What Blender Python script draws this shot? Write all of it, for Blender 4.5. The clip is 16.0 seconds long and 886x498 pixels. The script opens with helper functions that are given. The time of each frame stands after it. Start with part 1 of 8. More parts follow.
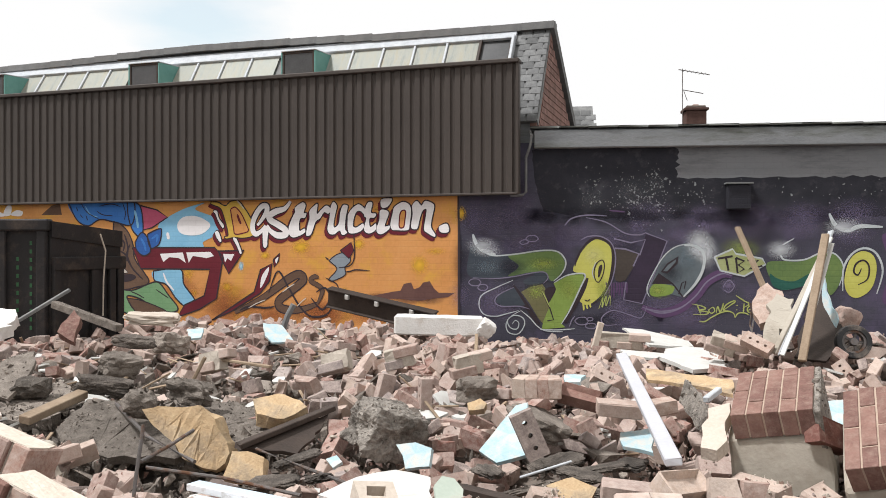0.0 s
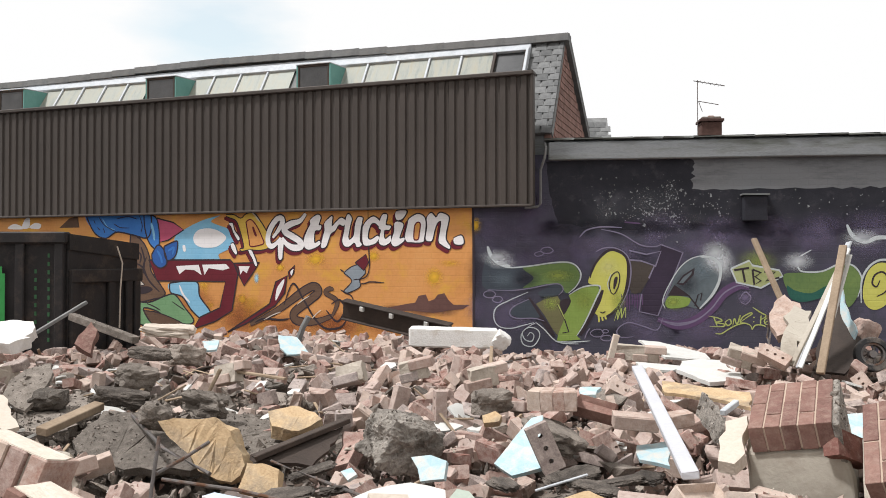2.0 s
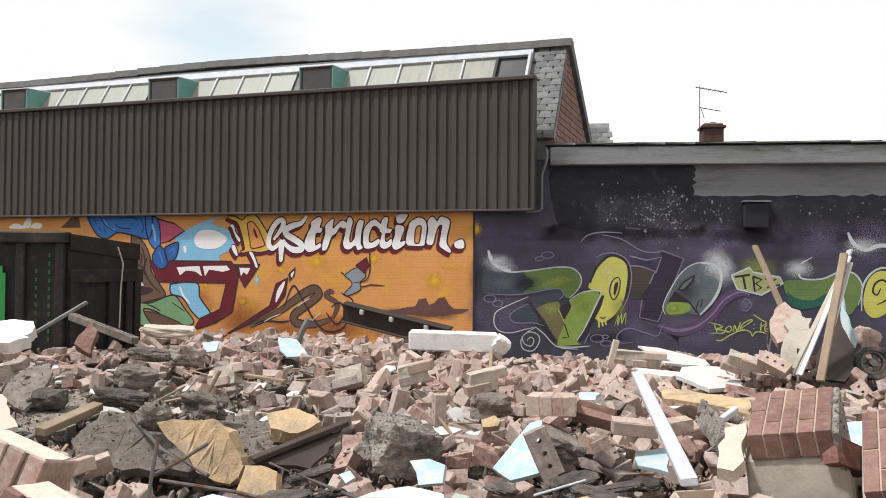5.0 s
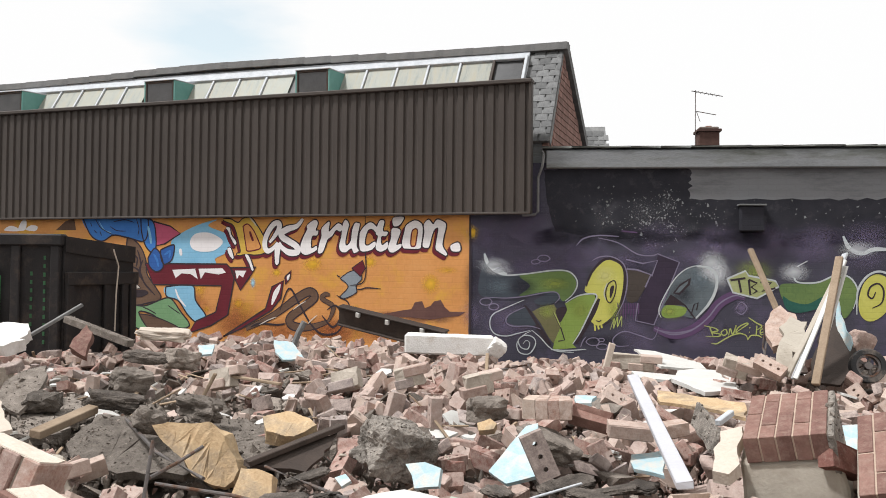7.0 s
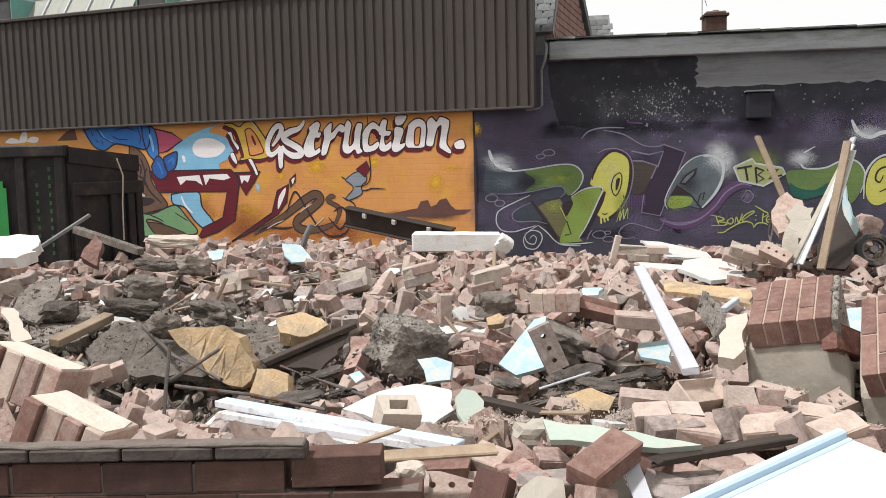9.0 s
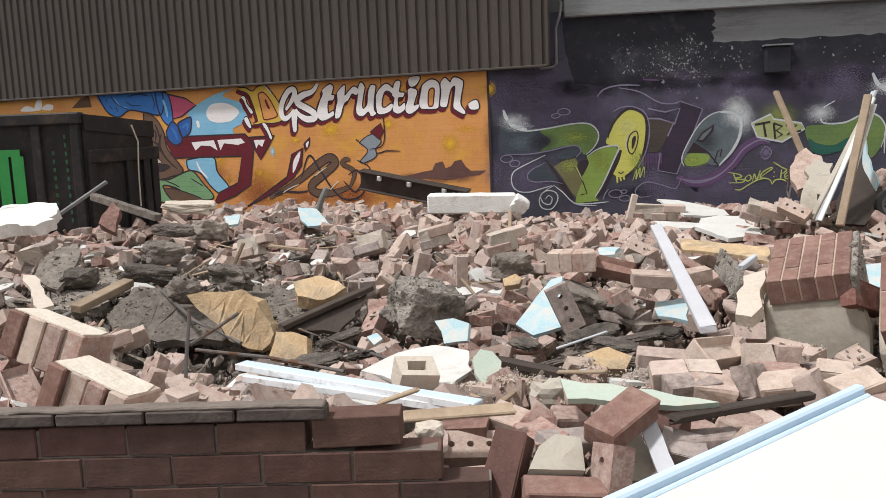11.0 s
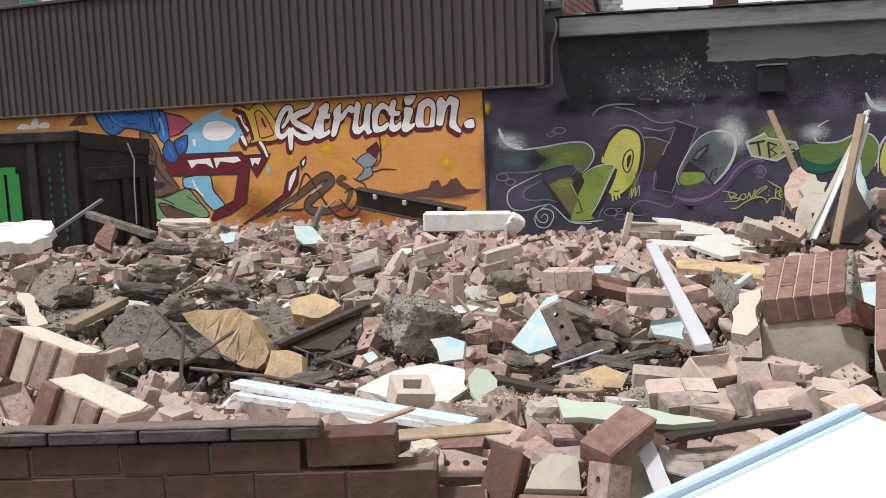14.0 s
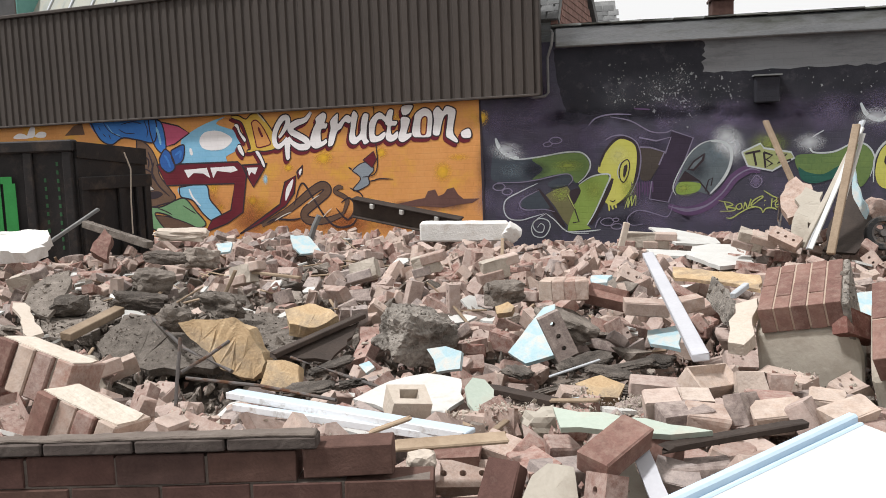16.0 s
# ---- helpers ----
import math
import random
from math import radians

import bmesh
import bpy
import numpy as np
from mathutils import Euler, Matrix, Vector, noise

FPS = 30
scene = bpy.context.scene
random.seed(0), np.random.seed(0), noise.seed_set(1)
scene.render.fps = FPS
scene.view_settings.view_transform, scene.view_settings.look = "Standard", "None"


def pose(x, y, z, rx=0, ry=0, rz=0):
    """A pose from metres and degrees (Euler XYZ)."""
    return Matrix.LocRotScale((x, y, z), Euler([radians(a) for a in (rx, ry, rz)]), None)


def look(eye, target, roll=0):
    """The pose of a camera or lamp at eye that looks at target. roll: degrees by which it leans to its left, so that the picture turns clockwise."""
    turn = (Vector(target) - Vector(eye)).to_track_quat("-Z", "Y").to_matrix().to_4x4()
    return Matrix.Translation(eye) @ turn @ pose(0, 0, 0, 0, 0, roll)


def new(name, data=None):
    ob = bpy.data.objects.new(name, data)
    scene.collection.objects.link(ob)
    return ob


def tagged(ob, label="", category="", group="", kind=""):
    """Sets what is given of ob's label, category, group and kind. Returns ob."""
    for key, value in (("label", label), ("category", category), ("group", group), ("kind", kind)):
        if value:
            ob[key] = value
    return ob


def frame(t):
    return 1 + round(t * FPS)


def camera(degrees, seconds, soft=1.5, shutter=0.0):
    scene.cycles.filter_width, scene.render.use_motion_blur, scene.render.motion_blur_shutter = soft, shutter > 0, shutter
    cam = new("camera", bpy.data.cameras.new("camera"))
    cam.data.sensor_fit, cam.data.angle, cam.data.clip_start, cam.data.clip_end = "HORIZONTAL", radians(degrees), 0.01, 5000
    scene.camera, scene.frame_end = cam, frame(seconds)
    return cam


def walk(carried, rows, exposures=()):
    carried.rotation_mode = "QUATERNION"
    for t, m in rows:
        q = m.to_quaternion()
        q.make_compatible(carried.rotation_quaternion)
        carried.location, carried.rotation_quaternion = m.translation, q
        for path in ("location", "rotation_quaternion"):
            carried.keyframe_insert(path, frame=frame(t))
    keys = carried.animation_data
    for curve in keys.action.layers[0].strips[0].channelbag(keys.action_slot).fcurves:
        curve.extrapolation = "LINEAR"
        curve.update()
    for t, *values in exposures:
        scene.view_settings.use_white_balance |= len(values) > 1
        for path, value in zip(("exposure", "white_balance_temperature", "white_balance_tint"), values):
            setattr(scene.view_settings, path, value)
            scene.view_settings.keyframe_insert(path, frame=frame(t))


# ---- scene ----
cam = camera(55.2, 16.0, soft=0.92)
EYE = 1.62
# seconds, yaw, pitch, roll (degrees): a hand-held camera that turns where it stands
ROWS = [
    (0, 0.00, 0.00, 0.00),
    (0.5, 0.39, 0.21, -0.03),
    (1, 0.89, 0.60, 0.21),
    (1.5, 0.89, 0.81, -0.06),
    (2, 0.99, 0.81, -0.07),
    (2.5, 1.16, 0.83, -0.12),
    (3, 1.27, 0.71, 0.12),
    (3.5, 1.23, 0.62, 0.26),
    (4, 1.14, 0.73, 0.38),
    (6.5, 0.93, 1.33, 0.63),
    (7, 0.78, 1.27, 0.59),
    (7.5, 0.87, 0.87, 0.56),
    (8, 0.57, -0.37, -0.32),
    (8.5, 0.72, -2.43, -1.34),
    (9, 1.21, -5.60, -1.35),
    (9.5, 1.83, -7.45, -2.13),
    (9.7, 2.18, -8.09, -2.11),
    (12, 2.38, -8.16, -2.39),
    (12.5, 2.37, -8.02, -2.46),
    (13, 2.14, -7.54, -2.23),
    (13.5, 2.13, -7.26, -2.29),
    (14, 2.03, -6.94, -2.21),
    (14.5, 1.87, -6.76, -2.20),
    (15, 1.76, -6.60, -2.28),
    (15.5, 1.76, -6.49, -2.24),
    (16, 1.78, -6.30, -2.17),
]
walk(cam, [(t, pose(0, 0, EYE, 0, 0, yaw) @ pose(0, 0, 0, 90 + pitch) @ pose(0, 0, 0, 0, 0, roll)) for t, yaw, pitch, roll in ROWS],
     [(0, 0.09), (8, 0.08), (9.5, 0.05), (12, -0.13), (13.5, -0.1), (16, 0.0)])

# ---- sky and sun: bright thin cloud with a small blue gap ----
SUN_UP, SUN_ROUND = 60.0, 252.0  # elevation; compass bearing from +y, clockwise
world = bpy.data.worlds.new("world")
scene.world = world
world.use_nodes = True
wn, wl = world.node_tree.nodes, world.node_tree.links
wn.clear()
w_out, w_bg, w_sky = wn.new("ShaderNodeOutputWorld"), wn.new("ShaderNodeBackground"), wn.new("ShaderNodeTexSky")
w_sky.sky_type, w_sky.sun_disc = "NISHITA", False
w_sky.sun_elevation, w_sky.sun_rotation = radians(SUN_UP), radians(SUN_ROUND)
w_co, w_noise, w_dist, w_add, w_ramp, w_mix = (wn.new(n) for n in (
    "ShaderNodeTexCoord", "ShaderNodeTexNoise", "ShaderNodeVectorMath", "ShaderNodeMath", "ShaderNodeMapRange", "ShaderNodeMix"))
w_noise.inputs["Scale"].default_value, w_noise.inputs["Detail"].default_value = 7.0, 5.0
w_dist.operation = "DISTANCE"
w_dist.inputs[1].default_value = Vector((-0.29, 1.0, 0.268)).normalized()
w_map = wn.new("ShaderNodeVectorMath")
w_map.operation = "MULTIPLY"
w_map.inputs[1].default_value = (1.0, 1.0, 3.0)
wl.new(w_co.outputs["Generated"], w_map.inputs[0])
wl.new(w_map.outputs[0], w_noise.inputs["Vector"])
wl.new(w_co.outputs["Generated"], w_dist.inputs[0])
w_add.operation = "MULTIPLY_ADD"
w_add.inputs[1].default_value = 0.22
wl.new(w_noise.outputs["Fac"], w_add.inputs[0])
wl.new(w_dist.outputs["Value"], w_add.inputs[2])
w_ramp.inputs[1].default_value, w_ramp.inputs[2].default_value = 0.12, 0.22
w_ramp.inputs[3].default_value, w_ramp.inputs[4].default_value = 0.62, 1.0
wl.new(w_add.outputs[0], w_ramp.inputs[0])
w_mix.data_type = "RGBA"
w_mix.inputs[7].default_value = (9.4, 9.4, 9.4, 1)
wl.new(w_ramp.outputs[0], w_mix.inputs[0])
w_thin = wn.new("ShaderNodeVectorMath")  # thin bright veil over the blue
w_thin.operation = "MULTIPLY"
w_thin.inputs[1].default_value = (1.6, 2.0, 1.7)
wl.new(w_sky.outputs[0], w_thin.inputs[0])
wl.new(w_thin.outputs[0], w_mix.inputs[6])
wl.new(w_mix.outputs[2], w_bg.inputs["Color"])
w_bg.inputs["Strength"].default_value = 0.1
wl.new(w_bg.outputs[0], w_out.inputs[0])
sun = new("sun", bpy.data.lights.new("sun", "SUN"))
sun.data.energy, sun.data.angle, sun.data.color = 4.1, radians(6), (0.98, 0.985, 1.0)
sun_way = Vector((math.sin(radians(SUN_ROUND)) * math.cos(radians(SUN_UP)), math.cos(radians(SUN_ROUND)) * math.cos(radians(SUN_UP)), math.sin(radians(SUN_UP))))
sun.matrix_world = look(sun_way * 60, (0, 0, 0))


# ---- materials ----
def material(name, colors, scale=6.0, rough=0.85, bump=0.3, metal=0.0, fine=60.0, vary=0.0, stretch=(1, 1, 1), spec=0.3, stain=None, stain_scale=1.5, stain_at=(0.5, 0.62), courses=False):
    """A surface whose colour wanders between the given ones at two scales, with fine relief; vary: how far each piece differs in tone; stain: a second colour in patches."""
    m = bpy.data.materials.new(name)
    m.use_nodes = True
    n, l = m.node_tree.nodes, m.node_tree.links
    b = n["Principled BSDF"]
    b.inputs["Roughness"].default_value, b.inputs["Metallic"].default_value, b.inputs["Specular IOR Level"].default_value = rough, metal, spec
    co, mp = n.new("ShaderNodeTexCoord"), n.new("ShaderNodeMapping")
    mp.inputs["Scale"].default_value = stretch
    l.new(co.outputs["Object"], mp.inputs["Vector"])
    big, small = n.new("ShaderNodeTexNoise"), n.new("ShaderNodeTexNoise")
    big.inputs["Scale"].default_value, big.inputs["Detail"].default_value, big.inputs["Roughness"].default_value = scale, 6.0, 0.65
    small.inputs["Scale"].default_value, small.inputs["Detail"].default_value = fine, 4.0
    for t in (big, small):
        l.new(mp.outputs[0], t.inputs["Vector"])
    mixf = n.new("ShaderNodeMath")
    mixf.operation = "MULTIPLY_ADD"
    mixf.inputs[1].default_value = 0.35
    sub = n.new("ShaderNodeMath")
    sub.operation = "MULTIPLY_ADD"
    sub.inputs[1].default_value, sub.inputs[2].default_value = 0.9, -0.12
    l.new(big.outputs["Fac"], sub.inputs[0])
    l.new(small.outputs["Fac"], mixf.inputs[0])
    l.new(sub.outputs[0], mixf.inputs[2])
    ramp = n.new("ShaderNodeValToRGB")
    els = ramp.color_ramp.elements
    while len(els) < len(colors):
        els.new(0.5)
    for i, c in enumerate(colors):
        els[i].position = 0.28 + 0.5 * i / max(1, len(colors) - 1)
        els[i].color = (*c, 1)
    l.new(mixf.outputs[0], ramp.inputs[0])
    out = ramp.outputs[0]
    if vary:
        ob, geo, add, fr, hsv, mr = (n.new("ShaderNode" + k) for k in ("ObjectInfo", "NewGeometry", "Math", "Math", "HueSaturation", "MapRange"))
        l.new(ob.outputs["Random"], add.inputs[0])
        l.new(geo.outputs["Random Per Island"], add.inputs[1])
        fr.operation = "FRACT"
        l.new(add.outputs[0], fr.inputs[0])
        mr.inputs[3].default_value, mr.inputs[4].default_value = 1 - vary, 1 + vary
        l.new(fr.outputs[0], mr.inputs[0])
        l.new(mr.outputs[0], hsv.inputs["Value"])
        l.new(out, hsv.inputs["Color"])
        out = hsv.outputs[0]
    if stain:
        sn, sr, mx = n.new("ShaderNodeTexNoise"), n.new("ShaderNodeMapRange"), n.new("ShaderNodeMix")
        sn.inputs["Scale"].default_value, sn.inputs["Detail"].default_value = stain_scale, 8.0
        sn.inputs["Roughness"].default_value = 0.7
        l.new(mp.outputs[0], sn.inputs["Vector"])
        sr.inputs[1].default_value, sr.inputs[2].default_value = stain_at
        l.new(sn.outputs["Fac"], sr.inputs[0])
        mx.data_type = "RGBA"
        l.new(sr.outputs[0], mx.inputs[0])
        l.new(out, mx.inputs[6])
        mx.inputs[7].default_value = (*stain, 1)
        out = mx.outputs[2]
    joint = None
    if courses:  # brick courses under the coat
        sep, com, bt, mj = (n.new("ShaderNode" + k) for k in ("SeparateXYZ", "CombineXYZ", "TexBrick", "Mix"))
        l.new(co.outputs["Object"], sep.inputs[0])
        l.new(sep.outputs["X"], com.inputs["X"])
        l.new(sep.outputs["Z"], com.inputs["Y"])
        l.new(com.outputs[0], bt.inputs["Vector"])
        for key, value in (("Scale", 1.0), ("Brick Width", 0.225), ("Row Height", 0.075), ("Mortar Size", 0.007), ("Mortar Smooth", 0.4)):
            bt.inputs[key].default_value = value
        bt.inputs["Color1"].default_value, bt.inputs["Color2"].default_value, bt.inputs["Mortar"].default_value = (1, 1, 1, 1), (0.95, 0.95, 0.95, 1), (0.8, 0.8, 0.8, 1)
        mj.data_type, mj.blend_type = "RGBA", "MULTIPLY"
        mj.inputs[0].default_value = 0.3
        l.new(out, mj.inputs[6])
        l.new(bt.outputs["Color"], mj.inputs[7])
        out, joint = mj.outputs[2], bt.outputs["Color"]
    l.new(out, b.inputs["Base Color"])
    if bump:
        bp = n.new("ShaderNodeBump")
        bp.inputs["Strength"].default_value, bp.inputs["Distance"].default_value = bump, 0.02
        l.new(mixf.outputs[0], bp.inputs["Height"])
        l.new(bp.outputs[0], b.inputs["Normal"])
        if joint:
            b2 = n.new("ShaderNodeBump")
            b2.inputs["Strength"].default_value, b2.inputs["Distance"].default_value = 0.3, 0.012
            l.new(joint, b2.inputs["Height"])
            l.new(bp.outputs[0], b2.inputs["Normal"])
            l.new(b2.outputs[0], b.inputs["Normal"])
    return m


def brick_material(name, tones, dust, dusty=(0.38, 0.82)):
    """Fired brick: each piece takes one of the tones, with mortar dust left on it in patches."""
    m = material(name, [(0.3, 0.3, 0.3), (0.62, 0.62, 0.62)], 14.0, 0.92, 0.2, fine=120.0, spec=0.12)
    n, l = m.node_tree.nodes, m.node_tree.links
    b = n["Principled BSDF"]
    grain = b.inputs["Base Color"].links[0].from_socket
    ob, geo, add, fr = (n.new("ShaderNode" + k) for k in ("ObjectInfo", "NewGeometry", "Math", "Math"))
    l.new(ob.outputs["Random"], add.inputs[0])
    l.new(geo.outputs["Random Per Island"], add.inputs[1])
    fr.operation = "FRACT"
    l.new(add.outputs[0], fr.inputs[0])
    ramp = n.new("ShaderNodeValToRGB")
    ramp.color_ramp.interpolation = "CONSTANT"
    els = ramp.color_ramp.elements
    while len(els) < len(tones):
        els.new(0.5)
    for i, c in enumerate(tones):
        els[i].position, els[i].color = i / len(tones), (*c, 1)
    l.new(fr.outputs[0], ramp.inputs[0])
    mul = n.new("ShaderNodeMix")
    mul.data_type, mul.blend_type = "RGBA", "OVERLAY"
    mul.inputs[0].default_value = 0.85
    l.new(ramp.outputs[0], mul.inputs[6])
    l.new(grain, mul.inputs[7])
    co, sn, sr, mx = (n.new("ShaderNode" + k) for k in ("TexCoord", "TexNoise", "MapRange", "Mix"))
    off = n.new("ShaderNodeVectorMath")
    off.operation = "MULTIPLY_ADD"
    off.inputs[1].default_value = (1, 1, 1)
    l.new(co.outputs["Object"], off.inputs[0])
    l.new(fr.outputs[0], off.inputs[2])
    sn.inputs["Scale"].default_value, sn.inputs["Detail"].default_value, sn.inputs["Roughness"].default_value = 24.0, 9.0, 0.78
    l.new(off.outputs[0], sn.inputs["Vector"])
    sr.inputs[1].default_value, sr.inputs[2].default_value = dusty
    l.new(sn.outputs["Fac"], sr.inputs[0])
    mx.data_type = "RGBA"
    l.new(sr.outputs[0], mx.inputs[0])
    l.new(mul.outputs[2], mx.inputs[6])
    mx.inputs[7].default_value = (*dust, 1)
    l.new(mx.outputs[2], b.inputs["Base Color"])
    return m


M_RUBBLE = brick_material("rubble_brick", [(0.332, 0.227, 0.187), (0.417, 0.307, 0.255), (0.289, 0.158, 0.127), (0.384, 0.283, 0.245), (0.481, 0.369, 0.312), (0.225, 0.107, 0.084), (0.354, 0.263, 0.227), (0.278, 0.231, 0.215), (0.247, 0.149, 0.122), (0.459, 0.349, 0.288), (0.204, 0.158, 0.142)], (0.513, 0.427, 0.375))
M_PALE_BRICK = brick_material("limewashed_brick", [(0.459, 0.350, 0.281), (0.379, 0.265, 0.212), (0.499, 0.404, 0.339), (0.330, 0.197, 0.153)], (0.558, 0.472, 0.413))
M_BLOCK_BRICK = brick_material("dusty_red_brick", [(0.2, 0.112, 0.092), (0.235, 0.134, 0.109), (0.18, 0.1, 0.083), (0.222, 0.126, 0.103)], (0.32, 0.232, 0.188), (0.46, 0.86))
M_BLOCK_MORTAR = material("pink_mortar", [(0.34, 0.25, 0.19), (0.44, 0.34, 0.27)], 9.0, 0.95, 0.5)
M_GREY_BITS = material("broken_mortar", [(0.106, 0.088, 0.073), (0.230, 0.195, 0.165), (0.370, 0.317, 0.269)], 7.0, 0.97, 1.0, fine=130.0, vary=0.4)
M_DARK_BITS = material("burnt_felt_and_slate", [(0.080, 0.066, 0.055), (0.159, 0.135, 0.114), (0.265, 0.227, 0.195)], 14.0, 0.95, 1.0, fine=120.0, vary=0.4)
M_DIRT = material("brick_dust_ground", [(0.084, 0.070, 0.060), (0.180, 0.146, 0.120), (0.324, 0.258, 0.210)], 3.0, 0.97, 1.0, fine=45.0, stain=(0.06, 0.053, 0.048), stain_scale=0.8)
M_GROUND = material("tarmac", [(0.04, 0.04, 0.042), (0.07, 0.068, 0.066)], 2.0, 0.9, 0.4, fine=150.0)
M_RED_BRICK = brick_material("red_facing_brick", [(0.20, 0.095, 0.077), (0.235, 0.112, 0.09), (0.18, 0.085, 0.07), (0.22, 0.105, 0.09)], (0.33, 0.23, 0.19), (0.5, 0.75))
# red brick darkened: on the garden wall the shade of its front is coloured in
M_DARK_BRICK = brick_material("darkened_red_brick", [(0.1, 0.058, 0.048), (0.116, 0.066, 0.053), (0.09, 0.054, 0.046), (0.11, 0.06, 0.05)], (0.17, 0.115, 0.095), (0.58, 0.85))
M_MORTAR = material("mortar", [(0.34, 0.29, 0.24), (0.5, 0.44, 0.37)], 9.0, 0.95, 0.6)
# mortar darkened to go with that brick
M_DARK_MORTAR = material("darkened_mortar", [(0.12, 0.095, 0.08), (0.2, 0.165, 0.14)], 9.0, 0.95, 0.6)
M_RENDER = material("cement_render", [(0.36, 0.32, 0.265), (0.44, 0.395, 0.33)], 2.5, 0.9, 0.25, stain=(0.3, 0.26, 0.21))
M_CLAD = material("brown_coated_steel", [(0.056, 0.046, 0.04), (0.082, 0.067, 0.058)], 1.6, 0.6, 0.05, metal=0.0, spec=0.18, stretch=(1, 1, 0.3))
M_CONCRETE = material("weathered_concrete", [(0.13, 0.134, 0.138), (0.22, 0.226, 0.23), (0.31, 0.313, 0.313)], 2.6, 0.92, 0.35, stretch=(0.35, 1, 2.5), stain=(0.11, 0.115, 0.1), stain_scale=1.3)
M_GREY_PAINT = material("grey_masonry_paint", [(0.17, 0.172, 0.178), (0.22, 0.222, 0.228)], 3.0, 0.85, 0.2, stretch=(0.4, 1, 2.0), stain=(0.12, 0.12, 0.125), courses=True)
M_ORANGE = material("orange_spray_paint", [(0.50, 0.21, 0.058), (0.60, 0.27, 0.085), (0.64, 0.32, 0.115)], 1.1, 0.75, 0.1, stain=(0.62, 0.33, 0.05), stain_scale=1.7, stain_at=(0.52, 0.66), fine=25.0, courses=True)
M_VIOLET = material("dark_violet_wall_paint", [(0.034, 0.033, 0.045), (0.056, 0.053, 0.073), (0.084, 0.079, 0.106)], 1.3, 0.8, 0.12, stain=(0.1, 0.078, 0.14), stain_scale=1.6, stain_at=(0.5, 0.75), courses=True)
M_BLACK = material("black_wall_paint", [(0.025, 0.025, 0.030), (0.042, 0.041, 0.049)], 3.0, 0.9, 0.25, spec=0.08, stain=(0.09, 0.087, 0.096), stain_scale=4.0, stain_at=(0.54, 0.8), courses=True)
M_SLATE = material("roof_slate", [(0.085, 0.085, 0.086), (0.145, 0.144, 0.14), (0.21, 0.206, 0.2)], 5.0, 0.75, 0.3, vary=0.32)
M_TILE_RED = material("red_hung_tile", [(0.16, 0.085, 0.07), (0.25, 0.14, 0.11)], 6.0, 0.9, 0.3, vary=0.25)
M_LEAD = material("ridge_and_flashing", [(0.12, 0.12, 0.12), (0.22, 0.215, 0.205)], 5.0, 0.8, 0.3)
M_WHITE_METAL = material("flaking_white_frame", [(0.34, 0.355, 0.37), (0.54, 0.555, 0.57)], 8.0, 0.6, 0.2)
M_TEAL = material("faded_teal_board", [(0.1, 0.25, 0.225), (0.16, 0.34, 0.305)], 4.0, 0.7, 0.1)
M_SKIP = material("black_skip_steel", [(0.017, 0.0158, 0.0158), (0.032, 0.028, 0.0275)], 3.0, 0.65, 0.3, spec=0.2, stain=(0.075, 0.055, 0.044), stain_scale=4.0, stain_at=(0.52, 0.75))
M_GREEN_PAINT = material("green_stencil_paint", [(0.025, 0.2, 0.045), (0.04, 0.28, 0.07)], 5.0, 0.6, 0.05)
M_WOOD = material("raw_softwood", [(0.22, 0.155, 0.1), (0.4, 0.305, 0.215)], 5.0, 0.8, 0.25, stretch=(1, 1, 1), vary=0.2)
M_DARK_WOOD = material("dark_stained_timber", [(0.03, 0.022, 0.018), (0.065, 0.046, 0.036)], 6.0, 0.7, 0.3, vary=0.2)
M_WHITE = material("dirty_white_board", [(0.46, 0.445, 0.41), (0.61, 0.6, 0.57)], 4.0, 0.7, 0.15, stain=(0.4, 0.35, 0.29), stain_scale=3.0, stain_at=(0.56, 0.75))
M_WHITE_CLEAN = material("white_plastic_panel", [(0.5, 0.5, 0.475), (0.57, 0.57, 0.54)], 1.0, 0.45, 0.02, spec=0.4)
M_LAVENDER = material("lavender_white_paint", [(0.41, 0.405, 0.425), (0.51, 0.505, 0.525)], 3.0, 0.6, 0.05)
M_FADED_GREEN = material("faded_green_stencil", [(0.03, 0.09, 0.04), (0.045, 0.14, 0.06)], 5.0, 0.7, 0.05)
M_RAIL_WHITE = material("bright_white_plastic", [(0.7, 0.71, 0.72), (0.8, 0.81, 0.82)], 6.0, 0.5, 0.08, stain=(0.42, 0.38, 0.34), stain_scale=14.0, stain_at=(0.54, 0.72))
M_RAIL_BLUE = material("faint_blue_plastic", [(0.43, 0.51, 0.58), (0.52, 0.59, 0.65)], 3.0, 0.5, 0.05)
M_BLUE_TRIM = material("pale_blue_trim", [(0.42, 0.54, 0.65), (0.52, 0.63, 0.72)], 2.0, 0.5, 0.05)
M_BLUE = material("pale_blue_painted_plaster", [(0.29, 0.42, 0.46), (0.4, 0.52, 0.545)], 5.0, 0.85, 0.3, stain=(0.5, 0.475, 0.43), stain_scale=11.0, stain_at=(0.44, 0.62))
M_MINT = material("mint_green_painted_plaster", [(0.35, 0.4, 0.335), (0.45, 0.49, 0.42)], 4.0, 0.8, 0.2, stain=(0.42, 0.4, 0.33), stain_scale=9.0, stain_at=(0.52, 0.7))
M_FOAM = material("yellow_insulation_foam", [(0.36, 0.24, 0.13), (0.48, 0.345, 0.205), (0.62, 0.5, 0.34)], 8.0, 0.95, 0.6, fine=90.0, stain=(0.27, 0.205, 0.14), stain_scale=5.0, stain_at=(0.48, 0.64))
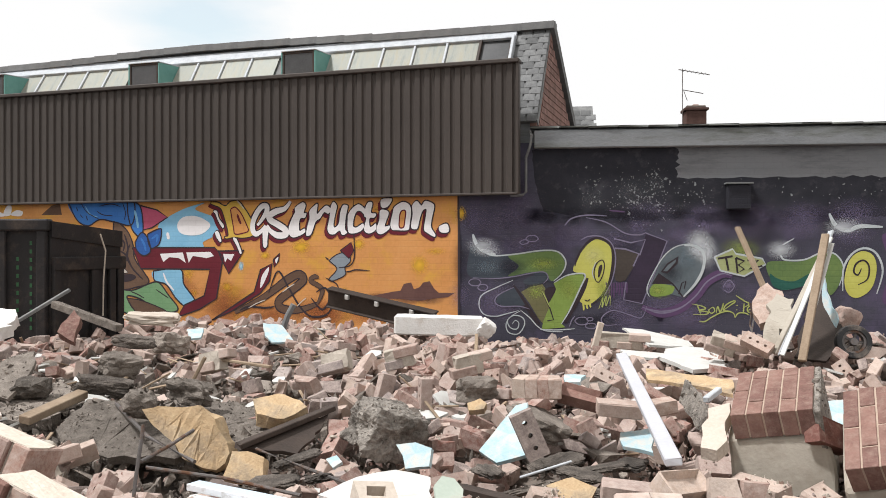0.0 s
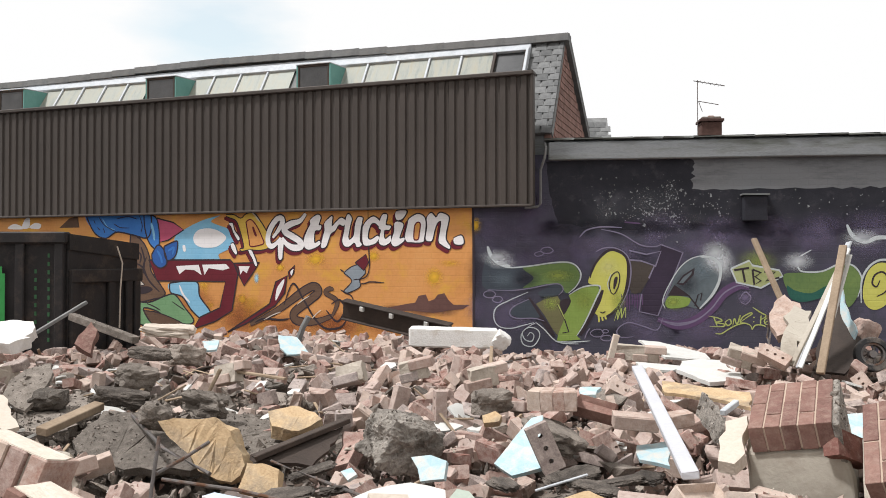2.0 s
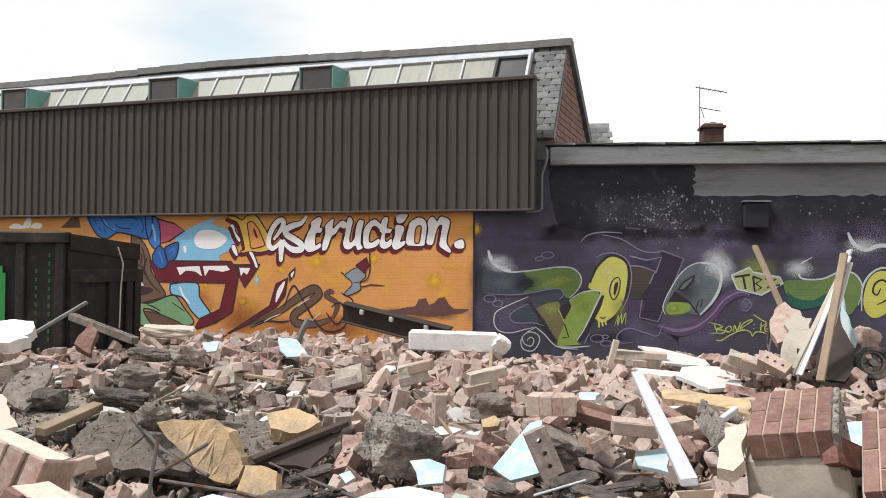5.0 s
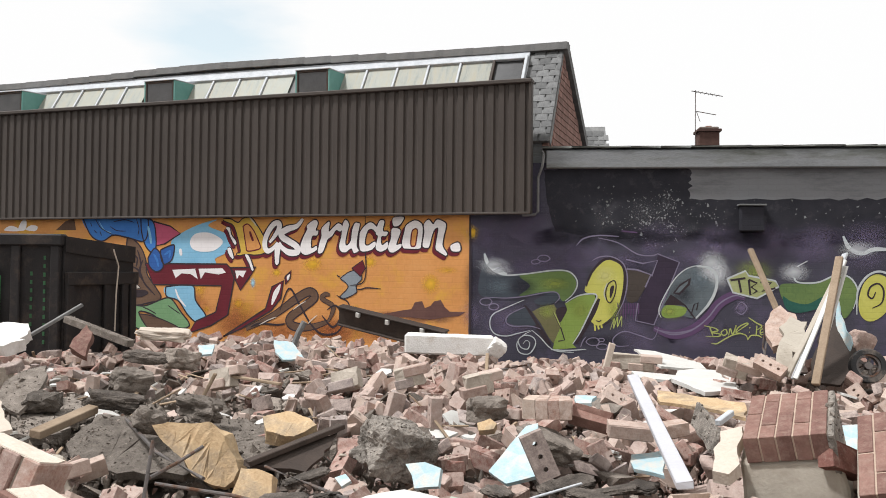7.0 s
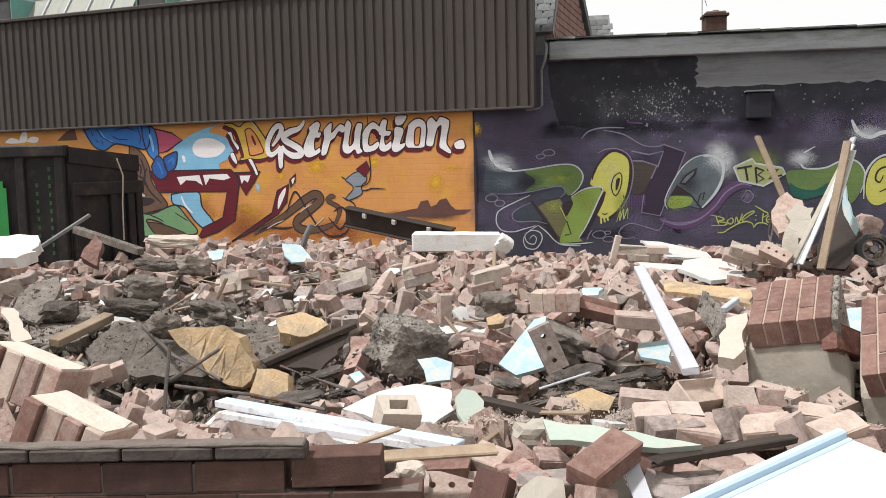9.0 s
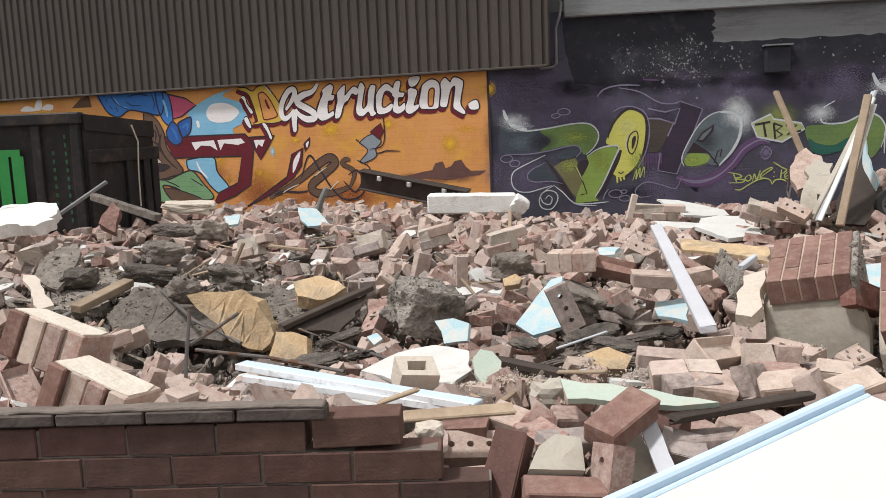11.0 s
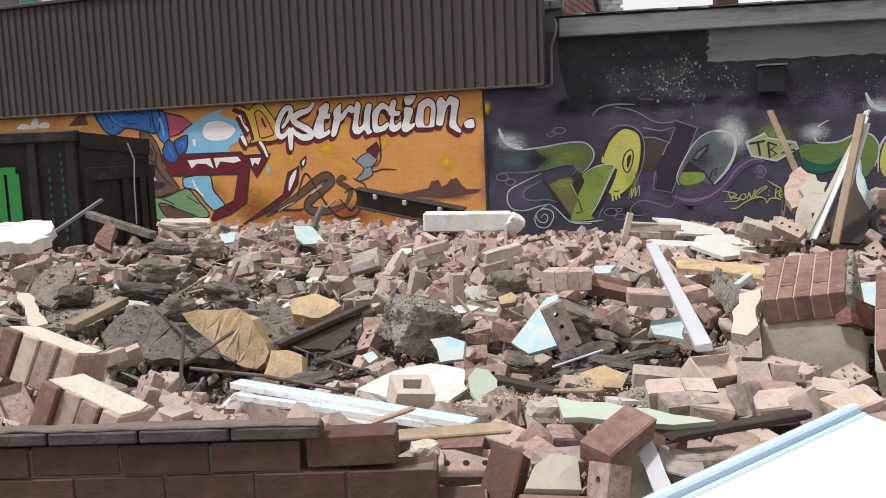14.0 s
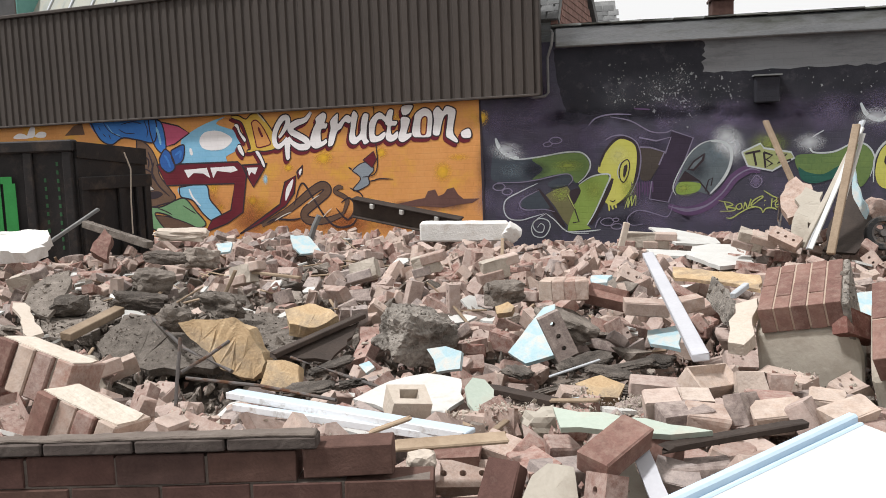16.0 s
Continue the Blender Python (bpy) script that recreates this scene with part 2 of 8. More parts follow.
M_PALE = material("pale_limewashed_face", [(0.44, 0.37, 0.3), (0.57, 0.5, 0.43)], 7.0, 0.92, 0.5, stain=(0.44, 0.34, 0.27), stain_scale=7.0, stain_at=(0.52, 0.75))
M_STEEL = material("grey_rod_steel", [(0.1, 0.09, 0.085), (0.2, 0.18, 0.17)], 9.0, 0.5, 0.2, metal=0.6, stain=(0.12, 0.06, 0.035), stain_scale=9.0)
M_LIME = material("thick_limewash", [(0.56, 0.48, 0.39), (0.72, 0.65, 0.56)], 9.0, 0.92, 0.6, stain=(0.46, 0.36, 0.28), stain_scale=12.0, stain_at=(0.54, 0.75))
M_AGGREGATE = material("old_concrete_with_aggregate", [(0.15, 0.13, 0.112), (0.27, 0.24, 0.208), (0.4, 0.355, 0.31)], 30.0, 0.97, 1.0, fine=90.0, stain=(0.12, 0.105, 0.09), stain_scale=5.0)
M_LIME_WHITE = material("white_plaster_coat", [(0.62, 0.59, 0.55), (0.78, 0.76, 0.73)], 6.0, 0.9, 0.6, stain=(0.5, 0.43, 0.36), stain_scale=5.0, stain_at=(0.56, 0.72))
# coping darkened like the shaded wall front below it
M_COPING = material("darkened_coping_brick", [(0.055, 0.043, 0.038), (0.082, 0.064, 0.056), (0.12, 0.097, 0.084)], 9.0, 0.93, 0.5, vary=0.12)
# near black: for charred posts, and for slabs that paint shade into the hollow
M_CHAR = material("charred_and_shade_dark_bits", [(0.042, 0.035, 0.03), (0.09, 0.075, 0.063), (0.18, 0.152, 0.13)], 14.0, 0.95, 1.0, fine=110.0, vary=0.4)
M_RUBBER = material("black_rubber", [(0.014, 0.014, 0.015), (0.035, 0.034, 0.033)], 6.0, 0.8, 0.2, stain=(0.12, 0.1, 0.085), stain_scale=6.0)


def glass_material():
    m = material("dirty_wired_glass", [(0.2, 0.205, 0.175), (0.34, 0.36, 0.33), (0.47, 0.49, 0.465)], 3.0, 0.6, 0.05, spec=0.22, stretch=(3.5, 0.5, 0.5), stain=(0.3, 0.265, 0.185), stain_scale=3.0, stain_at=(0.42, 0.7), vary=0.16)
    return m


M_GLASS = glass_material()
M_DARK_GLASS = material("dark_room_glass", [(0.03, 0.03, 0.03), (0.085, 0.083, 0.083)], 2.0, 0.2, 0.02, spec=0.5)


# ---- building helpers ----
def mesh_of(bm, name, mat):
    me = bpy.data.meshes.new(name)
    bm.to_mesh(me)
    bm.free()
    me.materials.append(mat)
    return me


def part(name, bm, mat, parent=None, label="", m=None):
    """One mesh object; bm may be a bmesh or a ready mesh."""
    me = bm if isinstance(bm, bpy.types.Mesh) else mesh_of(bm, name, mat)
    ob = new(name, me)
    ob.parent = parent
    if m is not None:
        ob.matrix_basis = m
    return tagged(ob, label)


def thing(name, label, category, m=None, group="", kind=""):
    ob = new(name)
    ob.empty_display_size = 0.1
    if m is not None:
        ob.matrix_basis = m
    return tagged(ob, label, category, group, kind)


def solid(name, bm, mat, label, category, m=None, group="", kind=""):
    return tagged(part(name, bm, mat, None, label, m), label, category, group, kind)


def box(x0, y0, z0, x1, y1, z1, bevel=0.0, bm=None):
    """A box between two corners, its edges rounded by bevel."""
    bm = bm or bmesh.new()
    r = bmesh.ops.create_cube(bm, size=1.0, matrix=Matrix.LocRotScale(((x0 + x1) / 2, (y0 + y1) / 2, (z0 + z1) / 2), None, (abs(x1 - x0), abs(y1 - y0), abs(z1 - z0))))
    if bevel:
        bmesh.ops.bevel(bm, geom=list({e for v in r["verts"] for e in v.link_edges}), offset=bevel, segments=1, affect="EDGES")
    return bm


def beam_m(p0, p1, roll=0.0):
    """The pose of a bar that runs along its x from p0 to p1."""
    p0, p1 = Vector(p0), Vector(p1)
    d = (p1 - p0).normalized()
    side = Vector((0, 0, 1)).cross(d)
    side = side.normalized() if side.length > 1e-3 else Vector((0, 1, 0))
    up = d.cross(side)
    r = Matrix((d, side, up)).transposed().to_4x4()
    return Matrix.Translation(p0) @ r @ pose(0, 0, 0, roll)


def beam(p0, p1, w, h, bevel=0.004, ragged=0.0, seed=0):
    """The bmesh of a bar of that width and height along x, from 0 to the distance of the points; ragged: how splintered its ends are."""
    ln = (Vector(p1) - Vector(p0)).length
    bm = box(0, -w / 2, -h / 2, ln, w / 2, h / 2, min(bevel, h * 0.3, w * 0.3))
    if ragged:
        rnd = random.Random(seed)
        for v in bm.verts:
            if v.co.x > ln * 0.8 or v.co.x < ln * 0.2:
                v.co.x += rnd.uniform(-ragged, ragged)
    return bm


def lump(sx, sy, sz, seed, rough=0.25, cuts=2, blocky=0.55):
    """A broken lump: a faceted ball pushed about by noise."""
    bm = bmesh.new()
    bmesh.ops.create_icosphere(bm, subdivisions=cuts, radius=0.5)
    o = Vector((seed * 3.1, seed * 1.7, seed * 0.9))
    for v in bm.verts:
        c = v.co.copy()
        big = max(abs(c.x), abs(c.y), abs(c.z))
        c = c.lerp(c * (0.5 / big), blocky)
        c *= 1 + (0.12 * rough * noise.noise(v.co * 45.0 + o) if cuts > 4 else 0.0) + rough * noise.noise(v.co * 3.0 + o) + rough * 0.5 * noise.noise(v.co * 7.0 + o) + rough * 0.22 * noise.noise(v.co * 19.0 + o)
        v.co = Vector((c.x * sx, c.y * sy, c.z * sz))
    return bm


def shard(points, thick, seed=0, ragged=0.0):
    """A broken flat piece: an outline in its own x and y, given thickness."""
    bm = bmesh.new()
    rnd = random.Random(seed)
    pts = []
    n = len(points)
    for i in range(n):
        a, b = Vector(points[i]), Vector(points[(i + 1) % n])
        k = max(1, int((b - a).length / 0.06)) if ragged else 1
        for j in range(k):
            p = a.lerp(b, j / k)
            pts.append((p.x + rnd.uniform(-ragged, ragged) * (j > 0), p.y + rnd.uniform(-ragged, ragged) * (j > 0), 0))
    f = bm.faces.new([bm.verts.new(p) for p in pts])
    f.normal_update()
    if f.normal.z < 0:
        f.normal_flip()
    r = bmesh.ops.extrude_face_region(bm, geom=[f])
    for v in r["geom"]:
        if isinstance(v, bmesh.types.BMVert):
            v.co.z -= thick
    bmesh.ops.recalc_face_normals(bm, faces=bm.faces[:])
    return bm


def rod(pts, radius, sides=8):
    """A bent bar through the points."""
    bm = bmesh.new()
    rings = []
    pts = [Vector(p) for p in pts]
    for i, p in enumerate(pts):
        d = (pts[min(i + 1, len(pts) - 1)] - pts[max(i - 1, 0)]).normalized()
        a = d.orthogonal().normalized()
        b = d.cross(a)
        rings.append([bm.verts.new(p + radius * (a * math.cos(2 * math.pi * k / sides) + b * math.sin(2 * math.pi * k / sides))) for k in range(sides)])
    for r0, r1 in zip(rings, rings[1:]):
        for k in range(sides):
            bm.faces.new((r0[k], r0[(k + 1) % sides], r1[(k + 1) % sides], r1[k]))
    bm.faces.new(rings[0][::-1])
    bm.faces.new(rings[-1])
    bmesh.ops.recalc_face_normals(bm, faces=bm.faces[:])
    return bm


def joined(name, pieces, mat):
    """One mesh out of many copies of small meshes: pieces are (vertices, faces, pose)."""
    vs, fs, base = [], [], 0
    for v, f, m in pieces:
        a = np.array(m)
        vs.append(v @ a[:3, :3].T + a[:3, 3])
        fs.extend([tuple(i + base for i in q) for q in f])
        base += len(v)
    me = bpy.data.meshes.new(name)
    me.from_pydata(np.concatenate(vs).tolist(), [], fs)
    me.materials.append(mat)
    return me


def raw(bm):
    bm.verts.index_update()
    out = np.array([v.co[:] for v in bm.verts]), [tuple(v.index for v in f.verts) for f in bm.faces]
    bm.free()
    return out


# ---- ground and the wall behind ----
solid("ground", box(-400, -300, -0.3, 400, 600, 0.0), M_GROUND, "dark tarmac ground under and around the site", "ground", kind="structure")
LEFT = pose(0.19, 10.96, 0, 0, 0, -18)   # along the orange wall: x to the right, y into the building
RIGHT = pose(0.19, 10.96, 0, 0, 0, -6)   # along the dark wall
solid("wall_left", box(-14, 0.0, 0, 0, 0.25, 3.9), M_ORANGE, "painted masonry wall, orange spray-paint mural under the cladding", "wall", LEFT, kind="structure")
wall_r = solid("wall_right", box(0, 0.0, 0, 14, 0.25, 2.98), M_VIOLET, "masonry wall painted dark violet with a graffiti mural", "wall", RIGHT, kind="structure")
solid("building_back_left", box(-14, 2.85, 0, 0.98, 3.1, 3.6), M_RED_BRICK, "plain brick back wall of the workshop", "wall", LEFT, kind="structure")
solid("building_end", box(0.75, 0.27, 0, 0.98, 2.83, 3.26), M_CONCRETE, "plain grey rendered end wall of the workshop", "wall", LEFT, kind="structure")

# brown profiled cladding, in sheets, over the orange wall
CLAD_LOW, CLAD_TOP, CLAD_END = 2.333, 3.955, 0.82


def clad_sheet(ribs, pitch, low, high):
    """A steel sheet with raised trapezoid ribs 2 cm deep."""
    bm = bmesh.new()
    prof = []
    for i in range(ribs):
        x = i * pitch
        prof += [(x, 0.0), (x + pitch * 0.10, -0.023), (x + pitch * 0.60, -0.023), (x + pitch * 0.70, 0.0)]
    prof.append((ribs * pitch, 0.0))
    prof = [(0.0, 0.012)] + prof + [(ribs * pitch, 0.012)]
    ring = [[bm.verts.new((x, y, z)) for x, y in prof] for z in (low, high)]
    n = len(prof)
    for k in range(n):
        bm.faces.new((ring[0][k], ring[0][(k + 1) % n], ring[1][(k + 1) % n], ring[1][k]))
    bm.faces.new(ring[0][::-1])
    bm.faces.new(ring[1])
    bmesh.ops.recalc_face_normals(bm, faces=bm.faces[:])
    return bm


cladding = thing("cladding", "dark brown profiled steel cladding above the mural", "cladding", LEFT, kind="structure")
sheet_mesh = None
x = CLAD_END - 0.02 - 1.092
while x > -13:
    s = part("sheet", sheet_mesh or clad_sheet(8, 0.1365, CLAD_LOW, CLAD_TOP), M_CLAD, cladding, m=pose(x, -0.085, 0))
    sheet_mesh = s.data
    x -= 1.094
part("carrier", box(-13, -0.07, CLAD_LOW + 0.02, CLAD_END - 0.04, -0.004, CLAD_TOP - 0.03), M_CLAD, cladding)
part("top_cap", box(-13, -0.15, CLAD_TOP, CLAD_END + 0.02, 0.02, CLAD_TOP + 0.055, 0.01), M_CLAD, cladding)
part("bottom_trim", box(-13, -0.125, CLAD_LOW - 0.03, CLAD_END, -0.05, CLAD_LOW, 0.006), M_CLAD, cladding)
part("corner_trim", box(CLAD_END - 0.02, -0.13, CLAD_LOW - 0.02, CLAD_END + 0.015, -0.02, CLAD_TOP, 0.006), M_CLAD, cladding)

# the workshop's pitched roof: steep glazed slope to the front, slates at its end
SLOPE = LEFT @ pose(0, 0.2, 3.28, math.degrees(math.atan2(1.44, 0.96)))
ROOF_LEN = 1.73
roof = thing("workshop_roof", "pitched roof with patent glazing, slates and a tile-hung gable", "roof", LEFT, kind="structure")
roof_front = part("front_slope", box(-13, 0.0, -0.12, 1.0, ROOF_LEN, -0.02), M_LEAD, roof, m=LEFT.inverted() @ SLOPE)
back_run = math.hypot(1.9, 1.25)
part("back_slope", box(-13, 0.0, -0.1, 1.06, back_run, 0.0), M_SLATE, roof, m=pose(0, 1.14, 4.74, -math.degrees(math.atan2(1.25, 1.9))))
rnd = random.Random(4)
x = -12.89
ridge_mesh = None
while x < 0.62:
    r = part("ridge_tile", ridge_mesh or box(0, -0.11, 0, 0.4515, 0.12, 0.1), M_LEAD, roof, m=pose(x, 1.15, 4.655 + 0.085 * math.exp(-((x + 4.6) / 2.6) ** 2) + rnd.uniform(-0.004, 0.004)))
    ridge_mesh = r.data
    x += 0.45
# gable end, hung with small red tiles in courses
gable = bmesh.new()
for x0 in (0.9, 0.985):
    gable.faces.new([gable.verts.new((x0, y, z)) for y, z in ((0.22, 3.2), (1.16, 4.66), (2.8, 3.55), (2.8, 3.2))])
bmesh.ops.bridge_loops(gable, edges=gable.edges[:])
bmesh.ops.recalc_face_normals(gable, faces=gable.faces[:])
part("gable_wall", gable, M_TILE_RED, roof)
tile_v, tile_f = raw(box(-0.006, -0.052, -0.055, 0.006, 0.052, 0.055, 0.003))
tiles = []
for row in range(16):
    z = 3.2 + row * 0.09
    for k in range(28):
        y = 0.25 + k * 0.108 + (row % 2) * 0.054
        lo, hi = 0.22 + (z + 0.06 - 3.2) * 0.645, 2.8 - max(0.0, z + 0.05 - 3.55) * 1.48
        if lo + 0.03 < y < hi - 0.05:
            tiles.append((tile_v, tile_f, pose(1.0, y, z, rnd.uniform(-1.5, 1.5), -6, 0)))
tagged(part("hung_tiles", joined("hung_tiles", tiles, M_TILE_RED), M_TILE_RED, roof, "small red tiles hung on the gable"), kind="stuff")
part("barge_board", beam((1.03, 1.16, 4.74), (1.03, 2.9, 3.58), 0.05, 0.12), M_DARK_WOOD, roof, "dark verge board", m=beam_m((1.03, 1.16, 4.74), (1.03, 2.9, 3.58)))
# slates on the end of the front slope
slate_meshes = []
for i in range(4):
    b = box(0, 0, 0, 0.15, 0.2, 0.012, 0.002)
    for v in b.verts:
        v.co.x += rnd.uniform(-0.004, 0.004)
        v.co.y += rnd.uniform(-0.008, 0.008)
    slate_meshes.append(mesh_of(b, "slate", M_SLATE))
to_slope = LEFT.inverted() @ SLOPE
for row in range(14):
    x = 0.52 + (row % 2) * 0.085
    while x < 0.99:
        part("slate", slate_meshes[rnd.randrange(4)], M_SLATE, roof, m=to_slope @ pose(x, row * 0.118 - 0.03, 0.004, -2.6, 0, rnd.uniform(-1.5, 1.5)) @ Matrix.Diagonal((min(1.0, (1.0 - x) / 0.16), 1, 1, 1)))
        x += 0.17

# patent glazing: panes between bars, with open vents and their teal cheeks
glazing = thing("window_1", "long band of dirty sloping workshop glazing with open vents", "window", SLOPE, kind="structure")
G_LOW, G_TOP = 0.55, 1.50
part("head_frame", box(-13, G_TOP, 0.0, 0.54, G_TOP + 0.17, 0.05, 0.006), M_WHITE_METAL, glazing)
part("window_sill", box(-13, G_LOW - 0.06, 0.0, 0.54, G_LOW, 0.06, 0.006), M_WHITE_METAL, glazing)
part("end_frame", box(0.50, G_LOW, 0.0, 0.54, G_TOP, 0.11, 0.005), M_WHITE_METAL, glazing)
OPEN = [(0.03, 0.50), (-3.13, -2.62), (-5.78, -5.26), (-8.75, -8.24), (-11.6, -11.1)]
edges = []
right_edge = 0.03
for a, b in OPEN[1:]:
    n = round((right_edge - b - 0.22) / 0.49)
    step = (right_edge - b - 0.22) / n
    for i in range(n):
        edges.append((right_edge - (i + 1) * step, right_edge - i * step))
    right_edge = a
for a, b in edges:
    g = box(a + 0.018, G_LOW, 0.004, b - 0.018, G_TOP, 0.012)
    part("pane", g, M_GLASS, glazing)
    part("glazing_bar", box(a - 0.018, G_LOW, 0.004, a + 0.014, G_TOP, 0.04, 0.004), M_WHITE_METAL, glazing)
UPRIGHT = SLOPE.inverted() @ LEFT
for a, b in OPEN:
    if b > 0:  # the end light lies in the slope
        # a dark sheet on the closed slope stands for the unlit room behind
        part("vent_dark_sheet", box(a + 0.02, G_LOW, -0.012, b - 0.02, G_TOP, -0.004), M_DARK_GLASS, glazing, "dark sheet standing for the unlit vent opening")
        for x0, x1 in ((a - 0.01, a + 0.03), (b - 0.03, b + 0.01)):
            part("vent_frame", box(x0, G_LOW, -0.004, x1, G_TOP, 0.05, 0.004), M_DARK_WOOD, glazing)
        continue
    a, b = a + 0.32, b + 0.32
    vent_pane = part("vent_pane", box(a + 0.03, 0.50, 3.74, b - 0.03, 0.512, 4.44), M_DARK_GLASS, glazing, "dark upright vent light", m=UPRIGHT)
    for x0, x1, z0, z1 in ((a, a + 0.03, 3.74, 4.47), (b - 0.03, b, 3.74, 4.47), (a + 0.03, b - 0.03, 4.44, 4.47)):
        part("vent_frame", box(x0, 0.488, z0, x1, 0.52, z1, 0.004), M_DARK_WOOD, vent_pane)
    for x0 in (a - 0.02, b):
        cheek = bmesh.new()
        for xx in (x0, x0 + 0.02):
            cheek.faces.new([cheek.verts.new((xx, y, z)) for y, z in ((0.49, 3.73), (0.49, 4.47), (1.0, 4.5))])
        bmesh.ops.bridge_loops(cheek, edges=cheek.edges[:])
        bmesh.ops.recalc_face_normals(cheek, faces=cheek.faces[:])
        part("teal_cheek", cheek, M_TEAL, glazing, "faded teal vent cheek", m=UPRIGHT)
    lid = box(a - 0.02, -0.015, 0.0, b + 0.022, 0.54, 0.016, 0.004)
    part("vent_lid", lid, M_WHITE_METAL, glazing, "flaking white vent lid", m=UPRIGHT @ pose(0, 0.49, 4.474, 3))

# concrete eaves band and tile capping over the dark wall
eaves = thing("parapet", "grey concrete eaves band with a ragged tile capping", "parapet", RIGHT, kind="structure")
part("band", box(0.98, -0.10, 2.90, 14, 0.22, 3.125, 0.012), M_CONCRETE, eaves)
part("fillet", box(1.05, -0.02, 3.123, 14, 0.2, 3.15, 0.004), M_CONCRETE, eaves)
x = 0.93
cap_meshes = []
for i in range(4):
    b = box(0, -0.112, 0, 0.366, 0.26, 0.024, 0.004)
    for v in b.verts:
        v.co += Vector((rnd.uniform(-0.002, 0.002), rnd.uniform(-0.012, 0.012), rnd.uniform(-0.003, 0.003)))
    cap_meshes.append(mesh_of(b, "capping_tile", M_CONCRETE))
while x < 13.6:
    part("capping_tile", cap_meshes[rnd.randrange(4)], M_CONCRETE, eaves, m=pose(x, 0, 3.152 + rnd.uniform(-0.003, 0.004), rnd.uniform(-1, 1), rnd.uniform(-0.5, 0.5), rnd.uniform(-1.5, 1.5)))
    x += 0.368
part("rainwater_bend", rod([(0.93, -0.06, 3.12), (0.95, -0.13, 3.06), (0.93, -0.13, 2.92), (0.88, -0.09, 2.78), (0.88, -0.06, 2.35), (0.84, -0.06, 2.31), (0.68, -0.06, 2.30)], 0.017), M_LEAD, eaves, "thin grey pipe bent round the corner")
part("flat_roof", box(1.05, 0.22, 3.0, 14, 6.0, 3.08), M_LEAD, eaves)
wall_return = part("back_wall", box(1.05, 5.8, 0, 14, 6.0, 3.0), M_RED_BRICK, eaves)
# paint fields on the dark wall: an old grey coat and a black band, with scuffs
part("grey_field", box(2.74, -0.0012, 2.49, 14, 0.0, 2.90), M_GREY_PAINT, wall_r, "flat grey masonry paint")
ragged = [(2.775 + 0.02 * math.sin(9 * k) + rnd.uniform(-0.02, 0.02), 2.88 - k * 0.04) for k in range(10)] + [(2.8 + k * 0.11, 2.515 + rnd.uniform(-0.018, 0.022)) for k in range(60)]
black = shard([(0.95, 2.885), (1.3, 2.9), (2.76, 2.895)] + ragged + [(14, 2.512), (14, 2.02), (3.4, 2.02), (2.6, 2.07), (1.9, 2.0), (1.1, 2.1), (1.0, 2.45)], 0.0014, 3, 0.012)
part("black_field", black, M_BLACK, wall_r, "scuffed black paint", m=pose(0, -0.0015, 0, 90))

# chimney with an aerial, and a slated roof, far behind
far = thing("chimney_stack", "dark red brick chimney stack with a corbelled cap and a pot", "chimney", pose(6.38, 21.5, 0, 0, 0, -6))
part("stack", box(-0.25, -0.25, 0.0, 0.25, 0.25, 5.1, 0.01), M_DARK_BRICK, far)
part("cap", box(-0.3, -0.3, 5.1, 0.3, 0.3, 5.17, 0.012), M_DARK_BRICK, far)
part("flaunching", box(-0.24, -0.24, 5.17, 0.24, 0.24, 5.23, 0.02), M_DARK_MORTAR, far)
part("pot", box(-0.06, -0.08, 5.23, 0.10, 0.08, 5.28, 0.02), M_TILE_RED, far)
aerial = thing("tv_aerial", "thin metal television aerial on the chimney", "aerial", pose(6.02, 21.3, 4.2))
part("mast", rod([(0, 0, 0), (0.0, 0, 1.95)], 0.010), M_STEEL, aerial)
part("boom", rod([(-0.1, 0, 1.93), (0.68, 0, 1.80)], 0.011), M_STEEL, aerial)
part("lower_boom", rod([(0, 0, 1.42), (0.52, 0, 1.33)], 0.010), M_STEEL, aerial)
part("strut", rod([(0.03, 0, 1.4), (0.12, 0, 1.15)], 0.008), M_STEEL, aerial)
for k in range(6):
    part("element", rod([(0.05 + 0.1 * k, -0.12, 1.905 - 0.017 * k), (0.05 + 0.1 * k, 0.12, 1.905 - 0.017 * k)], 0.006, 6), M_STEEL, aerial)
hut = thing("slated_house", "small house with a grey slated roof far behind", "house", pose(2.83, 18.0, 0, 0, 0, -6))
part("wall", box(-0.3, 0.24, 0, 0.36, 3.0, 4.1), M_RED_BRICK, hut)
hr = part("roof", box(-0.34, -0.1, -0.08, 0.4, 1.2, 0.0), M_SLATE, hut, m=pose(0, 0, 3.94, 45))
for row in range(7):
    for k in range(3):
        part("slate", slate_meshes[rnd.randrange(4)], M_SLATE, hr, m=pose(-0.33 + k * 0.235 + (row % 2) * 0.1, row * 0.155 - 0.1, 0.006, -2.5, 0, rnd.uniform(-1, 1)) @ Matrix.Diagonal((1.4, 1, 1, 1)))
part("chimney_end", box(-0.28, 0.9, 4.1, 0.34, 1.2, 4.62), M_RED_BRICK, hut)

# small vent cowl on the dark wall
vent = thing("wall_vent", "dark boxed vent cowl fixed to the painted wall", "vent", RIGHT)
part("box", box(3.365, -0.12, 2.11, 3.65, -0.006, 2.42, 0.012), M_BLACK, vent)
part("hood", shard([(3.345, 0.0), (3.67, 0.0), (3.67, 0.15), (3.345, 0.15)], 0.018), M_CONCRETE, vent, "grey hood edge", m=pose(0, -0.155, 2.445))


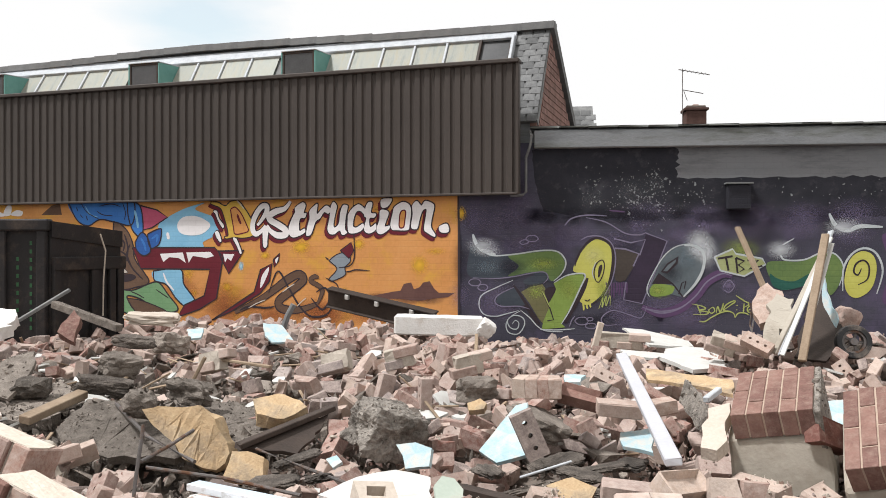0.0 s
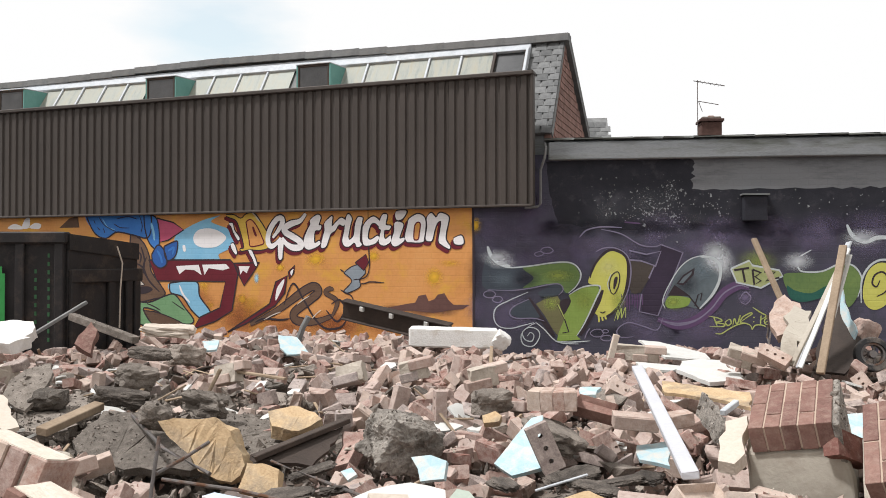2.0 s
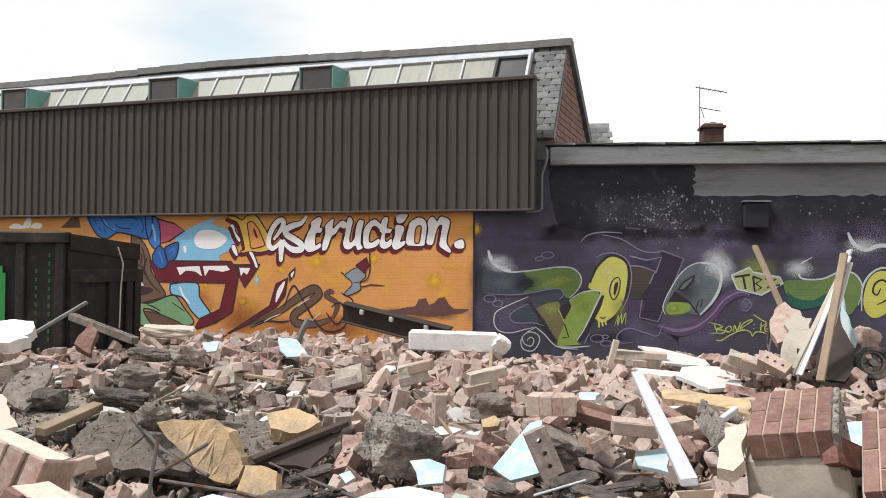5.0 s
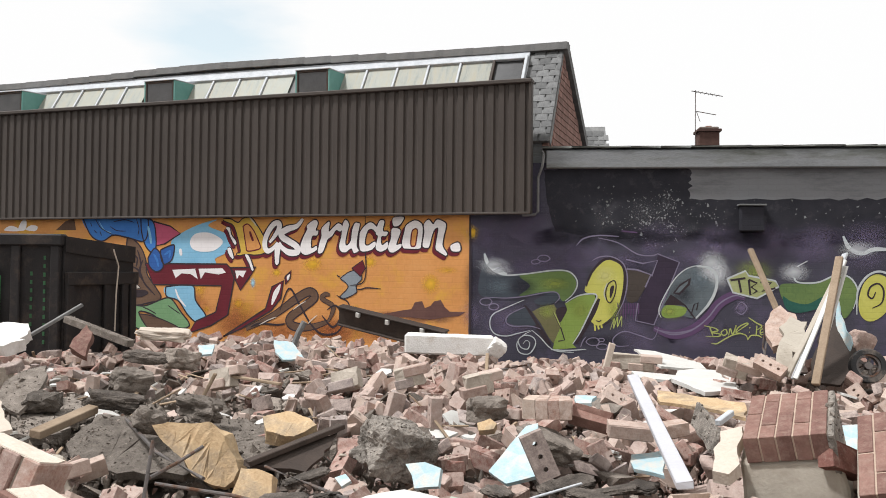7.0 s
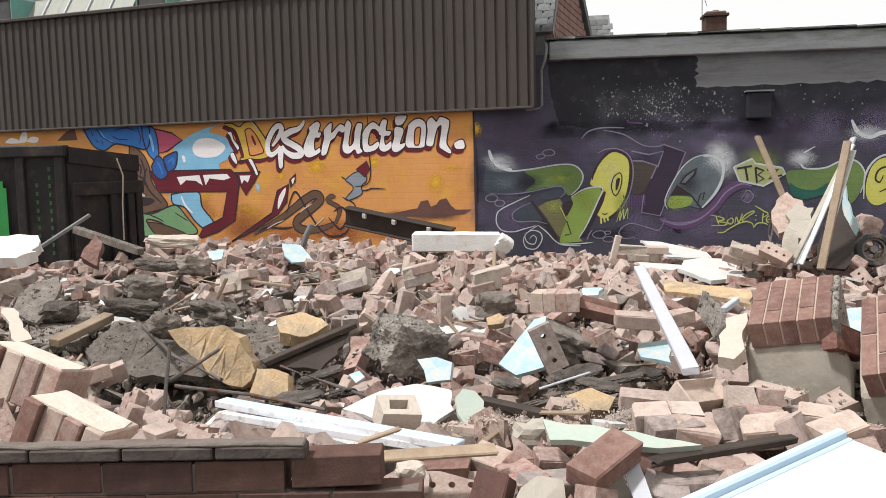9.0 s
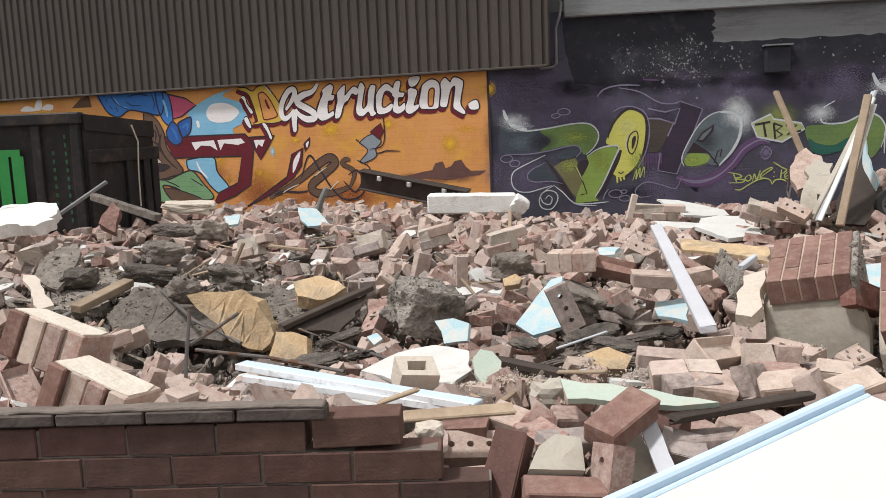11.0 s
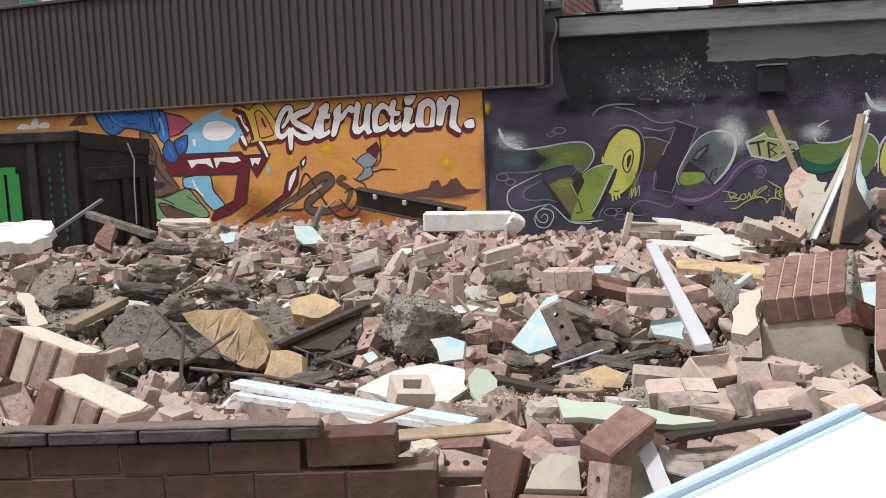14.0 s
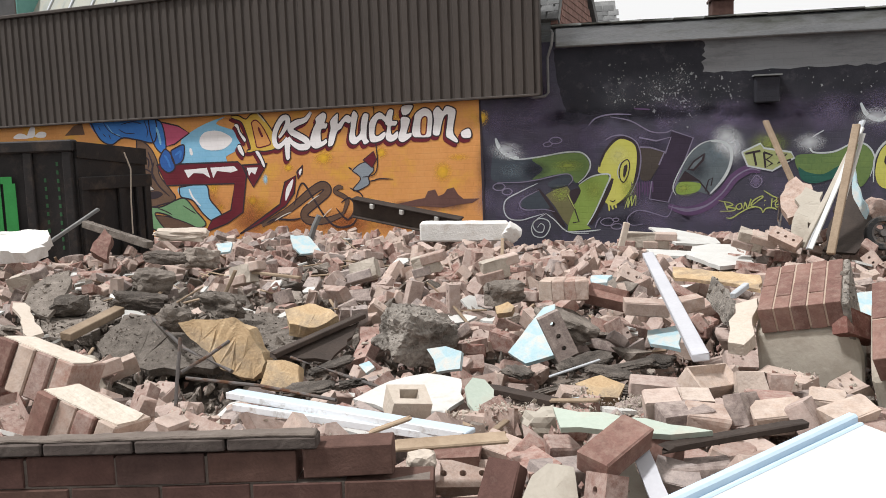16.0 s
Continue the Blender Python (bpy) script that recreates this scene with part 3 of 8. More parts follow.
# ---- the murals: coats of paint on the two walls ----
def paint(name, *colors, rough=0.75, fine=30.0):
    return material("paint_" + name, list(colors), 2.5, rough, 0.08, fine=fine, courses=True)


M_P_OUTLINE = paint("outline", (0.026, 0.018, 0.022), (0.042, 0.028, 0.033))
M_P_BLUE = paint("blue", (0.035, 0.14, 0.42), (0.055, 0.2, 0.52))
M_P_NAVY = paint("navy", (0.02, 0.08, 0.28), (0.035, 0.12, 0.36))
M_P_SKY = paint("sky", (0.17, 0.4, 0.58), (0.26, 0.5, 0.66))
M_P_PINK = paint("pink", (0.4, 0.07, 0.13), (0.5, 0.1, 0.17))
M_P_WHITE = paint("white", (0.72, 0.68, 0.67), (0.82, 0.78, 0.77))
M_P_MAROON = paint("maroon", (0.1, 0.008, 0.016), (0.15, 0.014, 0.024))
M_P_TAN = paint("tan", (0.1, 0.056, 0.036), (0.17, 0.1, 0.064))
M_P_SAGE = paint("sage", (0.14, 0.27, 0.13), (0.2, 0.35, 0.18))
M_P_BROWN = paint("brown", (0.09, 0.05, 0.032), (0.15, 0.085, 0.055))
M_P_PALE = paint("pale", (0.5, 0.44, 0.38), (0.6, 0.53, 0.46))
M_P_GREY = paint("grey", (0.19, 0.22, 0.25), (0.27, 0.3, 0.33))
M_P_DUSK = paint("dusk", (0.09, 0.04, 0.035), (0.15, 0.075, 0.06))
M_P_CHALK = paint("chalk", (0.4, 0.43, 0.44), (0.55, 0.58, 0.58))
M_P_LILAC = paint("lilac", (0.16, 0.14, 0.2), (0.24, 0.21, 0.29))
M_P_SLATE = paint("slate", (0.035, 0.042, 0.058), (0.06, 0.072, 0.085))
M_P_GREEN = paint("green", (0.09, 0.15, 0.055), (0.17, 0.24, 0.07))
M_P_GREEN2 = paint("bright_green", (0.17, 0.25, 0.05), (0.25, 0.34, 0.08))
M_P_OLIVE = paint("olive", (0.12, 0.115, 0.05), (0.17, 0.15, 0.075))
M_P_OLIVE2 = paint("umber", (0.045, 0.035, 0.03), (0.075, 0.06, 0.05))
M_P_YELLOW = paint("yellow", (0.46, 0.44, 0.08), (0.56, 0.54, 0.14))
M_P_LIMEPALE = paint("pale_lime", (0.28, 0.31, 0.12), (0.4, 0.42, 0.22))
M_P_LIMELINE = paint("lime_line", (0.34, 0.38, 0.1), (0.44, 0.48, 0.16))
M_P_PLUM = paint("plum", (0.028, 0.02, 0.034), (0.045, 0.03, 0.055))
M_P_PLUM2 = paint("mid_plum", (0.085, 0.045, 0.105), (0.12, 0.065, 0.14))
M_P_STEEL = paint("steel", (0.08, 0.1, 0.11), (0.15, 0.175, 0.19))
M_P_TEALD = paint("deep_teal", (0.015, 0.08, 0.06), (0.03, 0.12, 0.09))
M_P_GOLD = paint("gold", (0.55, 0.34, 0.05), (0.66, 0.46, 0.1))
HUES = {"yellow": (0.68, 0.4, 0.03), "rust": (0.3, 0.09, 0.03), "white": (0.66, 0.68, 0.7), "dusk": (0.12, 0.06, 0.05), "sky": (0.3, 0.55, 0.68), "flake": (0.13, 0.13, 0.14), "lilac": (0.145, 0.118, 0.19), "lime": (0.3, 0.36, 0.08), "shade": (0.022, 0.02, 0.03), "blue": (0.16, 0.2, 0.23), "pale": (0.62, 0.6, 0.26)}
SPRAYS = {}


def spray_material(hue, strength):
    """Thin sprayed paint that fades out from the middle and breaks up into speckle."""
    if (hue, strength) in SPRAYS:
        return SPRAYS[hue, strength]
    m = material("spray_" + hue, [HUES[hue], tuple(c * 1.15 for c in HUES[hue])], 3.0, 0.8, 0.0)
    n, l = m.node_tree.nodes, m.node_tree.links
    co, ln, mr, tn, ad, mx, tr = (n.new("ShaderNode" + k) for k in ("TexCoord", "VectorMath", "MapRange", "TexNoise", "Math", "MixShader", "BsdfTransparent"))
    ln.operation = "LENGTH"
    l.new(co.outputs["Object"], ln.inputs[0])
    tn.inputs["Scale"].default_value, tn.inputs["Detail"].default_value = 3.5, 6.0
    l.new(co.outputs["Object"], tn.inputs["Vector"])
    ad.operation = "MULTIPLY_ADD"
    ad.inputs[1].default_value = 0.45
    l.new(tn.outputs["Fac"], ad.inputs[0])
    l.new(ln.outputs["Value"], ad.inputs[2])
    mr.interpolation_type = "SMOOTHSTEP"
    mr.inputs[1].default_value, mr.inputs[2].default_value, mr.inputs[3].default_value, mr.inputs[4].default_value = 0.1, 1.2, strength, 0.0
    l.new(ad.outputs[0], mr.inputs[0])
    l.new(mr.outputs[0], mx.inputs[0])
    l.new(tr.outputs[0], mx.inputs[1])
    l.new(n["Principled BSDF"].outputs[0], mx.inputs[2])
    l.new(mx.outputs[0], n["Material Output"].inputs["Surface"])
    SPRAYS[hue, strength] = m
    return m


def smooth(pts, closed, steps=7):
    """A curve through the points (Catmull-Rom)."""
    p = [Vector((x, 0, z)) for x, z in pts]
    n, out = len(p), []
    for i in range(n if closed else n - 1):
        a, b, c, d = (p[(i + k) % n] if closed else p[min(max(i + k, 0), n - 1)] for k in (-1, 0, 1, 2))
        for s in range(steps):
            t = s / steps
            out.append(0.5 * (2 * b + (c - a) * t + (2 * a - 5 * b + 4 * c - d) * t * t + (3 * b - a - 3 * c + d) * t ** 3))
    return out if closed else out + [p[-1]]


COAT = 0.0007
coat_count = [0]


def coat(layer):
    """How far a coat stands off the wall: each one a hair more than the last of its layer."""
    coat_count[0] += 1
    return -(COAT * layer + 0.0018 + (coat_count[0] % 12) * 0.00005)


def fill(wall, name, mat, layer, pts, sharp=False):
    y = coat(layer)
    line = [Vector((a, 0, b)) for a, b in pts] if sharp else smooth(pts, True)
    bm = bmesh.new()
    bm.faces.new([bm.verts.new((v.x, y, v.z)) for v in line])
    bm.normal_update()
    if bm.faces[:][0].normal.y > 0:
        bmesh.ops.reverse_faces(bm, faces=bm.faces[:])
    bmesh.ops.triangulate(bm, faces=bm.faces[:])
    return part(name, bm, mat, wall)


def stroke(wall, name, mat, layer, pts, width, sharp=False):
    y = coat(layer)
    line = smooth(pts, False)
    if sharp:
        line = [Vector((a, 0, b)) for a, b in pts]
    bm, n, pairs = bmesh.new(), len(line), []
    for i, v in enumerate(line):
        d = (line[min(i + 1, n - 1)] - line[max(i - 1, 0)])
        d = d.normalized() if d.length > 1e-6 else Vector((1, 0, 0))
        w = width * 0.5 * (1.0 if sharp or line[0] == line[-1] else 0.45 + 0.55 * min(1.0, 5.0 * min(i, n - 1 - i) / n))
        side = Vector((-d.z, 0, d.x)) * w
        pairs.append([bm.verts.new((q.x, y, q.z)) for q in (v + side, v - side)])
    for (a, b), (c, d) in zip(pairs, pairs[1:]):
        bm.faces.new((a, b, d, c))
    bm.normal_update()
    for f in bm.faces[:]:
        if f.normal.y > 0:
            f.normal_flip()
    return part(name, bm, mat, wall)


def spray(wall, name, hue, layer, x, z, rx, rz, strength):
    bm = bmesh.new()
    bmesh.ops.create_circle(bm, cap_ends=True, segments=28, radius=1.0)
    return part(name, bm, spray_material(hue, strength), wall, m=pose(x, coat(layer), z, 90) @ Matrix.Diagonal((rx, rz, 1, 1)))


LW, RW = bpy.data.objects["wall_left"], bpy.data.objects["wall_right"]
LW.parent, RW.parent = None, None

def letter(name, mat, pts, holes=()):
    """One hand-painted letter: a dark red shadow down to the side, a dark edge, the coat itself and the wall's orange in its eyes."""
    low = [(a - 0.030, b - 0.042) for a, b in pts]
    fill(LW, "letter_shadow", M_P_MAROON, 4, low)
    stroke(LW, "letter_shadow", M_P_MAROON, 4, low + low[:1], 0.035)
    stroke(LW, "letter_edge", M_P_OUTLINE, 5, pts + pts[:1], 0.034)
    tagged(fill(LW, name, mat, 7, pts), "painted graffiti letter with a dark red shadow")
    for eye in holes:
        fill(LW, "letter_eye", M_ORANGE, 8, eye)
        stroke(LW, "eye_edge", M_P_MAROON, 9, eye + eye[:1], 0.018)


def brush(name, mat, pts, width):
    """A letter drawn in one pull of the can, with the same shadow and edge."""
    stroke(LW, "letter_shadow", M_P_MAROON, 4, [(a - 0.030, b - 0.042) for a, b in pts], width + 0.04)
    stroke(LW, "letter_edge", M_P_OUTLINE, 5, pts, width + 0.036)
    tagged(stroke(LW, name, mat, 7, pts, width), "painted graffiti letter with a dark red shadow")


letter("letter_d", M_P_GOLD, [(-3.69, 2.28), (-3.57, 2.28), (-3.49, 2.24), (-3.43, 2.23), (-3.35, 2.29), (-3.23, 2.29), (-3.13, 2.18), (-3.04, 2.05), (-2.98, 1.92), (-2.97, 1.85), (-3.03, 1.8), (-3.16, 1.78), (-3.3, 1.79), (-3.42, 1.77), (-3.45, 1.79), (-3.39, 1.83), (-3.47, 2.11), (-3.53, 2.21), (-3.63, 2.25)], [[(-3.36, 2.18), (-3.28, 2.21), (-3.18, 2.11), (-3.09, 1.94), (-3.07, 1.88), (-3.12, 1.85), (-3.28, 1.83), (-3.31, 1.92)]])
brush("letter_e", M_P_WHITE, [(-2.93, 1.95), (-2.85, 2.04), (-2.78, 2.15), (-2.79, 2.22), (-2.86, 2.21), (-2.94, 2.12), (-3, 1.99), (-3, 1.88), (-2.95, 1.83), (-2.87, 1.87), (-2.8, 1.95)], 0.075)
brush("letter_s", M_P_WHITE, [(-2.41, 2.28), (-2.5, 2.18), (-2.64, 2.14), (-2.74, 2.08), (-2.72, 2.02), (-2.61, 1.96), (-2.5, 1.89), (-2.49, 1.82), (-2.61, 1.81), (-2.72, 1.87), (-2.78, 1.95)], 0.088)
letter("letter_t", M_P_WHITE, [(-2.34, 2.19), (-2.23, 2.26), (-2.18, 2.22), (-2.21, 2.12), (-2.17, 2.11), (-2.19, 2.05), (-2.26, 2.04), (-2.28, 1.96), (-2.27, 1.87), (-2.2, 1.9), (-2.19, 1.85), (-2.28, 1.8), (-2.37, 1.78), (-2.43, 1.82), (-2.44, 1.91), (-2.39, 2.04), (-2.34, 2.13)])
letter("letter_r", M_P_WHITE, [(-2.12, 2.14), (-2.05, 2.21), (-2, 2.23), (-2.01, 2.1), (-1.94, 2.16), (-1.87, 2.21), (-1.81, 2.18), (-1.8, 2.14), (-1.84, 2.1), (-1.9, 2.12), (-1.96, 2.04), (-2.02, 2), (-2.05, 1.94), (-2.1, 1.82), (-2.17, 1.81), (-2.15, 1.94), (-2.12, 2.04)])
letter("letter_u", M_P_WHITE, [(-1.8, 2.19), (-1.76, 2.26), (-1.71, 2.2), (-1.73, 2.11), (-1.76, 1.96), (-1.74, 1.91), (-1.68, 1.97), (-1.66, 2.11), (-1.62, 2.21), (-1.56, 2.21), (-1.55, 2.18), (-1.58, 2.04), (-1.59, 1.9), (-1.56, 1.84), (-1.63, 1.81), (-1.67, 1.87), (-1.75, 1.82), (-1.82, 1.83), (-1.85, 1.9), (-1.82, 2.04)])
letter("letter_c", M_P_WHITE, [(-1.54, 2.09), (-1.48, 2.17), (-1.39, 2.22), (-1.31, 2.17), (-1.27, 2.12), (-1.3, 2.08), (-1.36, 2.13), (-1.42, 2.12), (-1.46, 2.03), (-1.47, 1.93), (-1.42, 1.91), (-1.33, 1.96), (-1.31, 1.92), (-1.36, 1.86), (-1.46, 1.83), (-1.53, 1.84), (-1.55, 1.91), (-1.55, 2.01)])
letter("letter_t", M_P_WHITE, [(-1.28, 2.2), (-1.24, 2.25), (-1.19, 2.23), (-1.21, 2.11), (-1.14, 2.09), (-1.16, 2.04), (-1.23, 2.03), (-1.23, 1.93), (-1.2, 1.92), (-1.14, 1.96), (-1.14, 1.88), (-1.22, 1.83), (-1.28, 1.84), (-1.31, 1.89), (-1.28, 2.03), (-1.31, 2.07)])
letter("letter_i", M_P_WHITE, [(-1.08, 2.13), (-1.01, 2.14), (-0.956, 2.1), (-0.996, 1.98), (-1.01, 1.92), (-0.942, 1.93), (-0.955, 1.88), (-1.05, 1.82), (-1.11, 1.83), (-1.13, 1.89), (-1.09, 2.01)])
letter("letter_i", M_P_WHITE, [(-1.06, 2.28), (-0.916, 2.29), (-0.937, 2.22), (-0.996, 2.17), (-1.06, 2.18)])
letter("letter_o", M_P_WHITE, [(-0.909, 1.88), (-0.931, 1.95), (-0.897, 2.1), (-0.87, 2.18), (-0.755, 2.24), (-0.662, 2.2), (-0.641, 2.1), (-0.662, 1.93), (-0.688, 1.87), (-0.856, 1.87)], [[(-0.808, 1.93), (-0.795, 2.08), (-0.755, 2.13), (-0.715, 2.11), (-0.728, 1.99), (-0.744, 1.91), (-0.792, 1.9)]])
letter("letter_n", M_P_WHITE, [(-0.623, 2.19), (-0.565, 2.25), (-0.517, 2.21), (-0.491, 2.19), (-0.439, 2.25), (-0.334, 2.21), (-0.321, 2.15), (-0.355, 2), (-0.36, 1.9), (-0.303, 1.81), (-0.321, 1.78), (-0.412, 1.83), (-0.459, 1.88), (-0.438, 2.02), (-0.425, 2.14), (-0.478, 2.12), (-0.517, 2.02), (-0.548, 1.9), (-0.582, 1.88), (-0.627, 1.89), (-0.64, 1.93), (-0.617, 2.08)])
letter("full_stop", M_P_WHITE, [(-0.251, 1.91), (-0.158, 1.95), (-0.122, 1.91), (-0.127, 1.84), (-0.23, 1.84)])
letter("paint_drip", M_P_WHITE, [(-3.64, 2.16), (-3.58, 2.16), (-3.55, 2.06), (-3.47, 1.96), (-3.49, 1.92), (-3.56, 2.02), (-3.6, 2.11)])
letter("paint_drip", M_P_WHITE, [(-3.61, 1.86), (-3.56, 1.87), (-3.51, 1.75), (-3.53, 1.72), (-3.59, 1.79)])
letter("paint_drip", M_P_WHITE, [(-3.32, 1.77), (-3.27, 1.77), (-3.22, 1.68), (-3.18, 1.57), (-3.21, 1.56), (-3.25, 1.65)])
letter("paint_drip", M_P_WHITE, [(-2.84, 1.92), (-2.76, 1.89), (-2.77, 1.76), (-2.78, 1.66), (-2.82, 1.64), (-2.84, 1.7)])
stroke(LW, "letter_shade", M_P_MAROON, 8, [(-3.25, 2.11), (-3.22, 2.03), (-3.19, 1.97)], 0.035)
stroke(LW, "gold_flick", M_P_PALE, 8, [(-3.26, 2.31), (-3.2, 2.25), (-3.14, 2.18)], 0.02)
# the black coat's lower edge, dusted out
for k in range(16):
    spray(RW, "black_overspray", "shade", 1, 1.0 + 0.26 * k + 0.07 * math.sin(5 * k), 2.03 + 0.05 * math.sin(3.1 * k), 0.24, 0.13 + 0.05 * math.sin(7 * k), 0.8)
# flaked paint on the black coat
flakes, rnd = [], random.Random(8)
flake_v, flake_f = np.array([(0, 0, 0), (1, 0, 0.1), (0.8, 0, 0.7), (0.2, 0, 0.9)], float), [(0, 1, 2, 3)]
for i in range(420):
    cx, cz, sx, sz = rnd.choice([(1.75, 2.42, 0.14, 0.10), (2.3, 2.4, 0.17, 0.15), (2.3, 2.36, 0.2, 0.12), (2.52, 2.42, 0.08, 0.14), (2.1, 2.2, 0.25, 0.05), (2.5, 2.1, 0.2, 0.1), (4.2, 2.3, 0.7, 0.1), (3.0, 2.3, 0.15, 0.1)])
    k = rnd.uniform(0.004, 0.011) * (1 + 2.2 * rnd.random() ** 4)
    flakes.append((flake_v * (k * rnd.uniform(0.6, 1.4), 1, k * rnd.uniform(0.6, 2.2)), flake_f, pose(rnd.gauss(cx, sx), -0.0045, rnd.gauss(cz, sz), 0, rnd.gauss(0, 40), 0)))
tagged(part("paint_flakes", joined("paint_flakes", flakes, M_CONCRETE), M_CONCRETE, RW, "pale flakes where black paint has come off"), kind="stuff")
spray(LW, "yellow_spot", "yellow", 1, -0.523, 1.41, 0.18, 0.18, 0.85)
spray(LW, "yellow_spot", "yellow", 1, -2.26, 1.65, 0.21, 0.13, 0.85)
spray(LW, "yellow_spot", "yellow", 1, -1.39, 1.69, 0.13, 0.11, 0.85)
spray(LW, "yellow_spot", "yellow", 1, -3.42, 1.08, 0.13, 0.11, 0.85)
spray(LW, "yellow_spot", "yellow", 1, 0.045, 2.08, 0.10, 0.13, 0.85)
spray(LW, "yellow_spot", "yellow", 1, -2.81, 1.53, 0.11, 0.08, 0.85)
spray(LW, "yellow_spot", "yellow", 1, -1.59, 1.04, 0.08, 0.10, 0.5)
spray(LW, "yellow_spot", "yellow", 1, -0.305, 1.59, 0.21, 0.07, 0.5)
spray(LW, "yellow_spot", "yellow", 1, -4.06, 1.27, 0.14, 0.13, 0.5)
spray(LW, "yellow_spot", "yellow", 1, -3.96, 0.988, 0.10, 0.08, 0.5)
spray(LW, "yellow_spot", "yellow", 1, -1.1, 2.15, 0.21, 0.08, 0.5)
for x, z, r in ((-3.4, 0.75, 0.6), (-2.7, 0.7, 0.6), (-1.9, 0.72, 0.6), (-4.2, 1.05, 0.4), (-1.2, 0.78, 0.5)):
    spray(LW, "rust_haze", "rust", 1, x, z, r, 0.26, 0.6)
spray(LW, "rust_haze", "rust", 1, -3.44, 0.919, 0.64, 0.32, 0.5)
spray(LW, "rust_haze", "rust", 1, -2.01, 0.761, 0.64, 0.25, 0.5)
spray(LW, "rust_haze", "rust", 1, -4.59, 0.642, 0.42, 0.18, 0.5)
spray(LW, "rust_haze", "rust", 1, -0.772, 0.724, 0.57, 0.18, 0.5)
fill(LW, "brown_form", M_P_TAN, 2, [(-5.35, 2.07), (-5.12, 1.9), (-5.01, 1.69), (-4.98, 1.48), (-4.81, 1.27), (-4.73, 1.14), (-4.88, 1.07), (-5.34, 1.1)])
stroke(LW, "brown_form_outline", M_P_OUTLINE, 3, [(-5.35, 2.07), (-5.12, 1.9), (-5.01, 1.69), (-4.98, 1.48), (-4.81, 1.27), (-4.73, 1.14), (-4.88, 1.07), (-5.34, 1.1), (-5.35, 2.07)], 0.022)
stroke(LW, "brown_line", M_P_OUTLINE, 4, [(-5.16, 1.84), (-5.1, 1.65), (-5.12, 1.44)], 0.028)
stroke(LW, "brown_line", M_P_OUTLINE, 4, [(-5.06, 1.69), (-5.12, 1.52), (-5.04, 1.36)], 0.028)
stroke(LW, "brown_line", M_P_OUTLINE, 4, [(-5.24, 1.59), (-5.12, 1.52), (-5.02, 1.34), (-4.83, 1.17)], 0.028)
stroke(LW, "brown_line", M_P_OUTLINE, 4, [(-5.24, 1.78), (-5.16, 1.71), (-5.18, 1.59)], 0.028)
fill(LW, "cream_patch", M_P_PALE, 4, [(-5.28, 1.37), (-5.18, 1.34), (-5.1, 1.27), (-5.28, 1.27)])
stroke(LW, "cream_patch_outline", M_P_OUTLINE, 5, [(-5.28, 1.37), (-5.18, 1.34), (-5.1, 1.27), (-5.28, 1.27), (-5.28, 1.37)], 0.012)
fill(LW, "dark_loop", M_P_OUTLINE, 4, [(-5.28, 1.22), (-5.04, 1.25), (-4.95, 1.2), (-5.08, 1.14), (-5.28, 1.14)])
fill(LW, "green_form", M_P_SAGE, 2, [(-5.34, 1.05), (-5.03, 1.01), (-4.73, 1.11), (-4.56, 1.13), (-4.39, 0.948), (-4.23, 0.762), (-4.36, 0.701), (-4.68, 0.776), (-4.88, 0.888), (-5.11, 0.925), (-5.03, 0.767), (-4.88, 0.629), (-5.11, 0.664), (-5.34, 0.794)])
stroke(LW, "green_form_outline", M_P_OUTLINE, 3, [(-5.34, 1.05), (-5.03, 1.01), (-4.73, 1.11), (-4.56, 1.13), (-4.39, 0.948), (-4.23, 0.762), (-4.36, 0.701), (-4.68, 0.776), (-4.88, 0.888), (-5.11, 0.925), (-5.03, 0.767), (-4.88, 0.629), (-5.11, 0.664), (-5.34, 0.794), (-5.34, 1.05)], 0.022)
fill(LW, "green_shade", M_P_BROWN, 4, [(-5.11, 0.891), (-4.83, 0.856), (-4.41, 0.699), (-4.68, 0.609), (-4.88, 0.629), (-5.01, 0.751)])
stroke(LW, "green_shade_outline", M_P_OUTLINE, 5, [(-5.11, 0.891), (-4.83, 0.856), (-4.41, 0.699), (-4.68, 0.609), (-4.88, 0.629), (-5.01, 0.751), (-5.11, 0.891)], 0.016)
stroke(LW, "green_line", M_P_OUTLINE, 4, [(-5.05, 0.994), (-4.93, 0.954), (-4.81, 0.898)], 0.018)
stroke(LW, "green_line", M_P_OUTLINE, 4, [(-4.61, 1.03), (-4.49, 0.962), (-4.39, 0.907)], 0.016)
fill(LW, "blue_form", M_P_BLUE, 3, [(-6.19, 2.35), (-5.77, 2.37), (-5.13, 2.36), (-4.98, 2.28), (-5.03, 1.98), (-5.33, 2.02), (-5.6, 2.06), (-5.81, 1.97), (-6.02, 2.06)])
stroke(LW, "blue_form_outline", M_P_OUTLINE, 4, [(-6.19, 2.35), (-5.77, 2.37), (-5.13, 2.36), (-4.98, 2.28), (-5.03, 1.98), (-5.33, 2.02), (-5.6, 2.06), (-5.81, 1.97), (-6.02, 2.06), (-6.19, 2.35)], 0.022)
stroke(LW, "blue_line", M_P_OUTLINE, 5, [(-5.94, 2.31), (-5.83, 2.17), (-5.6, 2.06)], 0.014)
stroke(LW, "blue_line", M_P_OUTLINE, 5, [(-6.03, 2.25), (-6, 2.19)], 0.014)
stroke(LW, "blue_line", M_P_OUTLINE, 5, [(-5.96, 2.14), (-5.91, 2.09)], 0.014)
stroke(LW, "blue_line", M_P_OUTLINE, 5, [(-5.85, 2.12), (-5.82, 2.05)], 0.014)
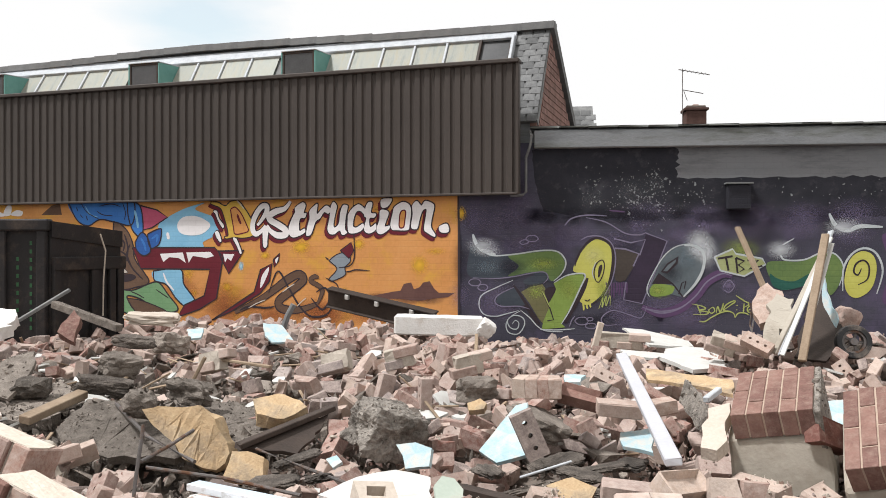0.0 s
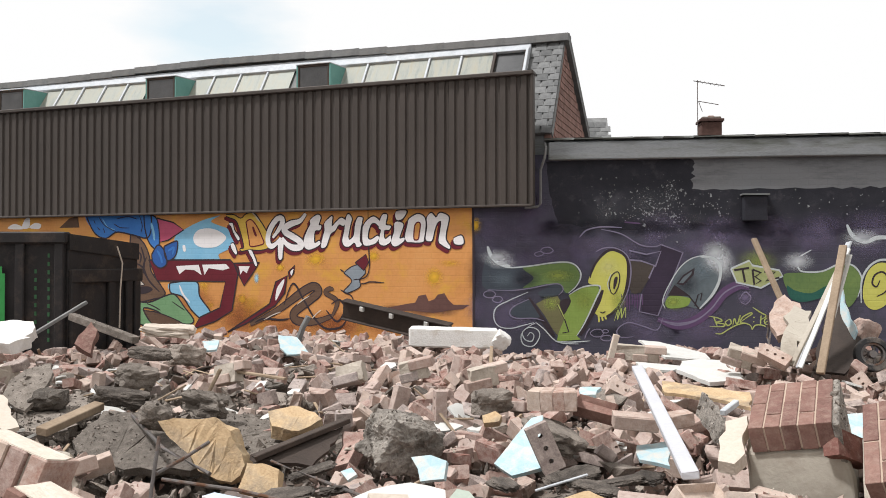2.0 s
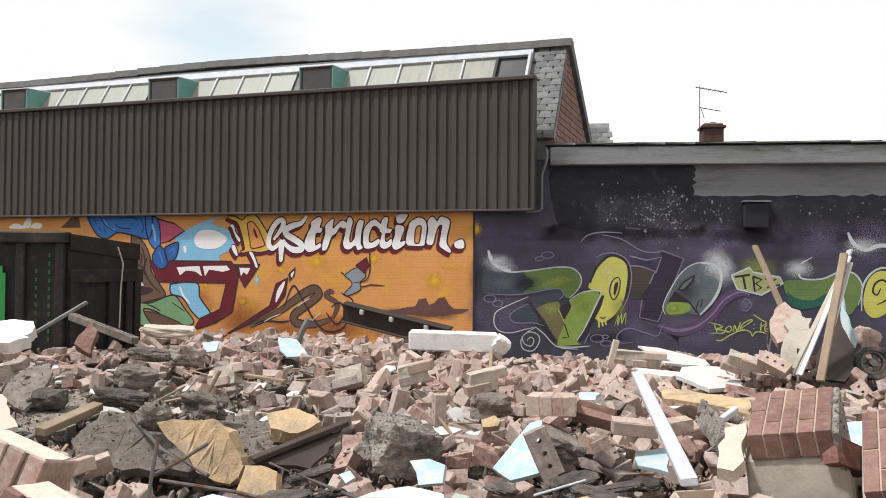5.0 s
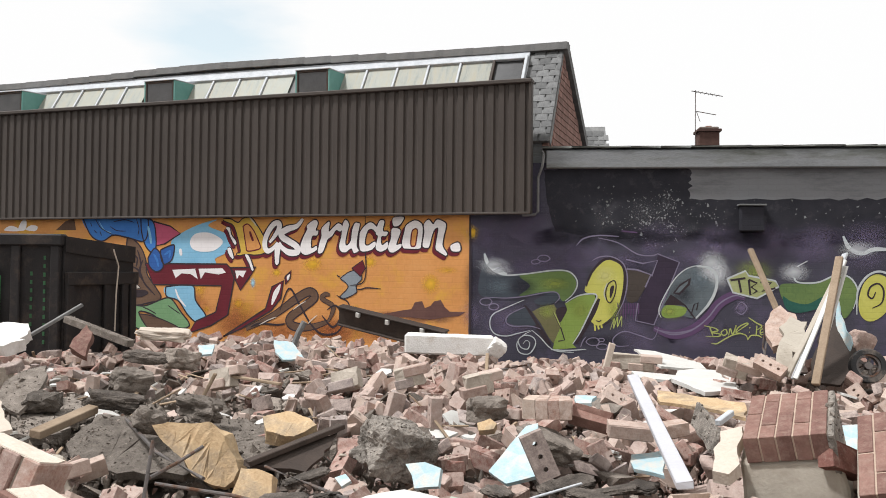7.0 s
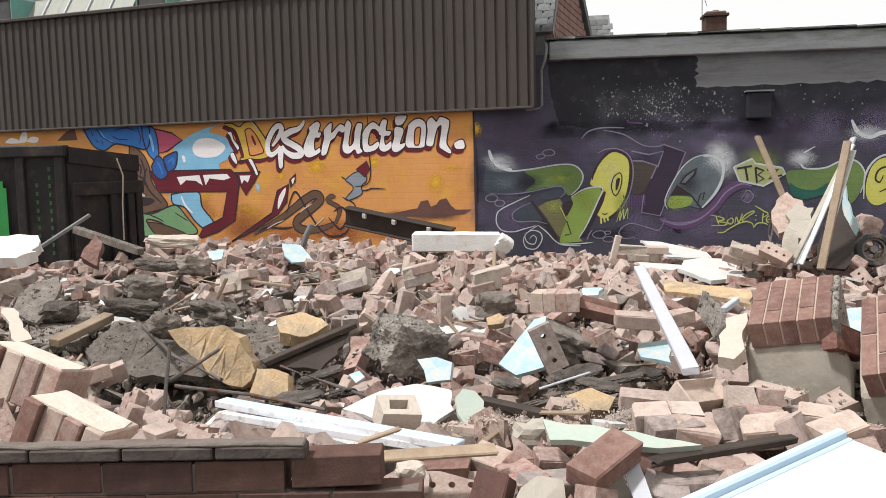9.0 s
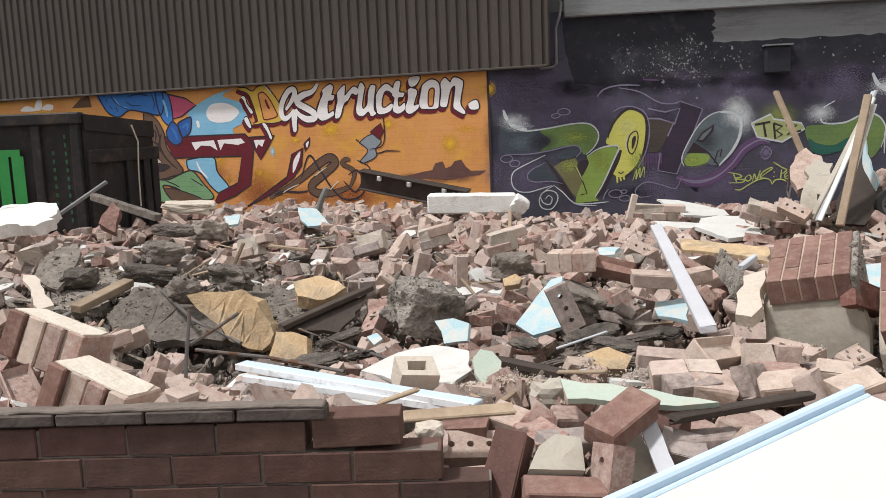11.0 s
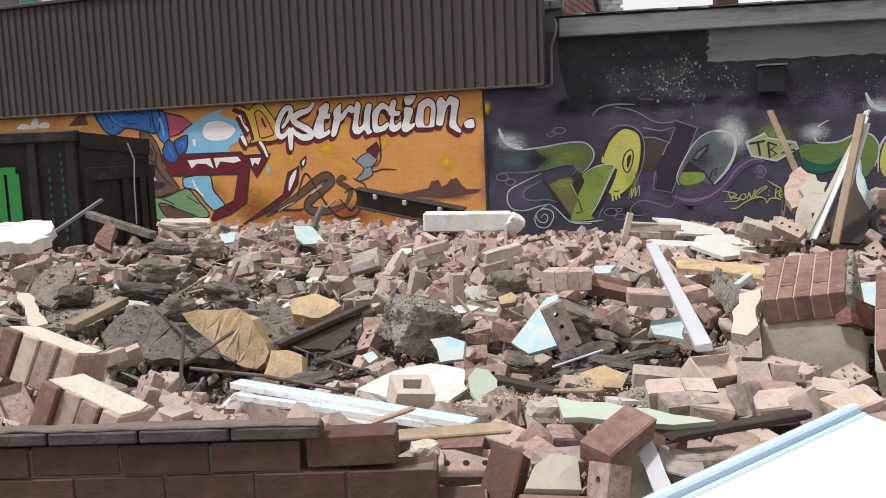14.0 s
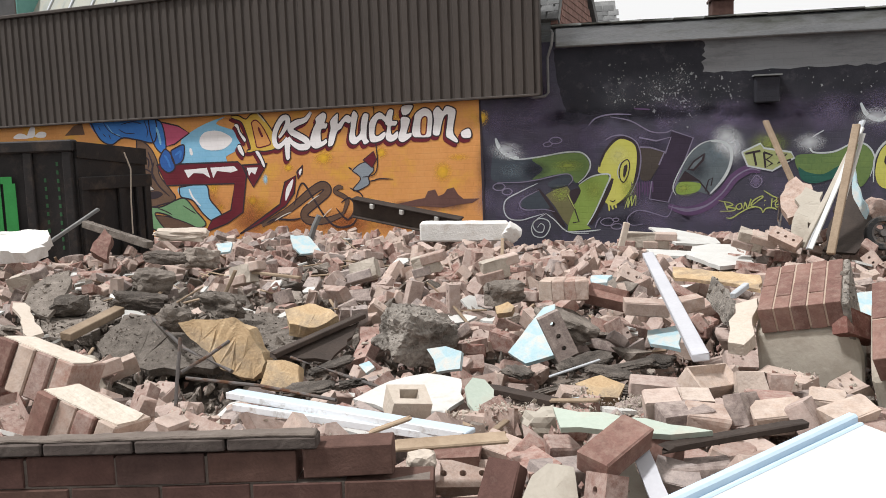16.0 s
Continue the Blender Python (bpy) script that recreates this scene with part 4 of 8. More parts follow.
stroke(LW, "blue_line", M_P_OUTLINE, 5, [(-5.19, 2.3), (-5.14, 2.16), (-5.16, 2.05)], 0.014)
stroke(LW, "blue_line", M_P_OUTLINE, 5, [(-5.61, 2.26), (-5.4, 2.29), (-5.23, 2.25)], 0.014)
stroke(LW, "blue_line", M_P_OUTLINE, 5, [(-5.66, 2.19), (-5.54, 2.13), (-5.37, 2.12)], 0.014)
stroke(LW, "light_line", M_P_SKY, 5, [(-5.87, 2.27), (-5.77, 2.14), (-5.64, 2.1)], 0.014)
stroke(LW, "light_line", M_P_SKY, 5, [(-5.43, 2.32), (-5.25, 2.32)], 0.012)
fill(LW, "blue_column", M_P_BLUE, 4, [(-5.11, 2.32), (-4.89, 2.26), (-4.83, 1.94), (-4.88, 1.8), (-5.01, 1.89), (-5.09, 2.1)])
stroke(LW, "blue_column_outline", M_P_OUTLINE, 5, [(-5.11, 2.32), (-4.89, 2.26), (-4.83, 1.94), (-4.88, 1.8), (-5.01, 1.89), (-5.09, 2.1), (-5.11, 2.32)], 0.022)
stroke(LW, "column_light", M_P_SKY, 6, [(-4.98, 2.19), (-4.94, 2.06), (-4.92, 1.93)], 0.04)
fill(LW, "navy_petal", M_P_NAVY, 5, [(-4.97, 1.72), (-4.86, 1.86), (-4.75, 1.78), (-4.7, 1.59), (-4.82, 1.52), (-4.94, 1.6)])
stroke(LW, "navy_petal_outline", M_P_OUTLINE, 6, [(-4.97, 1.72), (-4.86, 1.86), (-4.75, 1.78), (-4.7, 1.59), (-4.82, 1.52), (-4.94, 1.6), (-4.97, 1.72)], 0.022)
fill(LW, "navy_petal", M_P_NAVY, 5, [(-4.75, 1.84), (-4.57, 1.91), (-4.51, 1.89), (-4.55, 1.7), (-4.68, 1.63), (-4.74, 1.72)])
stroke(LW, "navy_petal_outline", M_P_OUTLINE, 6, [(-4.75, 1.84), (-4.57, 1.91), (-4.51, 1.89), (-4.55, 1.7), (-4.68, 1.63), (-4.74, 1.72), (-4.75, 1.84)], 0.022)
stroke(LW, "petal_light", M_P_BLUE, 7, [(-4.87, 1.78), (-4.81, 1.69), (-4.78, 1.59)], 0.035)
stroke(LW, "petal_light", M_P_BLUE, 7, [(-4.68, 1.77), (-4.58, 1.82), (-4.6, 1.72)], 0.035)
fill(LW, "pink_form", M_P_PINK, 2, [(-4.88, 2.26), (-4.59, 2.19), (-4.41, 2.08), (-4.68, 1.93), (-4.84, 1.9)], sharp=True)
stroke(LW, "pink_form_outline", M_P_OUTLINE, 3, [(-4.88, 2.26), (-4.59, 2.19), (-4.41, 2.08), (-4.68, 1.93), (-4.84, 1.9), (-4.88, 2.26)], 0.022, sharp=True)
fill(LW, "sky_blue_form", M_P_SKY, 2, [(-4.58, 1.66), (-4.52, 1.84), (-4.57, 1.96), (-4.41, 2.08), (-4.1, 2.21), (-3.79, 2.28), (-3.94, 2.19), (-3.62, 2.07), (-3.51, 1.94), (-3.64, 1.8), (-3.81, 1.72), (-3.86, 1.62), (-4.58, 1.62)])
spray(LW, "white_oval", "white", 4, -3.99, 1.96, 0.28, 0.17, 1)
fill(LW, "white_core", M_P_WHITE, 5, [(-4.24, 1.98), (-4.14, 2.08), (-3.92, 2.09), (-3.73, 2.01), (-3.7, 1.93), (-3.85, 1.83), (-4.08, 1.82), (-4.21, 1.87)])
stroke(LW, "white_tick", M_P_WHITE, 5, [(-4.41, 1.86), (-4.39, 1.76)], 0.05)
fill(LW, "maroon_form", M_P_MAROON, 3, [(-5.02, 1.64), (-3.62, 1.64), (-3.48, 1.51), (-3.59, 0.915), (-3.87, 0.754), (-4.24, 0.636), (-4.12, 0.812), (-3.79, 0.951), (-3.7, 1.33), (-4.87, 1.33)], sharp=True)
stroke(LW, "maroon_form_outline", M_P_OUTLINE, 4, [(-5.02, 1.64), (-3.62, 1.64), (-3.48, 1.51), (-3.59, 0.915), (-3.87, 0.754), (-4.24, 0.636), (-4.12, 0.812), (-3.79, 0.951), (-3.7, 1.33), (-4.87, 1.33), (-5.02, 1.64)], 0.022, sharp=True)
fill(LW, "maroon_wing", M_P_MAROON, 3, [(-3.56, 1.59), (-3.14, 1.6), (-3.26, 1.44), (-3.39, 1.27), (-3.5, 1.46)], sharp=True)
stroke(LW, "maroon_wing_outline", M_P_OUTLINE, 4, [(-3.56, 1.59), (-3.14, 1.6), (-3.26, 1.44), (-3.39, 1.27), (-3.5, 1.46), (-3.56, 1.59)], 0.022, sharp=True)
fill(LW, "white_tooth", M_P_WHITE, 5, [(-4.54, 1.55), (-4.15, 1.57), (-4.1, 1.42), (-4.22, 1.49), (-4.38, 1.5), (-4.48, 1.43)], sharp=True)
fill(LW, "white_tooth", M_P_WHITE, 5, [(-4.09, 1.57), (-3.69, 1.58), (-3.63, 1.52), (-3.75, 1.49), (-3.98, 1.52), (-4.05, 1.42)], sharp=True)
fill(LW, "white_tooth", M_P_WHITE, 5, [(-3.48, 1.55), (-3.3, 1.55), (-3.35, 1.45), (-3.41, 1.49), (-3.45, 1.43)], sharp=True)
fill(LW, "blue_flow", M_P_SKY, 2, [(-4.65, 1.3), (-4.2, 1.33), (-4.13, 1.11), (-3.95, 0.882), (-4.08, 0.781), (-4.26, 0.899), (-4.43, 1.1), (-4.63, 1.16)])
stroke(LW, "blue_flow_outline", M_P_OUTLINE, 3, [(-4.65, 1.3), (-4.2, 1.33), (-4.13, 1.11), (-3.95, 0.882), (-4.08, 0.781), (-4.26, 0.899), (-4.43, 1.1), (-4.63, 1.16), (-4.65, 1.3)], 0.022)
stroke(LW, "flow_light", M_P_WHITE, 4, [(-4.48, 1.27), (-4.42, 1.14), (-4.3, 1.02)], 0.03)
fill(LW, "maroon_wedge", M_P_MAROON, 2, [(-3.66, 0.606), (-2.98, 1.02), (-2.88, 1.33), (-2.7, 1.42), (-2.74, 1.17), (-2.89, 0.996), (-3.35, 0.737)], sharp=True)
stroke(LW, "maroon_wedge_outline", M_P_OUTLINE, 3, [(-3.66, 0.606), (-2.98, 1.02), (-2.88, 1.33), (-2.7, 1.42), (-2.74, 1.17), (-2.89, 0.996), (-3.35, 0.737), (-3.66, 0.606)], 0.022, sharp=True)
fill(LW, "wedge_light", M_P_WHITE, 4, [(-2.86, 1.24), (-2.75, 1.37), (-2.77, 1.26), (-2.88, 1.07)])
fill(LW, "wedge_tip", M_P_MAROON, 2, [(-2.68, 1.47), (-2.58, 1.56), (-2.6, 1.45), (-2.67, 1.37)], sharp=True)
stroke(LW, "wedge_tip_outline", M_P_OUTLINE, 3, [(-2.68, 1.47), (-2.58, 1.56), (-2.6, 1.45), (-2.67, 1.37), (-2.68, 1.47)], 0.022, sharp=True)
fill(LW, "tip_light", M_P_WHITE, 4, [(-2.65, 1.47), (-2.6, 1.51), (-2.63, 1.42)])
stroke(LW, "pipe_edge", M_P_OUTLINE, 2, [(-3.29, 0.723), (-2.85, 0.934), (-2.45, 1.2), (-2.28, 1.27), (-2.22, 1.19), (-2.38, 1.06), (-2.59, 0.901), (-2.54, 0.793), (-2.27, 0.785), (-2, 0.87)], 0.13)
stroke(LW, "pipe_edge", M_P_OUTLINE, 4, [(-2, 0.87), (-1.93, 1.07), (-2.1, 1.18), (-2.05, 1.24), (-1.98, 1.23)], 0.07150000000000001)
stroke(LW, "pipe", M_P_BROWN, 3, [(-3.29, 0.723), (-2.85, 0.934), (-2.45, 1.2), (-2.28, 1.27), (-2.22, 1.19), (-2.38, 1.06), (-2.59, 0.901), (-2.54, 0.793), (-2.27, 0.785), (-2, 0.87)], 0.095)
stroke(LW, "pipe", M_P_BROWN, 5, [(-2, 0.87), (-1.93, 1.07), (-2.1, 1.18), (-2.05, 1.24), (-1.98, 1.23)], 0.052250000000000005)
stroke(LW, "loop_line", M_P_OUTLINE, 6, [(-2.75, 1.01), (-2.61, 1.31), (-2.45, 1.1), (-2.27, 0.831), (-2.1, 0.697), (-1.88, 0.719), (-1.77, 0.845)], 0.028)
stroke(LW, "loop_line", M_P_OUTLINE, 6, [(-2.66, 0.82), (-2.8, 0.801), (-3.07, 0.809), (-3.21, 0.757)], 0.028)
stroke(LW, "loop_line", M_P_OUTLINE, 6, [(-2.1, 0.952), (-1.93, 0.795), (-1.81, 0.959), (-1.89, 1.09), (-2.02, 1.03)], 0.028)
stroke(LW, "pipe_light", M_P_PALE, 6, [(-3.07, 0.793), (-2.94, 0.86), (-2.8, 0.911)], 0.014)
stroke(LW, "pipe_light", M_P_PALE, 6, [(-2.54, 1.02), (-2.44, 1.09), (-2.35, 1.14)], 0.014)
stroke(LW, "pipe_light", M_P_PALE, 6, [(-2.31, 0.83), (-2.24, 0.898), (-2.17, 0.951)], 0.014)
stroke(LW, "cable_line", M_P_OUTLINE, 6, [(-1.47, 2.33), (-1.46, 1.84), (-1.45, 1.54), (-1.51, 1.4), (-1.68, 1.37)], 0.016)
fill(LW, "grey_form", M_P_GREY, 3, [(-1.83, 1.46), (-1.7, 1.55), (-1.55, 1.57), (-1.51, 1.46), (-1.59, 1.37), (-1.59, 1.27), (-1.76, 1.19), (-1.83, 1.21), (-1.71, 1.35)])
stroke(LW, "grey_form_outline", M_P_OUTLINE, 4, [(-1.83, 1.46), (-1.7, 1.55), (-1.55, 1.57), (-1.51, 1.46), (-1.59, 1.37), (-1.59, 1.27), (-1.76, 1.19), (-1.83, 1.21), (-1.71, 1.35), (-1.83, 1.46)], 0.014)
fill(LW, "red_tuft", M_P_MAROON, 4, [(-1.66, 1.6), (-1.5, 1.71), (-1.46, 1.6), (-1.53, 1.49)], sharp=True)
stroke(LW, "red_tuft_outline", M_P_OUTLINE, 5, [(-1.66, 1.6), (-1.5, 1.71), (-1.46, 1.6), (-1.53, 1.49), (-1.66, 1.6)], 0.014, sharp=True)
stroke(LW, "thin_line", M_P_OUTLINE, 5, [(-1.59, 1.31), (-1.51, 1.32), (-1.43, 1.34), (-1.23, 1.33)], 0.018)
stroke(LW, "thin_line", M_P_OUTLINE, 5, [(-1.88, 1.23), (-1.8, 1.19), (-1.72, 1.15), (-1.68, 1.08)], 0.018)
stroke(LW, "thin_line", M_P_OUTLINE, 5, [(-1.83, 1.48), (-1.86, 1.49), (-1.88, 1.51)], 0.018)
fill(LW, "mountains", M_P_DUSK, 2, [(-1.59, 0.98), (-1.18, 0.998), (-0.919, 1.05), (-0.79, 1.07), (-0.743, 1.16), (-0.64, 1.18), (-0.6, 1.09), (-0.521, 1.12), (-0.474, 1.18), (-0.381, 1.2), (-0.326, 1.11), (-0.255, 1.05), (-0.04, 1.05), (-0.131, 0.994), (-0.332, 0.974), (-0.536, 0.939), (-0.814, 0.962), (-1.1, 0.955)], sharp=True)
spray(LW, "mountain_haze", "dusk", 1, -0.694, 0.965, 0.32, 0.11, 0.7)
spray(LW, "mountain_haze", "dusk", 1, -0.379, 0.973, 0.28, 0.11, 0.7)
spray(LW, "mountain_haze", "dusk", 1, -1.1, 0.962, 0.28, 0.11, 0.7)
fill(LW, "white_letter", M_P_WHITE, 2, [(-7.71, 2.14), (-7.61, 2.21), (-7.47, 2.19), (-7.41, 2.13)])
fill(LW, "white_letter", M_P_WHITE, 2, [(-7.43, 2.15), (-7.36, 2.29), (-7.27, 2.29), (-7.29, 2.15)])
fill(LW, "white_letter", M_P_WHITE, 2, [(-7.28, 2.15), (-7.18, 2.22), (-7.05, 2.2), (-7.09, 2.13)])
fill(LW, "rust_patch", M_P_BROWN, 2, [(-6.69, 2.14), (-6.5, 2.28), (-6.34, 2.32), (-6.3, 2.14)], sharp=True)
spray(LW, "droplet", "sky", 3, -3.19, 1.38, 0.06, 0.10, 1)
stroke(LW, "edge_line", M_P_OUTLINE, 2, [(0.005, 2.35), (0.016, 1.92), (0.019, 1.33), (0.024, 0.604)], 0.03)
spray(RW, "violet_haze", "lilac", 1, 1.16, 1.85, 0.59, 0.30, 0.33)
spray(RW, "violet_haze", "lilac", 1, 2.42, 2.07, 0.51, 0.25, 0.38)
spray(RW, "violet_haze", "lilac", 1, 3.18, 1.93, 0.59, 0.25, 0.47)
spray(RW, "violet_haze", "lilac", 1, 0.444, 0.901, 0.51, 0.34, 0.24)
spray(RW, "violet_haze", "lilac", 1, 2.77, 0.936, 0.59, 0.25, 0.33)
spray(RW, "violet_haze", "lilac", 1, 4.25, 1.86, 0.51, 0.21, 0.43)
spray(RW, "violet_haze", "lilac", 1, 3.59, 1.79, 0.34, 0.25, 0.38)
spray(RW, "violet_haze", "lilac", 1, 4.88, 1.79, 0.42, 0.25, 0.38)
spray(RW, "violet_haze", "lilac", 1, 0.726, 2.21, 0.51, 0.34, 0.24)
spray(RW, "scuffed_paint", "flake", 1, 1.72, 2.25, 0.24, 0.18, 0.28)
spray(RW, "scuffed_paint", "flake", 1, 2.21, 2.32, 0.31, 0.28, 0.28)
spray(RW, "scuffed_paint", "flake", 1, 2.49, 2.46, 0.14, 0.24, 0.28)
spray(RW, "scuffed_paint", "flake", 1, 2.8, 2.14, 0.17, 0.11, 0.28)
for x, z, r in ((3.1, 2.0, 0.4), (3.7, 2.0, 0.5), (4.3, 2.02, 0.45), (4.9, 2.05, 0.5), (3.9, 0.9, 0.5), (2.9, 0.75, 0.5), (2.2, 0.7, 0.4), (0.6, 2.0, 0.5), (0.5, 1.0, 0.5)):
    spray(RW, "violet_haze", "lilac", 1, x, z, r, 0.28, 0.5)
spray(RW, "lime_haze", "lime", 2, 3.55, 1.61, 0.32, 0.21, 0.55)
spray(RW, "lime_haze", "lime", 2, 2.56, 1.07, 0.18, 0.10, 0.6)
fill(RW, "slate_sweep", M_P_SLATE, 2, [(0.197, 1.7), (0.344, 1.59), (0.526, 1.53), (0.78, 1.56), (1.14, 1.6), (1.3, 1.58), (1.38, 1.45), (1.34, 1.32), (1.21, 1.2), (1.09, 1.25), (0.924, 1.3), (0.563, 1.25), (0.308, 1.23), (0.125, 1.32)])
fill(RW, "green_sweep", M_P_GREEN, 3, [(0.653, 1.53), (0.924, 1.57), (1.16, 1.59), (1.29, 1.57), (1.37, 1.45), (1.33, 1.32), (1.21, 1.21), (1.11, 1.32), (0.924, 1.32), (0.653, 1.27), (0.787, 1.4)])
spray(RW, "green_light", "lime", 4, 1.1, 1.43, 0.28, 0.11, 0.7)
spray(RW, "sweep_shade", "shade", 4, 0.69, 1.39, 0.26, 0.17, 0.75)
spray(RW, "sweep_haze", "blue", 4, 0.381, 1.39, 0.26, 0.15, 0.4)
stroke(RW, "sweep_edge", M_P_CHALK, 5, [(0.216, 1.76), (0.289, 1.64), (0.435, 1.54), (0.708, 1.55), (1.07, 1.6), (1.27, 1.59), (1.37, 1.5), (1.38, 1.4), (1.32, 1.29), (1.23, 1.21)], 0.018)
stroke(RW, "sweep_tip", M_P_CHALK, 5, [(0.197, 1.81), (0.241, 1.69), (0.344, 1.59), (0.49, 1.55)], 0.045)
stroke(RW, "sweep_edge", M_P_LILAC, 5, [(0.198, 1.25), (0.49, 1.24), (0.744, 1.27), (0.996, 1.32), (1.12, 1.32), (1.16, 1.25), (1.1, 1.18)], 0.014)
fill(RW, "dark_curl", M_P_SLATE, 4, [(0.852, 1.22), (0.996, 1.29), (1.1, 1.31), (1.16, 1.25), (1.1, 1.19), (0.96, 1.16), (0.87, 1.17)])
fill(RW, "olive_leg", M_P_OLIVE, 4, [(0.816, 1.07), (0.924, 1.13), (1.09, 1.17), (1.14, 1.09), (1.13, 1.02), (1.18, 0.889), (1.09, 0.671), (1.03, 0.743), (0.925, 0.923)], sharp=True)
spray(RW, "leg_light", "lime", 5, 1.01, 1.07, 0.17, 0.13, 0.6)
fill(RW, "green_leg", M_P_GREEN2, 4, [(1.23, 1.18), (1.43, 1.29), (1.6, 1.3), (1.62, 1.24), (1.53, 1.04), (1.41, 0.819), (1.33, 0.667), (1.38, 0.621), (1.08, 0.591), (1.1, 0.707), (1.18, 0.889), (1.17, 0.961), (1.25, 1.09), (1.25, 1.14)], sharp=True)
spray(RW, "leg_light", "lime", 5, 1.43, 1.11, 0.18, 0.18, 0.6)
fill(RW, "leg_gap", M_P_OUTLINE, 6, [(1.12, 1.1), (1.21, 1.14), (1.26, 1.11), (1.21, 0.998), (1.17, 0.943), (1.13, 1.02)])
stroke(RW, "leg_line", M_P_OUTLINE, 6, [(1.09, 1.06), (1.18, 0.871), (1.23, 0.716), (1.15, 0.701)], 0.016, sharp=True)
stroke(RW, "leg_shadow", M_P_OUTLINE, 3, [(0.719, 1.15), (0.889, 0.886), (1.05, 0.653)], 0.06)
stroke(RW, "leg_shadow", M_P_OUTLINE, 3, [(1.66, 1.25), (1.57, 1.04), (1.43, 0.791), (1.37, 0.675)], 0.06)
stroke(RW, "leg_edge", M_P_CHALK, 6, [(1.24, 1.19), (1.39, 1.28), (1.56, 1.31), (1.63, 1.28), (1.57, 1.13), (1.43, 0.831), (1.33, 0.667)], 0.018)
stroke(RW, "leg_edge", M_P_CHALK, 6, [(1.06, 0.591), (1.28, 0.587), (1.5, 0.605)], 0.014)
stroke(RW, "leg_edge", M_P_LIMELINE, 6, [(1.09, 1.07), (1.13, 0.99), (1.18, 0.882)], 0.012)
fill(RW, "grey_wedge", M_P_SLATE, 3, [(0.726, 1.13), (0.519, 1.02), (0.49, 0.936), (0.581, 0.89), (0.788, 0.885), (0.871, 0.9)], sharp=True)
stroke(RW, "left_curl", M_P_LILAC, 5, [(0.726, 1.13), (0.527, 1.03), (0.483, 0.936), (0.57, 0.883), (0.788, 0.885), (0.925, 0.85)], 0.014)
stroke(RW, "left_curl", M_P_CHALK, 5, [(0.715, 1.22), (0.49, 1.12), (0.308, 1.02), (0.279, 0.879), (0.345, 0.778), (0.491, 0.754), (0.643, 0.792), (0.788, 0.83)], 0.014)
stroke(RW, "spiral_line", M_P_CHALK, 5, [(0.701, 0.655), (0.744, 0.703), (0.788, 0.667), (0.762, 0.594), (0.679, 0.611), (0.643, 0.702), (0.726, 0.768), (0.835, 0.74), (0.86, 0.65), (0.781, 0.533), (0.658, 0.549), (0.625, 0.658), (0.69, 0.757), (0.816, 0.831)], 0.014)
stroke(RW, "foot_line", M_P_CHALK, 5, [(0.816, 0.831), (0.925, 0.741), (1.03, 0.627), (1.14, 0.574), (1.35, 0.563)], 0.014)
stroke(RW, "foot_line", M_P_LILAC, 5, [(1.43, 0.632), (1.46, 0.712), (1.5, 0.766)], 0.014)
fill(RW, "yellow_egg", M_P_YELLOW, 3, [(1.53, 1.47), (1.6, 1.61), (1.73, 1.73), (1.83, 1.73), (1.94, 1.65), (1.96, 1.47), (1.92, 1.22), (1.83, 1.04), (1.71, 0.931), (1.62, 0.912), (1.53, 0.994), (1.53, 1.07), (1.6, 1.18), (1.63, 1.28), (1.55, 1.31), (1.48, 1.34), (1.49, 1.41)])
spray(RW, "egg_light", "pale", 5, 1.73, 1.54, 0.2, 0.18, 0.5)
spray(RW, "egg_shade", "lime", 5, 1.85, 1.11, 0.13, 0.22, 0.5)
stroke(RW, "egg_edge", M_P_OUTLINE, 4, [(1.5, 1.4), (1.53, 1.51), (1.6, 1.63), (1.71, 1.74), (1.84, 1.75), (1.96, 1.66), (1.98, 1.47), (1.94, 1.21), (1.85, 1.02), (1.72, 0.913)], 0.03)
stroke(RW, "egg_rim", M_P_LILAC, 5, [(1.57, 1.73), (1.67, 1.78), (1.82, 1.78), (1.96, 1.69), (2.01, 1.5), (1.97, 1.24), (1.87, 1.03)], 0.016)
stroke(RW, "egg_eye", M_P_OUTLINE, 6, [(1.76, 1.22), (1.74, 1.31), (1.77, 1.43), (1.84, 1.48), (1.87, 1.42), (1.85, 1.29), (1.8, 1.2), (1.76, 1.22)], 0.014)
fill(RW, "egg_pupil", M_P_OUTLINE, 6, [(1.79, 1.27), (1.8, 1.39), (1.84, 1.42), (1.84, 1.36), (1.81, 1.27)])
stroke(RW, "egg_light", M_P_CHALK, 6, [(1.74, 1.24), (1.72, 1.33), (1.76, 1.45)], 0.01)
stroke(RW, "drip", M_P_YELLOW, 4, [(1.6, 0.93), (1.61, 0.885), (1.61, 0.84)], 0.022)
stroke(RW, "drip", M_P_YELLOW, 4, [(1.65, 0.923), (1.65, 0.891), (1.66, 0.858)], 0.022)
stroke(RW, "drip", M_P_YELLOW, 4, [(1.69, 0.938), (1.69, 0.907), (1.7, 0.877)], 0.022)
stroke(RW, "egg_crack", M_P_OUTLINE, 6, [(1.62, 0.973), (1.66, 0.959), (1.69, 0.981)], 0.014)
fill(RW, "brown_panel", M_P_OLIVE2, 3, [(1.99, 1.64), (2.17, 1.61), (2.31, 1.55), (2.23, 1.39), (2.13, 1.22), (2.06, 1.2), (2.01, 1.22), (1.97, 1.4)], sharp=True)
fill(RW, "plum_panel", M_P_PLUM, 3, [(2.39, 1.82), (2.64, 1.72), (2.34, 0.937), (2.14, 0.953), (2.14, 1.19), (2.23, 1.38), (2.31, 1.54)], sharp=True)
